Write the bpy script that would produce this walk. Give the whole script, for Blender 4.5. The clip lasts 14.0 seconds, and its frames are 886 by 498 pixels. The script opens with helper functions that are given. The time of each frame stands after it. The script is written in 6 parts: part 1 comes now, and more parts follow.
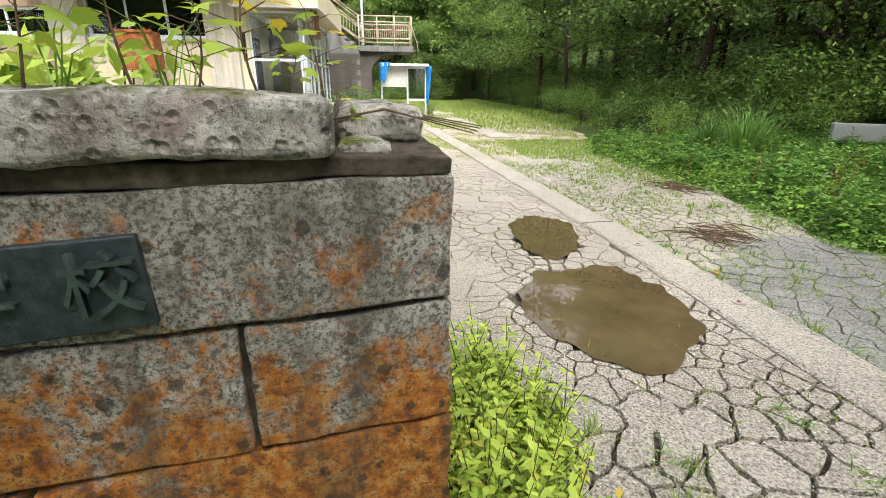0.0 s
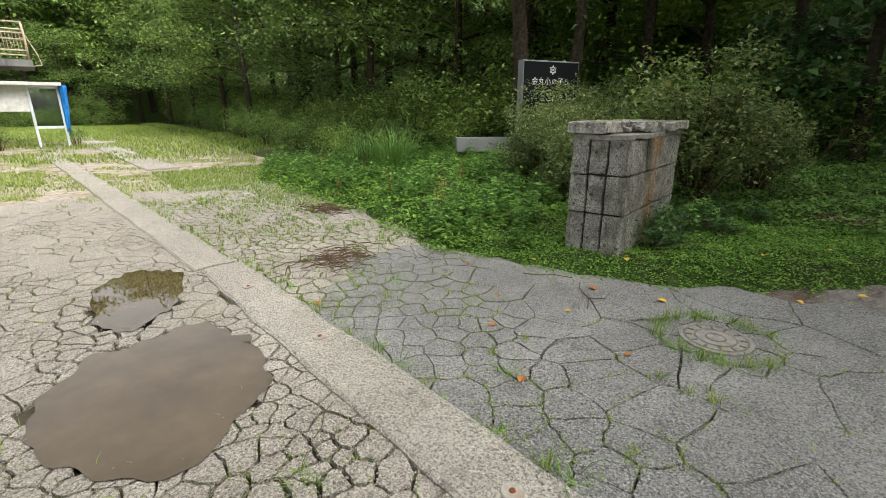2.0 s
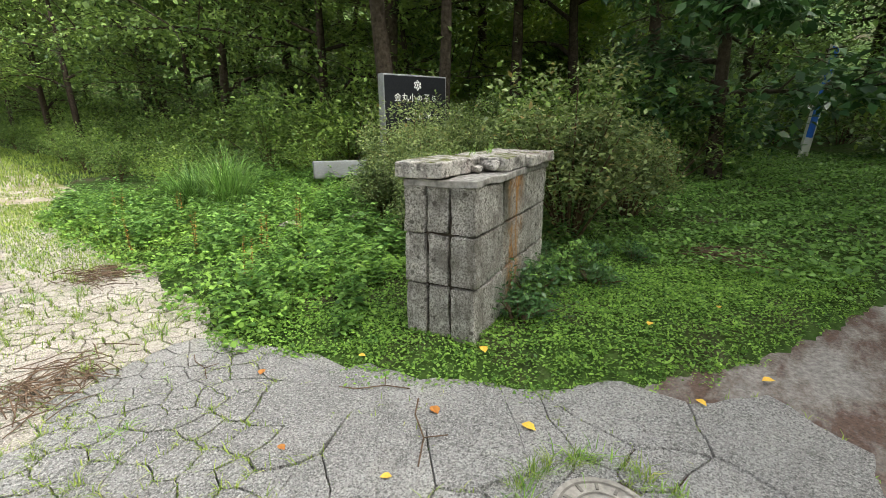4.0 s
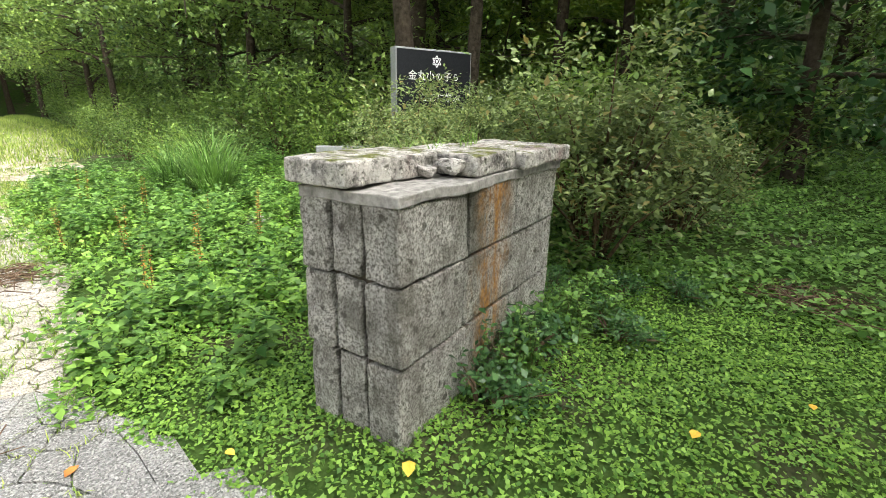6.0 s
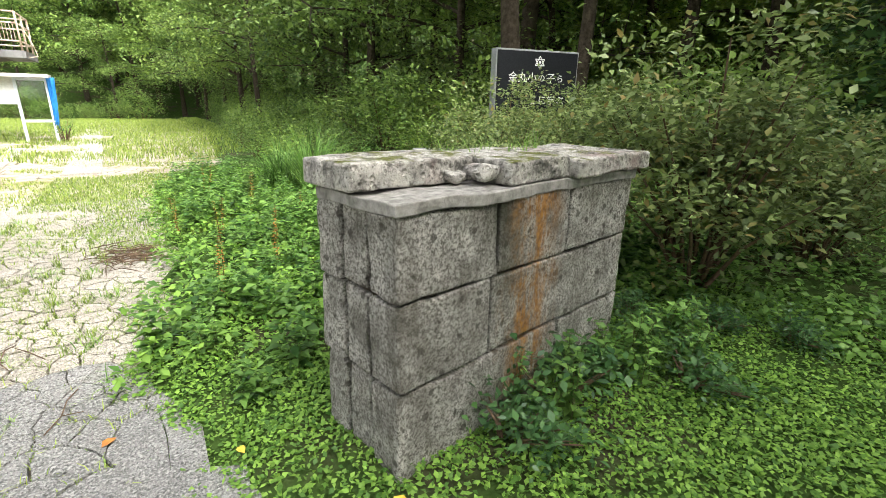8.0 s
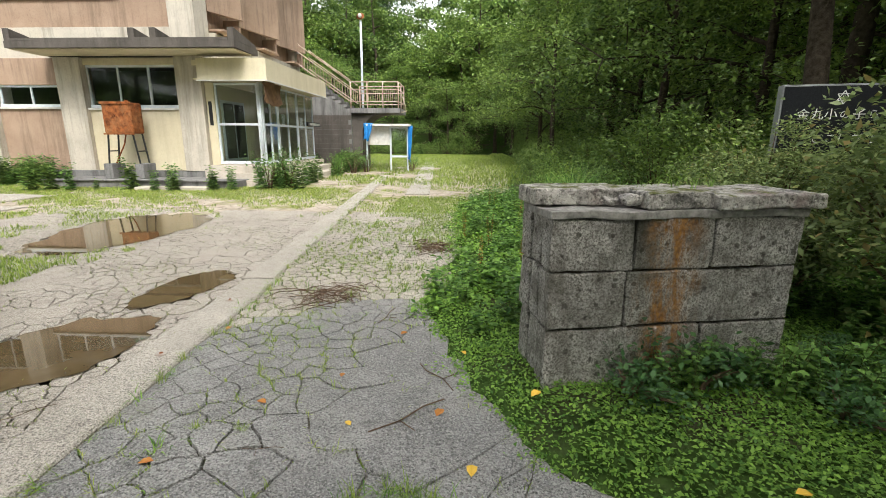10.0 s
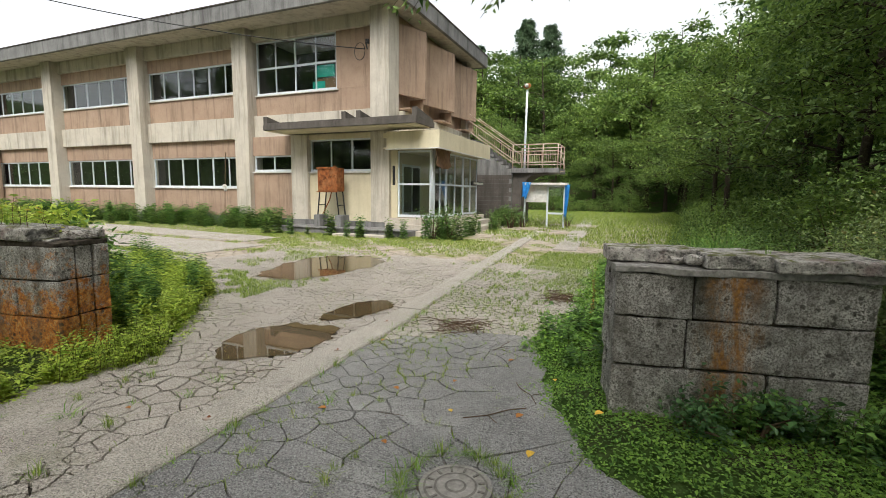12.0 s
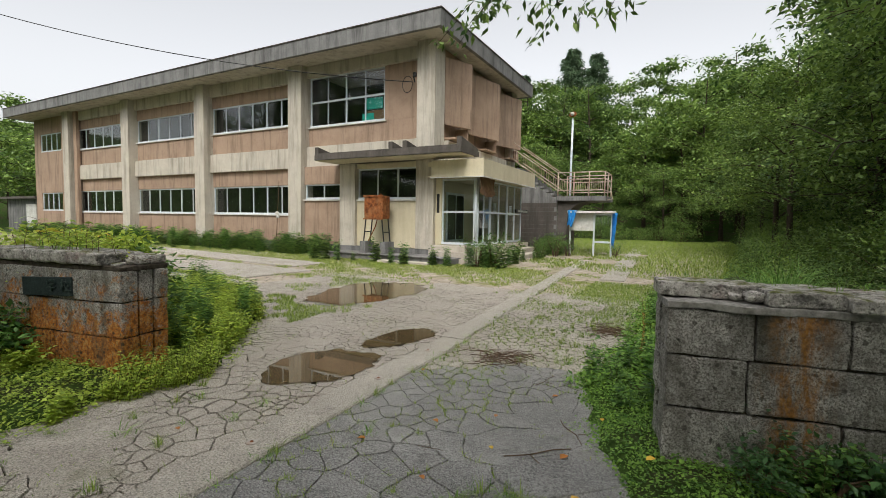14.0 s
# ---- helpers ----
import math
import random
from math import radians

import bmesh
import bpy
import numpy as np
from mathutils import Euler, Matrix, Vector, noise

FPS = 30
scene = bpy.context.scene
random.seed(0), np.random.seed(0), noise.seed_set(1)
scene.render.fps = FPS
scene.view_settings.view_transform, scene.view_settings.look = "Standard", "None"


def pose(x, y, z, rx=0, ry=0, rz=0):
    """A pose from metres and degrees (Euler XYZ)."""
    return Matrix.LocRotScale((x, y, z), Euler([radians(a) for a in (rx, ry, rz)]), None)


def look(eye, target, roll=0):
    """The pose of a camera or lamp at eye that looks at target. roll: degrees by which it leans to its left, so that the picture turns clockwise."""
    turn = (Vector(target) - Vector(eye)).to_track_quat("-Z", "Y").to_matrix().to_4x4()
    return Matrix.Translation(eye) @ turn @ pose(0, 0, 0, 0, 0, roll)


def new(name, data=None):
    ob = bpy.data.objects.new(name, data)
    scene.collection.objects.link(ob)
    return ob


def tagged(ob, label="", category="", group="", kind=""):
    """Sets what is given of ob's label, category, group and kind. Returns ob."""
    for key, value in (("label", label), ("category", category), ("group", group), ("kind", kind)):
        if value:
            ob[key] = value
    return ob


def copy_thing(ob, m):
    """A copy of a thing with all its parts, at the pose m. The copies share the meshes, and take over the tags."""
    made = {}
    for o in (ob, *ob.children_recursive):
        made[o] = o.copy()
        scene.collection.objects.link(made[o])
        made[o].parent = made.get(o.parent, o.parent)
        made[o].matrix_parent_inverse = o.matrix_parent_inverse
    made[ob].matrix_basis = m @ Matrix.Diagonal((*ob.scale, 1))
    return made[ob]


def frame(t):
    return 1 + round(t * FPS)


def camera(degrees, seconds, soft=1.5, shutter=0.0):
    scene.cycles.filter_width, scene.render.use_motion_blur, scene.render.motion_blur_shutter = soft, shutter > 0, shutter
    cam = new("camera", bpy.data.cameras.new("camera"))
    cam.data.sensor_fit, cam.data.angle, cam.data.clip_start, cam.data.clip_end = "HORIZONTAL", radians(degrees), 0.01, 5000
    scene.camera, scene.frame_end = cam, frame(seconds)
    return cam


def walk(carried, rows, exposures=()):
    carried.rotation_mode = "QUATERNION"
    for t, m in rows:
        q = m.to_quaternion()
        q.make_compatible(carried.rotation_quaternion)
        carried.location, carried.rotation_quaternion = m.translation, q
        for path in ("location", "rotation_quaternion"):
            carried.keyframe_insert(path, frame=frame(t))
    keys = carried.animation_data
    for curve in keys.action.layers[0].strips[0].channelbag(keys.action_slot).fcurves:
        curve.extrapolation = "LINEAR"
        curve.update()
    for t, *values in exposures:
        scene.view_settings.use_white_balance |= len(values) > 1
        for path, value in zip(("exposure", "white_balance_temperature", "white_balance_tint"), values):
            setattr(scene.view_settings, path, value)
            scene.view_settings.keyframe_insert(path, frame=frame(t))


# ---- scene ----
cam = camera(88.0, 14.0, 0.5)
PATH = [
    (0, (-0.127, -0.31, 1.169), (0.074, 1.564, 0.5), 0.6),
    (0.3, (0.002, -0.318, 1.181), (0.365, 1.536, 0.523), 0.2),
    (0.4, (0.038, -0.329, 1.178), (0.463, 1.512, 0.523), 0.1),
    (0.5, (0.08, -0.334, 1.179), (0.563, 1.496, 0.532), 0.4),
    (0.8, (0.239, -0.377, 1.192), (0.891, 1.404, 0.557), 0.0),
    (1, (0.339, -0.42, 1.192), (1.096, 1.319, 0.558), 0.3),
    (1.5, (0.577, -0.445, 1.212), (1.593, 1.167, 0.601), 0.1),
    (2, (0.873, -0.34, 1.24), (2.088, 1.135, 0.651), 0.0),
    (2.5, (1.172, -0.294, 1.286), (2.513, 1.074, 0.711), -0.1),
    (3, (1.514, -0.238, 1.33), (2.957, 1.031, 0.777), -0.2),
    (3.5, (1.793, -0.077, 1.335), (3.305, 1.112, 0.79), -0.2),
    (3.7, (1.93, 0.007, 1.366), (3.455, 1.182, 0.823), -0.3),
    (5.8, (3.18, 0.407, 1.302), (4.585, 1.703, 0.714), 1.1),
    (6, (3.265, 0.412, 1.319), (4.651, 1.722, 0.718), 1.2),
    (6.5, (3.445, 0.466, 1.301), (4.79, 1.812, 0.682), 1.2),
    (7, (3.576, 0.535, 1.298), (4.874, 1.924, 0.677), 1.3),
    (7.2, (3.597, 0.537, 1.296), (4.872, 1.95, 0.682), 1.4),
    (9.3, (3.633, -0.384, 1.36), (3.891, 1.527, 0.827), 0.3),
    (9.5, (3.622, -0.499, 1.37), (3.765, 1.429, 0.858), 0.4),
    (10, (3.749, -0.781, 1.389), (3.657, 1.162, 0.922), 0.3),
    (10.5, (3.905, -1.015, 1.415), (3.611, 0.92, 1.004), 0.3),
    (11, (4.044, -1.246, 1.44), (3.541, 0.658, 1.089), 0.5),
    (11.5, (4.192, -1.429, 1.443), (3.529, 0.435, 1.149), 0.6),
    (12, (4.281, -1.545, 1.475), (3.509, 0.284, 1.234), 0.7),
    (12.5, (4.279, -1.57, 1.482), (3.437, 0.233, 1.283), 0.8),
    (13, (4.282, -1.552, 1.483), (3.392, 0.232, 1.316), 1.0),
    (13.5, (4.282, -1.541, 1.493), (3.36, 0.228, 1.351), 0.9),
    (14, (4.28, -1.525, 1.497), (3.332, 0.231, 1.37), 1.0),
]
walk(cam, [(t, look(eye, target, roll)) for t, eye, target, roll in PATH], [(0, 0.2), (1.5, -0.2), (3, 0.15), (5.8, 1.0), (7.2, 1.0), (9.3, 0.1), (11, -0.3), (12.5, -0.65), (14, -0.85)])

# ---- world, sun and sky ----
world = bpy.data.worlds.new("world")
scene.world = world
world.use_nodes = True
wn = world.node_tree
sky = wn.nodes.new("ShaderNodeTexSky")
sky.sky_type, sky.sun_disc = "NISHITA", False
sky.sun_elevation, sky.sun_rotation = radians(53), radians(163)
sky.air_density, sky.dust_density, sky.ozone_density = 1.0, 4.0, 1.0
grey = wn.nodes.new("ShaderNodeHueSaturation")
grey.inputs["Saturation"].default_value = 0.14
grey.inputs["Value"].default_value = 3.0
wn.links.new(sky.outputs[0], grey.inputs["Color"])
wn.links.new(grey.outputs[0], wn.nodes["Background"].inputs[0])
wn.nodes["Background"].inputs[1].default_value = 0.155
sun = new("sun", bpy.data.lights.new("sun", "SUN"))
sun.data.energy, sun.data.angle, sun.data.color = 2.3, radians(16), (1.0, 0.93, 0.82)
sun.matrix_world = look((14, -46, 65), (0, 0, 0))


# ---- small building helpers ----
def add_box(bm, x0, x1, y0, y1, z0, z1):
    m = Matrix.LocRotScale(((x0 + x1) / 2, (y0 + y1) / 2, (z0 + z1) / 2), None, (x1 - x0, y1 - y0, z1 - z0))
    return bmesh.ops.create_cube(bm, size=1, matrix=m)["verts"]


def box_bm(x0, x1, y0, y1, z0, z1, bevel=0.0):
    bm = bmesh.new()
    add_box(bm, x0, x1, y0, y1, z0, z1)
    if bevel:
        bmesh.ops.bevel(bm, geom=bm.edges[:], offset=bevel, segments=2, affect="EDGES", profile=0.6)
    return bm


def part(name, bm, material, parent=None, label="", smooth=False):
    """One mesh object from a bmesh, under a thing or under a part."""
    me = bpy.data.meshes.new(name)
    bm.to_mesh(me)
    bm.free()
    me.materials.append(material)
    if smooth:
        me.polygons.foreach_set("use_smooth", [True] * len(me.polygons))
    ob = new(name, me)
    if parent:
        ob.parent = parent
    if label:
        ob["label"] = label
    return ob


def thing(name, m=None, label="", category="", group="", kind=""):
    ob = tagged(new(name), label, category, group, kind)
    ob.empty_display_size = 0.1
    if m is not None:
        ob.matrix_world = m
    return ob


def fast_mesh(name, verts, faces, material, parent=None, smooth=False):
    """One mesh object from arrays: verts (n, 3), faces (m, 3 or 4)."""
    me = bpy.data.meshes.new(name)
    verts, faces = np.asarray(verts, dtype=np.float32), np.asarray(faces, dtype=np.int32)
    k = faces.shape[1]
    me.vertices.add(len(verts))
    me.vertices.foreach_set("co", verts.ravel())
    me.loops.add(faces.size)
    me.loops.foreach_set("vertex_index", faces.ravel())
    me.polygons.add(len(faces))
    me.polygons.foreach_set("loop_start", np.arange(0, faces.size, k, dtype=np.int32))
    me.polygons.foreach_set("loop_total", np.full(len(faces), k, dtype=np.int32))
    if smooth:
        me.polygons.foreach_set("use_smooth", np.ones(len(faces), dtype=bool))
    me.update(calc_edges=True)
    me.materials.append(material)
    ob = new(name, me)
    if parent:
        ob.parent = parent
    return ob


def tube_arrays(points, radii, sides=7):
    pts = [Vector([float(c) for c in p]) for p in points]
    verts, faces = [], []
    for i, p in enumerate(pts):
        d = (pts[min(i + 1, len(pts) - 1)] - pts[max(i - 1, 0)]).normalized()
        a = d.cross(Vector((0.31, 0.95, 0.1))).normalized()
        b = d.cross(a)
        for s in range(sides):
            t = 2 * math.pi * s / sides
            verts.append(p + (math.cos(t) * a + math.sin(t) * b) * float(radii[i]))
    for i in range(len(pts) - 1):
        for s in range(sides):
            n = (s + 1) % sides
            faces.append((i * sides + s, i * sides + n, (i + 1) * sides + n, (i + 1) * sides + s))
    return [tuple(v) for v in verts], faces


def tube_bm(points, radius, sides=8):
    bm = bmesh.new()
    v, f = tube_arrays(points, [radius] * len(points), sides)
    vs = [bm.verts.new(c) for c in v]
    for q in f:
        bm.faces.new([vs[i] for i in q])
    bm.faces.new(vs[:sides][::-1])
    bm.faces.new(vs[-sides:])
    return bm


def join_bm(*parts):
    out = bmesh.new()
    for b in parts:
        me = bpy.data.meshes.new("tmp")
        b.to_mesh(me)
        b.free()
        out.from_mesh(me)
        bpy.data.meshes.remove(me)
    return out


# ---- materials ----
class Nodes:
    def __init__(self, name, rough=0.85, spec=0.3, metal=0.0):
        self.m = bpy.data.materials.new(name)
        self.m.use_nodes = True
        self.t = self.m.node_tree
        self.b = self.t.nodes["Principled BSDF"]
        self.b.inputs["Roughness"].default_value = rough
        self.b.inputs["Specular IOR Level"].default_value = spec
        self.b.inputs["Metallic"].default_value = metal
        self.c = self.t.nodes.new("ShaderNodeTexCoord").outputs["Object"]

    def world_coords(self):
        self.c = self.t.nodes.new("ShaderNodeNewGeometry").outputs["Position"]
        return self

    def link(self, a, b):
        self.t.links.new(a, b)

    def stretch(self, sx, sy, sz):
        n = self.t.nodes.new("ShaderNodeMapping")
        n.inputs["Scale"].default_value = (sx, sy, sz)
        self.link(self.c, n.inputs[0])
        return n.outputs[0]

    def noise(self, scale, detail=4, rough=0.6, coords=None):
        n = self.t.nodes.new("ShaderNodeTexNoise")
        n.inputs["Scale"].default_value, n.inputs["Detail"].default_value, n.inputs["Roughness"].default_value = scale, detail, rough
        self.link(coords or self.c, n.inputs["Vector"])
        return n.outputs["Fac"]

    def voronoi(self, scale, feature="F1", coords=None, out="Distance"):
        n = self.t.nodes.new("ShaderNodeTexVoronoi")
        n.feature = feature
        n.inputs["Scale"].default_value = scale
        self.link(coords or self.c, n.inputs["Vector"])
        return n.outputs[out]

    def ramp(self, fac, *stops):
        n = self.t.nodes.new("ShaderNodeValToRGB")
        e = n.color_ramp.elements
        while len(e) < len(stops):
            e.new(0.5)
        for el, (p, c) in zip(e, stops):
            el.position = p
            el.color = (*c, 1) if isinstance(c, tuple) else (c, c, c, 1)
        self.link(fac, n.inputs[0])
        return n.outputs[0]

    def mix(self, fac, a, b, blend="MIX"):
        n = self.t.nodes.new("ShaderNodeMix")
        n.data_type, n.blend_type = "RGBA", blend
        for s, v in ((n.inputs["Factor"], fac), (n.inputs["A"], a), (n.inputs["B"], b)):
            if isinstance(v, (int, float)):
                s.default_value = v if s.name == "Factor" else (v, v, v, 1)
            elif isinstance(v, tuple):
                s.default_value = (*v, 1)
            else:
                self.link(v, s)
        return n.outputs["Result"]

    def math(self, op, a, b=0.0):
        n = self.t.nodes.new("ShaderNodeMath")
        n.operation = op
        for s, v in zip(n.inputs, (a, b)):
            if isinstance(v, (int, float)):
                s.default_value = v
            else:
                self.link(v, s)
        return n.outputs[0]

    def axis(self, name):
        n = self.t.nodes.new("ShaderNodeSeparateXYZ")
        self.link(self.c, n.inputs[0])
        return n.outputs[name]

    def island(self):
        return self.t.nodes.new("ShaderNodeNewGeometry").outputs["Random Per Island"]

    def random(self):
        return self.t.nodes.new("ShaderNodeObjectInfo").outputs["Random"]

    def color(self, c):
        s = self.b.inputs["Base Color"]
        if isinstance(c, tuple):
            s.default_value = (*c, 1)
        else:
            self.link(c, s)
        return self

    def rough(self, fac):
        self.link(fac, self.b.inputs["Roughness"])
        return self

    def bump(self, height, strength=0.5, distance=0.01):
        n = self.t.nodes.new("ShaderNodeBump")
        n.inputs["Strength"].default_value, n.inputs["Distance"].default_value = strength, distance
        self.link(height, n.inputs["Height"])
        self.link(n.outputs[0], self.b.inputs["Normal"])
        return self


def stone_material(name, lichen):
    """Pitted volcanic block stone; lichen: how much orange growth it carries."""
    k = Nodes(name, 0.92, 0.2).world_coords()
    base = k.ramp(k.noise(9, 6), (0.36, (0.30, 0.29, 0.26)), (0.5, (0.52, 0.50, 0.455)), (0.62, (0.68, 0.66, 0.61)))
    base = k.mix(k.ramp(k.noise(75, 5, 0.75), (0.46, 0.0), (0.60, 0.9)), base, (0.12, 0.11, 0.095))
    base = k.mix(k.ramp(k.noise(140, 4, 0.75), (0.56, 0.0), (0.66, 0.7)), base, (0.55, 0.53, 0.48))
    base = k.mix(k.ramp(k.noise(2.3, 5), (0.54, 0.0), (0.70, 0.6)), base, (0.15, 0.14, 0.12))
    orange = k.ramp(k.noise(30, 5), (0.36, (0.24, 0.08, 0.014)), (0.50, (0.60, 0.20, 0.018)), (0.66, (0.66, 0.36, 0.10)))
    mask = k.ramp(k.math("ADD", k.noise(3.0, 8, 0.72), lichen), (0.60, 0.0), (0.72, 0.95))
    if lichen > -0.1:
        depth = k.math("MULTIPLY", k.math("SUBTRACT", 0.95, k.axis("Z")), 0.27)
        mask = k.ramp(k.math("ADD", k.math("ADD", k.math("ADD", k.math("MULTIPLY", k.noise(3.0, 8, 0.72), 0.6), k.math("MULTIPLY", k.noise(17.0, 8, 0.8), 0.42)), lichen), depth), (0.56, 0.0), (0.63, 0.95))
    col = k.mix(mask, base, orange)
    pits = k.ramp(k.math("ADD", k.voronoi(62), k.math("MULTIPLY", k.noise(11, 6, 0.8), 0.85)), (0.48, 0.0), (0.57, 1.0))
    big = k.ramp(k.math("ADD", k.voronoi(13), k.math("MULTIPLY", k.noise(32, 7, 0.85), 0.62)), (0.48, 0.0), (0.515, 1.0))
    holes = k.math("MINIMUM", pits, big)
    col = k.mix(k.math("MULTIPLY", k.math("SUBTRACT", 1.0, holes), 0.72), col, (0.05, 0.045, 0.035))
    col = k.mix(k.ramp(k.noise(95, 3, 0.85), (0.38, 0.85), (0.49, 0.0)), col, (0.10, 0.09, 0.075))
    col = k.mix(k.ramp(k.noise(1.6, 6, 0.7, k.stretch(2.6, 2.6, 0.35)), (0.52, 0.0), (0.64, 0.6)), col, (0.10, 0.092, 0.07))
    k.color(col)
    k.bump(k.math("ADD", k.math("MULTIPLY", holes, 1.2), k.noise(90, 6, 0.8)), 1.0, 0.02)
    return k


def gate_stone():
    """The grey pillar's stone: streaks of rust and damp that run down from the cap."""
    k = stone_material("grey_pillar_stone", -0.22)
    col = k.b.inputs["Base Color"].links[0].from_socket
    x = k.math("ADD", k.axis("X"), k.math("MULTIPLY", k.math("SUBTRACT", k.noise(5, 4), 0.5), 0.22))
    rust = k.ramp(k.math("ABSOLUTE", k.math("SUBTRACT", x, 4.83)), (0.05, 1.0), (0.20, 0.0))
    rust = k.math("MULTIPLY", rust, k.ramp(k.noise(7, 6, 0.75, k.stretch(2.2, 2.2, 0.5)), (0.42, 0.05), (0.60, 0.9)))
    col = k.mix(rust, col, k.ramp(k.noise(40, 4), (0.3, (0.17, 0.07, 0.018)), (0.7, (0.58, 0.27, 0.05))))
    damp = k.ramp(k.math("ABSOLUTE", k.math("SUBTRACT", x, 4.66)), (0.03, 0.8), (0.13, 0.0))
    damp = k.math("MULTIPLY", damp, k.ramp(k.axis("Z"), (0.55, 0.15), (0.95, 1.0)))
    col = k.mix(damp, col, (0.045, 0.048, 0.03))
    k.color(col)
    return k.m


MAT_STONE_GREY = gate_stone()
MAT_STONE_ORANGE = stone_material("lichen_stone", 0.0).m


def cap_material():
    k = Nodes("cap_stone", 0.95, 0.15).world_coords()
    col = k.ramp(k.noise(14, 7, 0.7), (0.38, (0.13, 0.125, 0.115)), (0.46, (0.30, 0.285, 0.26)), (0.56, (0.46, 0.44, 0.40)), (0.7, (0.60, 0.58, 0.53)))
    col = k.mix(k.ramp(k.noise(4, 5), (0.55, 0.0), (0.68, 0.7)), col, (0.24, 0.17, 0.16))
    up = k.t.nodes.new("ShaderNodeSeparateXYZ")
    k.link(k.t.nodes.new("ShaderNodeNewGeometry").outputs["Normal"], up.inputs[0])
    moss = k.math("MULTIPLY", k.ramp(up.outputs["Z"], (0.4, 0.0), (0.9, 1.0)), k.ramp(k.noise(5, 6, 0.7), (0.5, 0.0), (0.6, 1.0)))
    col = k.mix(moss, col, k.ramp(k.noise(60), (0.3, (0.05, 0.06, 0.01)), (0.7, (0.16, 0.17, 0.035))))
    col = k.mix(k.ramp(k.noise(70, 4, 0.8), (0.38, 0.8), (0.47, 0.0)), col, (0.09, 0.085, 0.075))
    k.color(col)
    k.bump(k.math("ADD", k.ramp(k.voronoi(30), (0.15, 0.0), (0.35, 1.0)), k.noise(70, 6, 0.7)), 0.9, 0.014)
    return k.m


MAT_CAP = cap_material()


def simple(name, a, b, scale, rough=0.85, spec=0.3, metal=0.0, bump=0.3, dist=0.004, bscale=None, world=False, dark=None):
    k = Nodes(name, rough, spec, metal)
    if world:
        k.world_coords()
    col = k.ramp(k.noise(scale, 6, 0.65), (0.32, a), (0.68, b))
    if dark:
        col = k.mix(k.ramp(k.noise(scale * 0.21, 5, 0.7), (0.5, 0.0), (0.72, 0.8)), col, dark)
    k.color(col)
    if bump:
        k.bump(k.noise(bscale or scale * 4, 5, 0.7), bump, dist)
    return k.m


MAT_MORTAR_AND_SHADE = simple("dark_mortar_and_shade", (0.025, 0.021, 0.017), (0.095, 0.08, 0.062), 30, 0.95, 0.1)
MAT_MORTAR_GREY = simple("grey_mortar", (0.13, 0.125, 0.115), (0.36, 0.345, 0.32), 22, 0.95, 0.1, bump=0.6, dist=0.01)
MAT_PLAQUE = simple("bronze_plaque", (0.018, 0.028, 0.033), (0.055, 0.075, 0.08), 30, 0.5, 0.5, 0.6, 0.5, 0.004)
MAT_PLAQUE_LETTER = simple("bronze_letter", (0.03, 0.05, 0.052), (0.085, 0.115, 0.11), 40, 0.45, 0.5, 0.6, 0.4)
MAT_GRANITE = simple("granite", (0.15, 0.16, 0.165), (0.25, 0.26, 0.265), 50, 0.7, 0.4, bump=0.2, dark=(0.17, 0.19, 0.14))
MAT_BLACK_STONE = simple("polished_black_stone", (0.006, 0.007, 0.009), (0.016, 0.017, 0.02), 60, 0.3, 0.15, bump=0.0)
MAT_STONE_WHITE = simple("white_engraving", (0.6, 0.6, 0.58), (0.75, 0.75, 0.72), 30, 0.7, bump=0)
MAT_BARK = simple("bark", (0.022, 0.017, 0.012), (0.085, 0.068, 0.05), 14, 0.95, 0.1, bump=0.9, dist=0.03, bscale=22)
MAT_TWIG = simple("twig", (0.06, 0.04, 0.026), (0.17, 0.115, 0.075), 30, 0.9, 0.15)
MAT_STEM = simple("plant_stem", (0.055, 0.075, 0.02), (0.14, 0.14, 0.05), 20, 0.7, 0.3, bump=0)
MAT_RUST = simple("rust", (0.085, 0.028, 0.012), (0.36, 0.125, 0.04), 7, 0.9, 0.2, 0.2, 0.5, 0.004, dark=(0.42, 0.22, 0.10))
MAT_RAIL = simple("rusty_painted_rail", (0.36, 0.24, 0.17), (0.62, 0.56, 0.46), 9, 0.7, 0.3, dark=(0.22, 0.075, 0.035))
MAT_ALU = simple("dull_aluminium", (0.52, 0.57, 0.61), (0.66, 0.71, 0.75), 12, 0.45, 0.5, 0.1, 0.1)
MAT_TARP = simple("blue_tarpaulin", (0.01, 0.13, 0.42), (0.03, 0.28, 0.66), 8, 0.5, 0.4, bump=0.5, dist=0.02)
MAT_WHITE = simple("weathered_white_paint", (0.52, 0.52, 0.49), (0.72, 0.71, 0.67), 8, 0.6, 0.4, dark=(0.36, 0.34, 0.29))
MAT_BLUE = simple("blue_paint", (0.012, 0.09, 0.42), (0.02, 0.15, 0.6), 12, 0.5, 0.4)
MAT_GREEN_POSTER = simple("green_poster", (0.01, 0.25, 0.19), (0.02, 0.36, 0.28), 5, 0.7, bump=0)
# near-black base colour holds the darkness of the unlit rooms
MAT_ROOM_SHADE = simple("room_shade", (0.035, 0.037, 0.036), (0.07, 0.07, 0.066), 2, 0.9, bump=0)
MAT_WOOD_BOARD = simple("old_board", (0.10, 0.055, 0.03), (0.22, 0.13, 0.07), 10, 0.8)
MAT_IRON = simple("cast_iron", (0.18, 0.17, 0.15), (0.34, 0.32, 0.285), 30, 0.75, 0.4, 0.1, 0.4, 0.003)
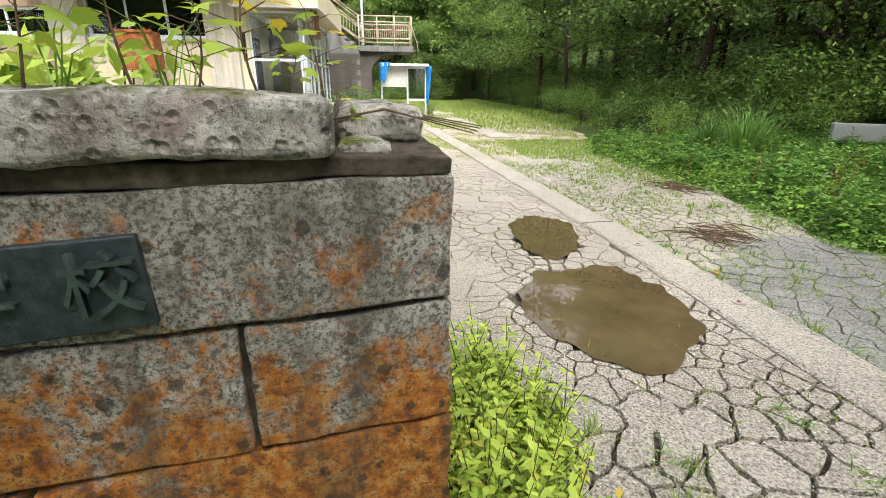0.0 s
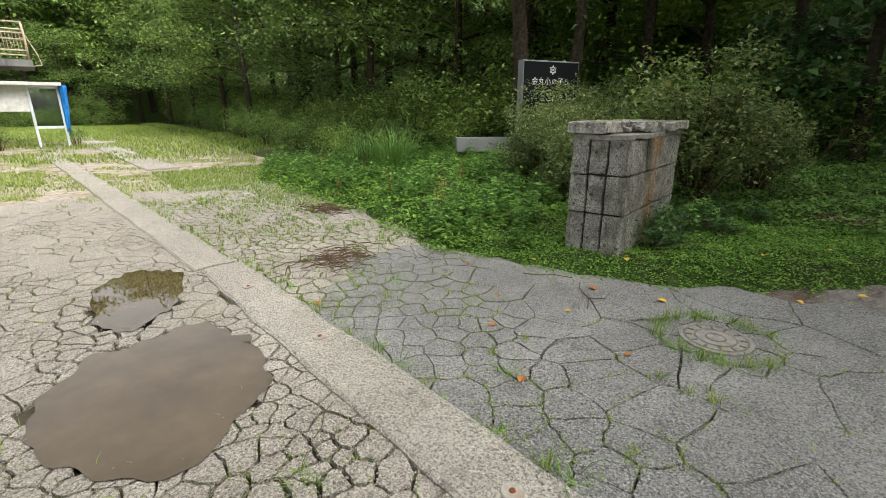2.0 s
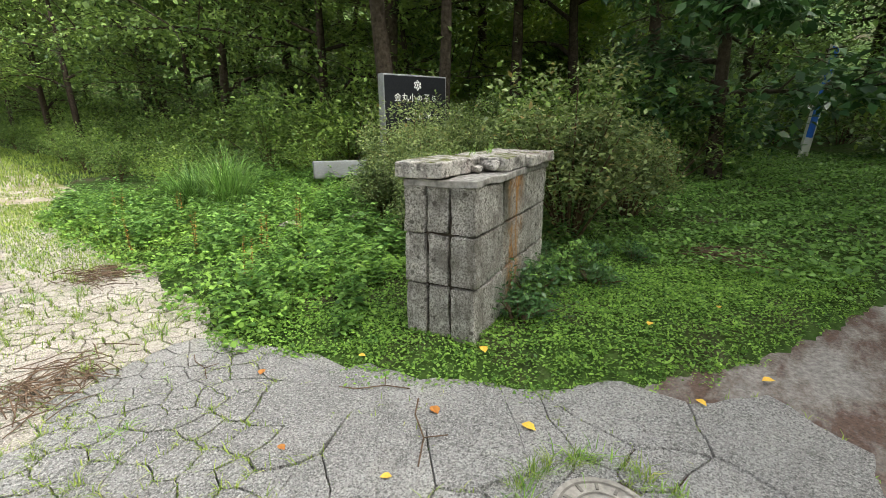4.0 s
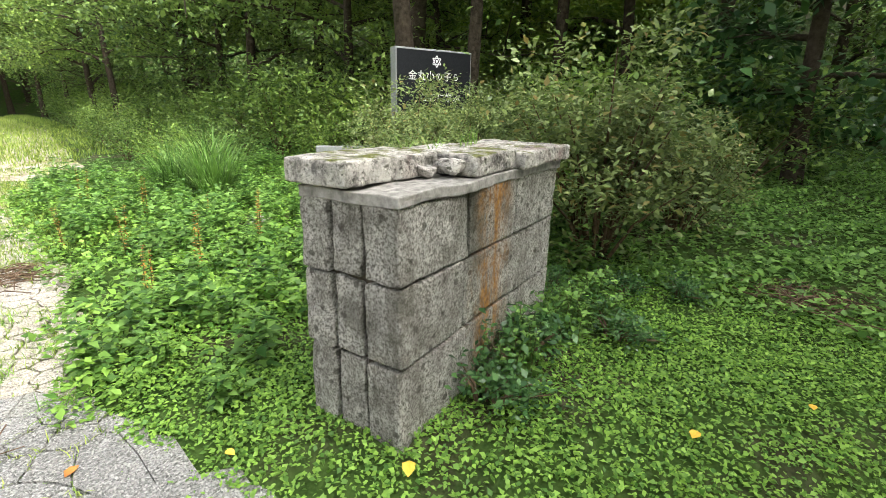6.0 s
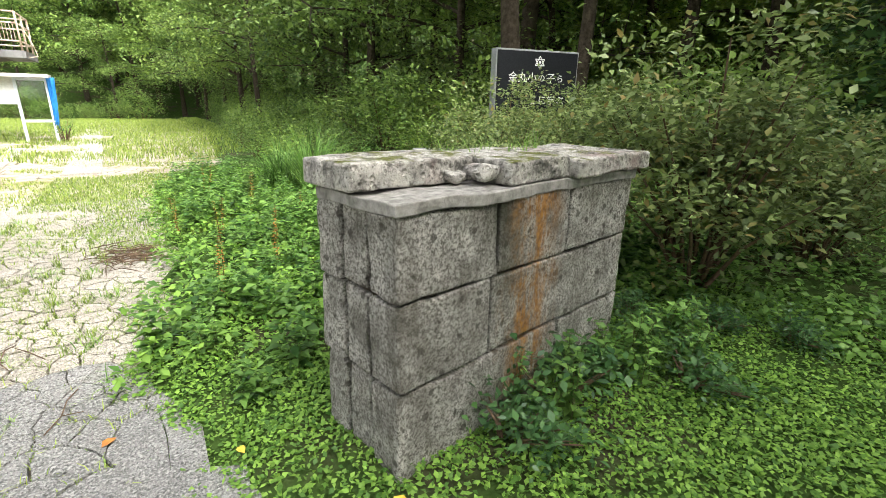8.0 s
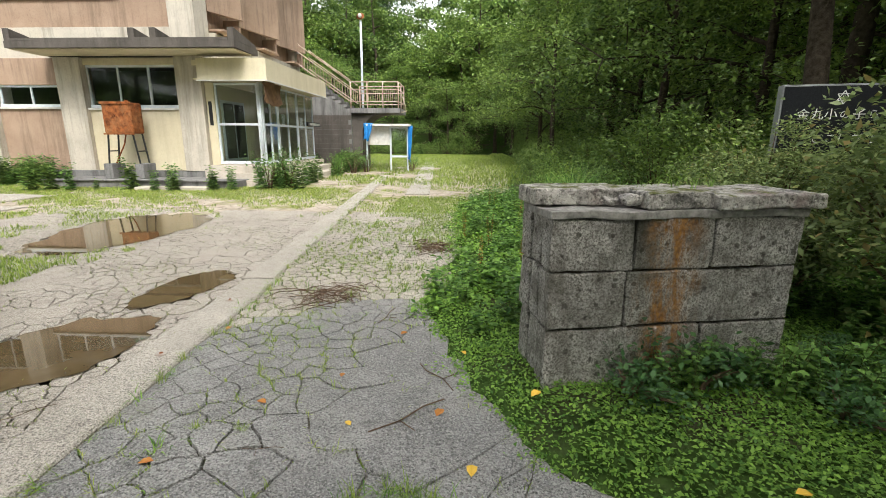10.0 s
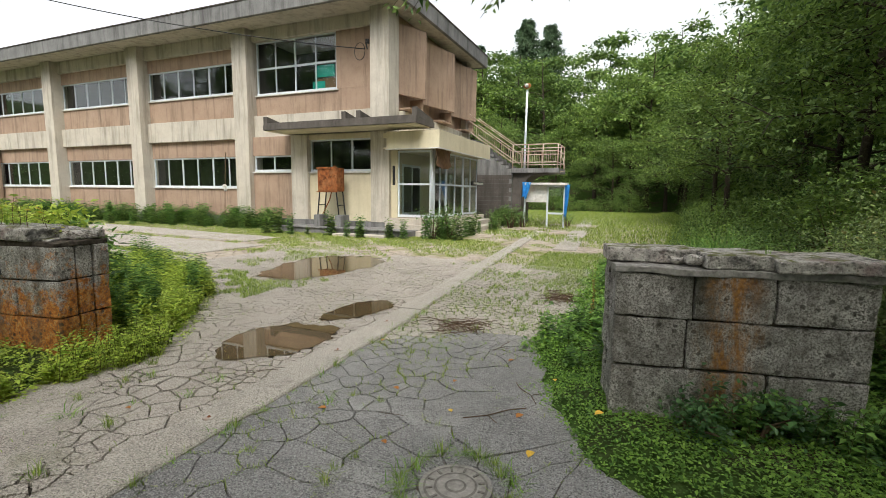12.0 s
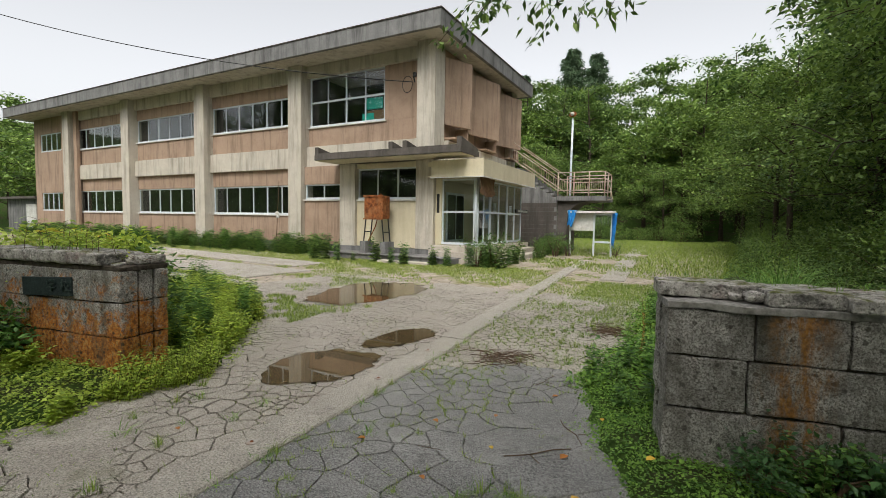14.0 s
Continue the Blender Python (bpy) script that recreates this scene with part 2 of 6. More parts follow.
MAT_IRON_DARK = simple("dark_cast_iron", (0.11, 0.10, 0.088), (0.21, 0.195, 0.17), 30, 0.75, 0.4, 0.1, 0.4, 0.003)
MAT_DISC = simple("pale_disc", (0.28, 0.25, 0.21), (0.46, 0.43, 0.38), 40, 0.5, 0.4, dark=(0.25, 0.13, 0.07))
MAT_DEAD_LEAF = simple("fallen_leaf", (0.25, 0.075, 0.02), (0.52, 0.24, 0.05), 20, 0.7, bump=0.2)
MAT_YELLOW = simple("yellow_leaf", (0.55, 0.33, 0.03), (0.75, 0.5, 0.08), 20, 0.6, bump=0)
MAT_BLACK = simple("black_paint", (0.012, 0.012, 0.012), (0.03, 0.03, 0.03), 10, 0.5, bump=0)


def plaster(name, a, b, streak, amount=0.6):
    """Painted render with dirt that ran down it."""
    k = Nodes(name, 0.9, 0.2).world_coords()
    col = k.ramp(k.noise(1.3, 7, 0.7), (0.3, a), (0.7, b))
    run = k.ramp(k.noise(1.0, 6, 0.7, k.stretch(3.2, 3.2, 0.28)), (0.48, 0.0), (0.72, amount))
    col = k.mix(run, col, streak)
    col = k.mix(k.ramp(k.noise(26, 5), (0.5, 0.0), (0.75, 0.35)), col, streak)
    k.color(col)
    k.bump(k.noise(45, 6, 0.7), 0.35, 0.006)
    return k.m


MAT_BEIGE = plaster("beige_render", (0.44, 0.40, 0.335), (0.58, 0.54, 0.46), (0.22, 0.195, 0.16), 0.85)
MAT_TAN = plaster("tan_render", (0.31, 0.215, 0.155), (0.42, 0.305, 0.225), (0.16, 0.12, 0.09), 0.85)
MAT_CREAM = plaster("cream_render", (0.56, 0.50, 0.35), (0.66, 0.60, 0.44), (0.40, 0.35, 0.24), 0.4)
MAT_GREY_CONC = plaster("grey_concrete", (0.14, 0.14, 0.138), (0.25, 0.248, 0.24), (0.045, 0.044, 0.041), 0.95)
MAT_DARK_CONC = plaster("stained_dark_concrete", (0.075, 0.067, 0.06), (0.135, 0.12, 0.107), (0.045, 0.04, 0.035), 0.8)
MAT_STEP = plaster("pale_step_concrete", (0.42, 0.38, 0.32), (0.54, 0.50, 0.43), (0.22, 0.19, 0.15), 0.5)


def glass_material():
    k = Nodes("window_glass", 0.03, 0.5)
    k.b.inputs["Transmission Weight"].default_value = 1.0
    k.b.inputs["IOR"].default_value = 1.45
    k.color((0.86, 0.93, 0.94))
    return k.m


MAT_GLASS = glass_material()


def water_material():
    k = Nodes("muddy_water", 0.02, 0.5).world_coords()
    k.b.inputs["IOR"].default_value = 1.5
    k.color(k.ramp(k.noise(3, 5), (0.3, (0.065, 0.045, 0.021)), (0.7, (0.115, 0.082, 0.042))))
    k.bump(k.noise(5, 2), 0.02, 0.01)
    return k.m


MAT_WATER = water_material()


def paving(name, pale, mid, dark, moss):
    """Old concrete and asphalt with bare aggregate; each piece a little different."""
    k = Nodes(name, 0.93, 0.2).world_coords()
    col = k.ramp(k.noise(2.2, 6, 0.65), (0.3, mid), (0.7, pale))
    col = k.mix(k.ramp(k.noise(0.7, 4), (0.45, 0.0), (0.62, 0.75)), col, mid)
    col = k.mix(k.ramp(k.random(), (0.0, 0.0), (1.0, 0.35)), col, mid)
    grit = k.voronoi(125, out="Color")
    g = k.t.nodes.new("ShaderNodeSeparateColor")
    k.link(grit, g.inputs[0])
    col = k.mix(k.ramp(g.outputs[0], (0.62, 0.0), (0.85, 0.6)), col, pale)
    col = k.mix(k.ramp(g.outputs[1], (0.62, 0.0), (0.9, 0.55)), col, dark)
    col = k.mix(k.ramp(k.noise(5, 7, 0.75), (0.56, 0.0), (0.74, 0.8)), col, dark)
    col = k.mix(k.ramp(k.noise(75, 4, 0.85), (0.40, 0.8), (0.49, 0.0)), col, dark)
    col = k.mix(k.ramp(k.noise(110, 3, 0.85), (0.53, 0.0), (0.61, 0.75)), col, pale)
    col = k.mix(k.ramp(k.noise(1.1, 7, 0.7), (0.60, 0.0), (0.72, moss)), col, (0.10, 0.11, 0.03))
    k.color(col)
    k.bump(k.math("ADD", k.voronoi(90), k.noise(50, 6, 0.8)), 1.0, 0.010)
    return k.m


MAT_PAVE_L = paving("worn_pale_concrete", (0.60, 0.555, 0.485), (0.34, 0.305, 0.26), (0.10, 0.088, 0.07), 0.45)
MAT_PAVE_R = paving("worn_grey_asphalt", (0.45, 0.44, 0.42), (0.18, 0.18, 0.175), (0.06, 0.06, 0.057), 0.35)
MAT_CURB = paving("pale_curb_concrete", (0.60, 0.56, 0.49), (0.38, 0.35, 0.30), (0.11, 0.10, 0.085), 0.25)


def ground_material():
    k = Nodes("soil_and_moss", 0.97, 0.1).world_coords()
    soil = k.ramp(k.noise(6, 7, 0.7), (0.3, (0.045, 0.034, 0.024)), (0.7, (0.115, 0.09, 0.062)))
    green = k.ramp(k.noise(9, 6, 0.7), (0.3, (0.02, 0.045, 0.010)), (0.7, (0.075, 0.13, 0.028)))
    k.color(k.mix(k.ramp(k.noise(0.9, 6, 0.7), (0.34, 0.0), (0.50, 1.0)), soil, green))
    k.bump(k.noise(30, 6, 0.75), 0.9, 0.03)
    return k.m


MAT_GROUND = ground_material()
MAT_JOINT = simple("joint_soil", (0.04, 0.034, 0.026), (0.125, 0.108, 0.082), 24, 0.97, 0.1, bump=0.9, dist=0.01, bscale=60, world=True, dark=(0.06, 0.08, 0.02))


def yard_material():
    """The far yard: broken concrete under grit, moss and thin grass."""
    k = Nodes("yard_surface", 0.95, 0.15).world_coords()
    col = k.ramp(k.noise(3.5, 7, 0.7), (0.3, (0.27, 0.225, 0.175)), (0.7, (0.52, 0.46, 0.38)))
    crack = k.ramp(k.voronoi(3.2, "DISTANCE_TO_EDGE"), (0.0, 0.0), (0.035, 1.0))
    col = k.mix(crack, (0.085, 0.075, 0.045), col)
    col = k.mix(k.ramp(k.noise(0.55, 7, 0.72), (0.50, 0.0), (0.60, 0.85)), col, k.ramp(k.noise(22, 5), (0.3, (0.11, 0.13, 0.025)), (0.7, (0.26, 0.27, 0.07))))
    col = k.mix(k.ramp(k.noise(0.9, 5, 0.7, k.stretch(1, 1.3, 1)), (0.56, 0.0), (0.66, 0.7)), col, (0.16, 0.115, 0.085))
    k.color(col)
    k.bump(k.math("ADD", crack, k.noise(40, 6, 0.7)), 0.6, 0.012)
    return k.m


MAT_YARD = yard_material()


def litter_material():
    """Asphalt under brown leaf litter and grit."""
    k = Nodes("asphalt_with_litter", 0.95, 0.15).world_coords()
    asphalt = k.ramp(k.noise(40, 5, 0.7), (0.35, (0.16, 0.15, 0.14)), (0.65, (0.33, 0.31, 0.285)))
    litter = k.ramp(k.noise(55, 6, 0.75), (0.35, (0.035, 0.02, 0.014)), (0.65, (0.14, 0.078, 0.055)))
    mask = k.ramp(k.noise(1.3, 9, 0.75, k.stretch(0.7, 1.6, 1)), (0.43, 0.0), (0.56, 0.85))
    k.color(k.mix(mask, asphalt, litter))
    k.bump(k.noise(70, 6, 0.8), 0.8, 0.01)
    return k.m


MAT_LITTER = litter_material()


def leaf_material(name, dark, light, gloss=0.42, yellow=None, sheer=0.35):
    k = Nodes(name, gloss, 0.35)
    v = k.math("ADD", k.math("MULTIPLY", k.island(), 0.75), k.math("MULTIPLY", k.random(), 0.25))
    stops = [(0.1, dark), (0.85, light)]
    if yellow:
        stops.append((0.99, yellow))
    col = k.ramp(v, *stops)
    k.color(col)
    tr = k.t.nodes.new("ShaderNodeBsdfTranslucent")
    k.link(col, tr.inputs[0])
    mixer = k.t.nodes.new("ShaderNodeMixShader")
    mixer.inputs[0].default_value = sheer
    k.link(k.b.outputs[0], mixer.inputs[1])
    k.link(tr.outputs[0], mixer.inputs[2])
    k.link(mixer.outputs[0], k.t.nodes["Material Output"].inputs[0])
    return k.m


MAT_LEAF_FOREST = leaf_material("forest_leaf", (0.035, 0.085, 0.02), (0.25, 0.37, 0.085), 0.5, None, 0.3)
MAT_LEAF_BROAD = leaf_material("broad_leaf", (0.045, 0.105, 0.022), (0.29, 0.42, 0.085), 0.5, None, 0.3)
# raised leaf tone carries the sunlight that falls into the clearing
MAT_LEAF_BRIGHT = leaf_material("leaf_with_sun_in_colour", (0.16, 0.28, 0.03), (0.36, 0.48, 0.09))
MAT_LEAF_CEDAR = leaf_material("cedar_needle", (0.05, 0.10, 0.055), (0.13, 0.20, 0.10), 0.7)
MAT_LEAF_AZALEA = leaf_material("azalea_leaf", (0.055, 0.095, 0.03), (0.25, 0.32, 0.11), 0.4, (0.28, 0.16, 0.055))
MAT_LEAF_WEED = leaf_material("weed_leaf", (0.04, 0.11, 0.022), (0.22, 0.39, 0.085))
MAT_LEAF_LIME = leaf_material("lime_weed_leaf", (0.22, 0.34, 0.04), (0.55, 0.66, 0.11), 0.45, (0.55, 0.42, 0.06))
MAT_LEAF_SEEDLING = leaf_material("seedling_leaf", (0.17, 0.30, 0.03), (0.42, 0.52, 0.06), 0.45, (0.70, 0.46, 0.03), 0.4)
MAT_LEAF_COVER = leaf_material("ground_cover_leaf", (0.06, 0.15, 0.022), (0.27, 0.46, 0.075), 0.5)
MAT_GRASS = leaf_material("grass_blade", (0.10, 0.18, 0.03), (0.34, 0.44, 0.08), 0.5, (0.46, 0.42, 0.15))
MAT_LEAF_GLOSSY = leaf_material("glossy_leaf", (0.025, 0.075, 0.025), (0.09, 0.19, 0.055), 0.35, None, 0.25)


# ---- the lie of the land ----
def smooth(t):
    t = np.clip(t, 0.0, 1.0)
    return t * t * (3 - 2 * t)


def right_edge(y):
    return np.where(y < -0.4, 6.4 + (-0.4 - y) * 3, np.interp(y, [-0.4, 0.17, 0.92, 1.95, 2.73, 4.72, 8, 12, 25, 45], [6.4, 5.03, 4.0, 3.5, 3.25, 3.5, 3.4, 4.8, 5.8, 5.6]))


def left_edge(y):
    return np.interp(y, [-4, -0.3, 0.45, 1.0, 1.5, 2.0, 2.44, 3.3, 3.96, 4.4, 5.4, 6.5, 10, 12], [1.6, 0.40, 0.34, 0.36, 0.17, -0.2, -0.6, -1.25, -2.9, -7, -15, -22, -34, -40])


def wobble(x, y, s=1.0):
    return 0.5 * np.sin(1.7 * x * s + 2.3 * y * s + 1) + 0.3 * np.sin(4.1 * x * s - 3.3 * y * s) + 0.2 * np.sin(9.3 * x * s + 7.7 * y * s)


def land(x, y):
    """Height of the soil."""
    x, y = np.asarray(x, dtype=float), np.asarray(y, dtype=float)
    dr, dl = x - right_edge(y) + 0.10 * wobble(x, y, 2), left_edge(y) - x + 0.10 * wobble(x, y, 2)
    h = -0.045 + 0.135 * smooth(dr / 0.55) + 0.30 * smooth((dr - 1.6) / 4.5) * smooth((y - 1.5) / 3)
    h = h + 0.16 * smooth(dl / 0.6) * smooth((7.0 - y) / 3)
    h = h + 0.02 * wobble(x, y, 1.3) * np.maximum(smooth(dr / 0.5), smooth(dl / 0.5))
    h = h + 0.045 * np.maximum(0, x - 6.5) * smooth((5 - y) / 3) + 0.42 * np.maximum(0, x - 13 - 9 * smooth((5 - y) / 4) + 0.04 * np.maximum(y, 0)) + 0.40 * np.maximum(0, y - 46) + 0.3 * np.maximum(0, -x - 62)
    return np.minimum(h, 26.0)


def grid_sheet(name, xs, ys, height, material, keep=None):
    X, Y = np.meshgrid(xs, ys)
    verts = np.stack([X, Y, height(X, Y)], axis=-1).reshape(-1, 3)
    nx, ny = len(xs), len(ys)
    i, j = np.meshgrid(np.arange(nx - 1), np.arange(ny - 1))
    a = (j * nx + i).ravel()
    faces = np.stack([a, a + 1, a + nx + 1, a + nx], axis=-1)
    if keep is not None:
        c = verts[faces].mean(axis=1)
        faces = faces[keep(c[:, 0], c[:, 1])]
    return fast_mesh(name, verts, faces, material, smooth=True)


def spaced(*runs):
    return np.unique(np.concatenate([np.arange(a, b + 1e-6, s) for a, b, s in runs]).round(3))


gx = spaced((-400, -80, 40), (-80, -20, 5), (-20, -4, 1), (-4, 10, 0.14), (10, 26, 1), (26, 80, 5), (80, 400, 40))
gy = spaced((-200, -40, 40), (-40, -8, 4), (-8, -3, 0.5), (-3, 9, 0.14), (9, 30, 1), (30, 90, 4), (90, 600, 50))
ground = tagged(grid_sheet("ground", gx, gy, land, MAT_GROUND), "dark soil and moss of the overgrown school yard", "ground", kind="structure")


def in_pieces(x, y):
    return ((x > left_edge(y) - 0.5) & (x < 1.7) & (y > -2.6) & (y < 7.0) & (x > -3.2)) | ((x >= 1.5) & (x < 3.95) & (y > -2.6) & (y < 7.0))


def in_yard(x, y):
    return (x > left_edge(y) - 0.6) & (x < right_edge(y) + 0.35) & (y < 42) & ~in_pieces(x, y) & ~((x > 3.7) & (y < 2))


yard = tagged(grid_sheet("pavement", spaced((-42, -6, 0.5), (-6, 8, 0.2)), spaced((-3, 14, 0.2), (14, 44, 0.5)), lambda x, y: -0.012 + 0.004 * wobble(x, y), MAT_YARD, in_yard), "broken pale concrete yard with grit and moss", "pavement", kind="structure")
litter = tagged(grid_sheet("pavement_by_the_road", spaced((3.25, 14, 0.2)), spaced((-9, 1.2, 0.2)), lambda x, y: -0.016 + 0.003 * wobble(x, y), MAT_LITTER, lambda x, y: (x < right_edge(y) + 0.3)), "asphalt under brown leaf litter", "pavement", kind="structure")
road = tagged(grid_sheet("road", spaced((-14, 14, 1.0)), spaced((-12, -2.5, 0.5)), lambda x, y: -0.035 + 0 * x, MAT_LITTER), "worn asphalt road in front of the gate", "road", kind="structure")


tagged(grid_sheet("joint_soil", spaced((-3.4, 4.1, 0.25)), spaced((-2.8, 7.2, 0.25)), lambda x, y: -0.028 + 0.004 * wobble(x, y, 2), MAT_JOINT, in_pieces), "dark gritty soil in the joints of the paving", "soil", kind="structure")


# ---- curb strips ----
def strip(name, x0, y0, x1, y1, width, z, label, n=18):
    """A cast concrete strip with worn edges; x0, x1: its left edge."""
    a = Vector((x1 - x0, y1 - y0, 0))
    length = a.length
    bm = bmesh.new()
    rows = []
    for i in range(n + 1):
        t = i / n
        w = 0.028 * noise.noise((x0 + t * 9, y0 + t * 21, 0.3))
        w2 = 0.028 * noise.noise((x0 + t * 11, y0 + t * 23, 5.3))
        prof = [(w, -0.08), (w, z - 0.014), (w + 0.016, z), (width * 0.5, z + 0.004), (width - 0.016 + w2, z), (width + w2, z - 0.014), (width + w2, -0.08)]
        rows.append([bm.verts.new((u, t * length, h)) for u, h in prof])
    for r, s in zip(rows, rows[1:]):
        for k in range(6):
            bm.faces.new((r[k], r[k + 1], s[k + 1], s[k]))
    bm.faces.new(rows[0])
    bm.faces.new(rows[-1][::-1])
    bmesh.ops.recalc_face_normals(bm, faces=bm.faces[:])
    ob = part(name, bm, MAT_CURB)
    ob.matrix_world = Matrix.Translation((x0, y0, 0)) @ Matrix.Rotation(math.atan2(-a.x, a.y), 4, "Z")
    return tagged(ob, label, "curb", "concrete strips in the yard", "structure")


strip("curb", 1.815, -4.0, 1.56, 3.50, 0.33, 0.022, "pale worn concrete drain strip across the cracked yard", 40)
strip("curb", 1.525, 3.53, 0.48, 17.0, 0.335, 0.020, "pale worn concrete drain strip leading to the entrance", 50)
strip("curb", 2.22, 10.9, 1.30, 27.0, 0.62, 0.018, "grey concrete walkway strip in thin grass", 30)
strip("curb", -17.5, 11.05, -6.2, 9.90, 1.45, 0.012, "flat pinkish concrete slab in the lawn", 20)
strip("curb", -13.0, 8.50, -5.1, 8.02, 2.05, 0.012, "flat pale concrete slab in the lawn", 20)
strip("curb", -9.0, 5.60, -4.2, 5.50, 0.95, 0.03, "flat pale concrete slab among weeds", 12)


def on_slab(x, y):
    """Inside one of the flat slabs in the lawn."""
    far = (x > -17.5) & (x < -6.25) & (y < 9.27 - 0.102 * x) & (y > 7.87 - 0.102 * x)
    mid = (x > -13.0) & (x < -5.15) & (y < 7.68 - 0.061 * x) & (y > 5.68 - 0.061 * x)
    near = (x > -9.0) & (x < -4.25) & (y < 5.38 - 0.021 * x) & (y > 4.48 - 0.021 * x)
    return (far | mid | near) & (wobble(x, y, 2.3) > -0.75)


# ---- puddles ----
def puddle(cx, cy, rx, ry, turn, z, seed, label):
    bm = bmesh.new()
    ring = []
    for i in range(72):
        t = 2 * math.pi * i / 72
        k = 1 + 0.26 * noise.noise((math.cos(t) * 1.3, math.sin(t) * 1.3, seed)) + 0.16 * noise.noise((math.cos(t) * 4, math.sin(t) * 5, seed + 9))
        ring.append(bm.verts.new((rx * k * math.cos(t), ry * k * math.sin(t), 0)))
    bm.faces.new(ring)
    ob = part("puddle", bm, MAT_WATER)
    ob.matrix_world = pose(cx, cy, z, 0, 0, turn)
    return tagged(ob, label, "puddle", "rain puddles in the yard", "structure")


PUDDLES = [(1.04, 1.96, 0.49, 0.60, -16, 3), (1.12, 3.28, 0.27, 0.60, -12, 7)]
for n, (cx, cy, rx, ry, turn, s) in enumerate(PUDDLES):
    puddle(cx, cy, rx, ry, turn, 0.007, s, ("large" if n == 0 else "small") + " brown rain puddle in the broken concrete")
puddle(-1.45, 5.95, 0.88, 1.70, 4, 0.008, 11, "wide shallow brown puddle in the yard")


# ---- gate pillars ----
def rough_block(sx, sy, sz, seed, amp=0.012, radius=0.03, step=0.028):
    """A worn quarry block from (0,0,0) to (sx,sy,sz): rounded edges, uneven faces."""
    line = []
    for s in (sx, sy, sz):
        k = max(2, min(24, round((s - 2 * radius) / step)))
        line.append([0, radius * 0.4] + [radius + (s - 2 * radius) * i / k for i in range(k + 1)] + [s - radius * 0.4, s])
    n = [len(c) - 1 for c in line]
    bm = bmesh.new()
    made = {}
    half = Vector((sx / 2, sy / 2, sz / 2))

    def vert(i, j, k):
        if (i, j, k) not in made:
            p = Vector((line[0][i], line[1][j], line[2][k])) - half
            q = Vector([max(-h + radius, min(h - radius, c)) for c, h in zip(p, half)])
            d = p - q
            if d.length > 1e-6:
                d = d.normalized() * min(d.length, radius)
            p = q + d + half
            w = noise.noise_vector((p.x * 4 + seed * 7.1, p.y * 4 + seed, p.z * 4)) * amp + noise.noise_vector((p.x * 17 + seed, p.y * 17, p.z * 17 + seed)) * amp * 0.55
            made[(i, j, k)] = bm.verts.new(p + w)
        return made[(i, j, k)]

    for axis in range(3):
        u, v = (axis + 1) % 3, (axis + 2) % 3
        for side in (0, n[axis]):
            for a in range(n[u]):
                for b in range(n[v]):
                    q = []
                    for da, db in ((0, 0), (1, 0), (1, 1), (0, 1)):
                        c = [0, 0, 0]
                        c[axis], c[u], c[v] = side, a + da, b + db
                        q.append(vert(*c))
                    bm.faces.new(q if side else q[::-1])
    return bm


def moved(bm, x, y, z, rx=0, ry=0, rz=0):
    bmesh.ops.transform(bm, matrix=pose(x, y, z, rx, ry, rz), verts=bm.verts[:])
    return bm


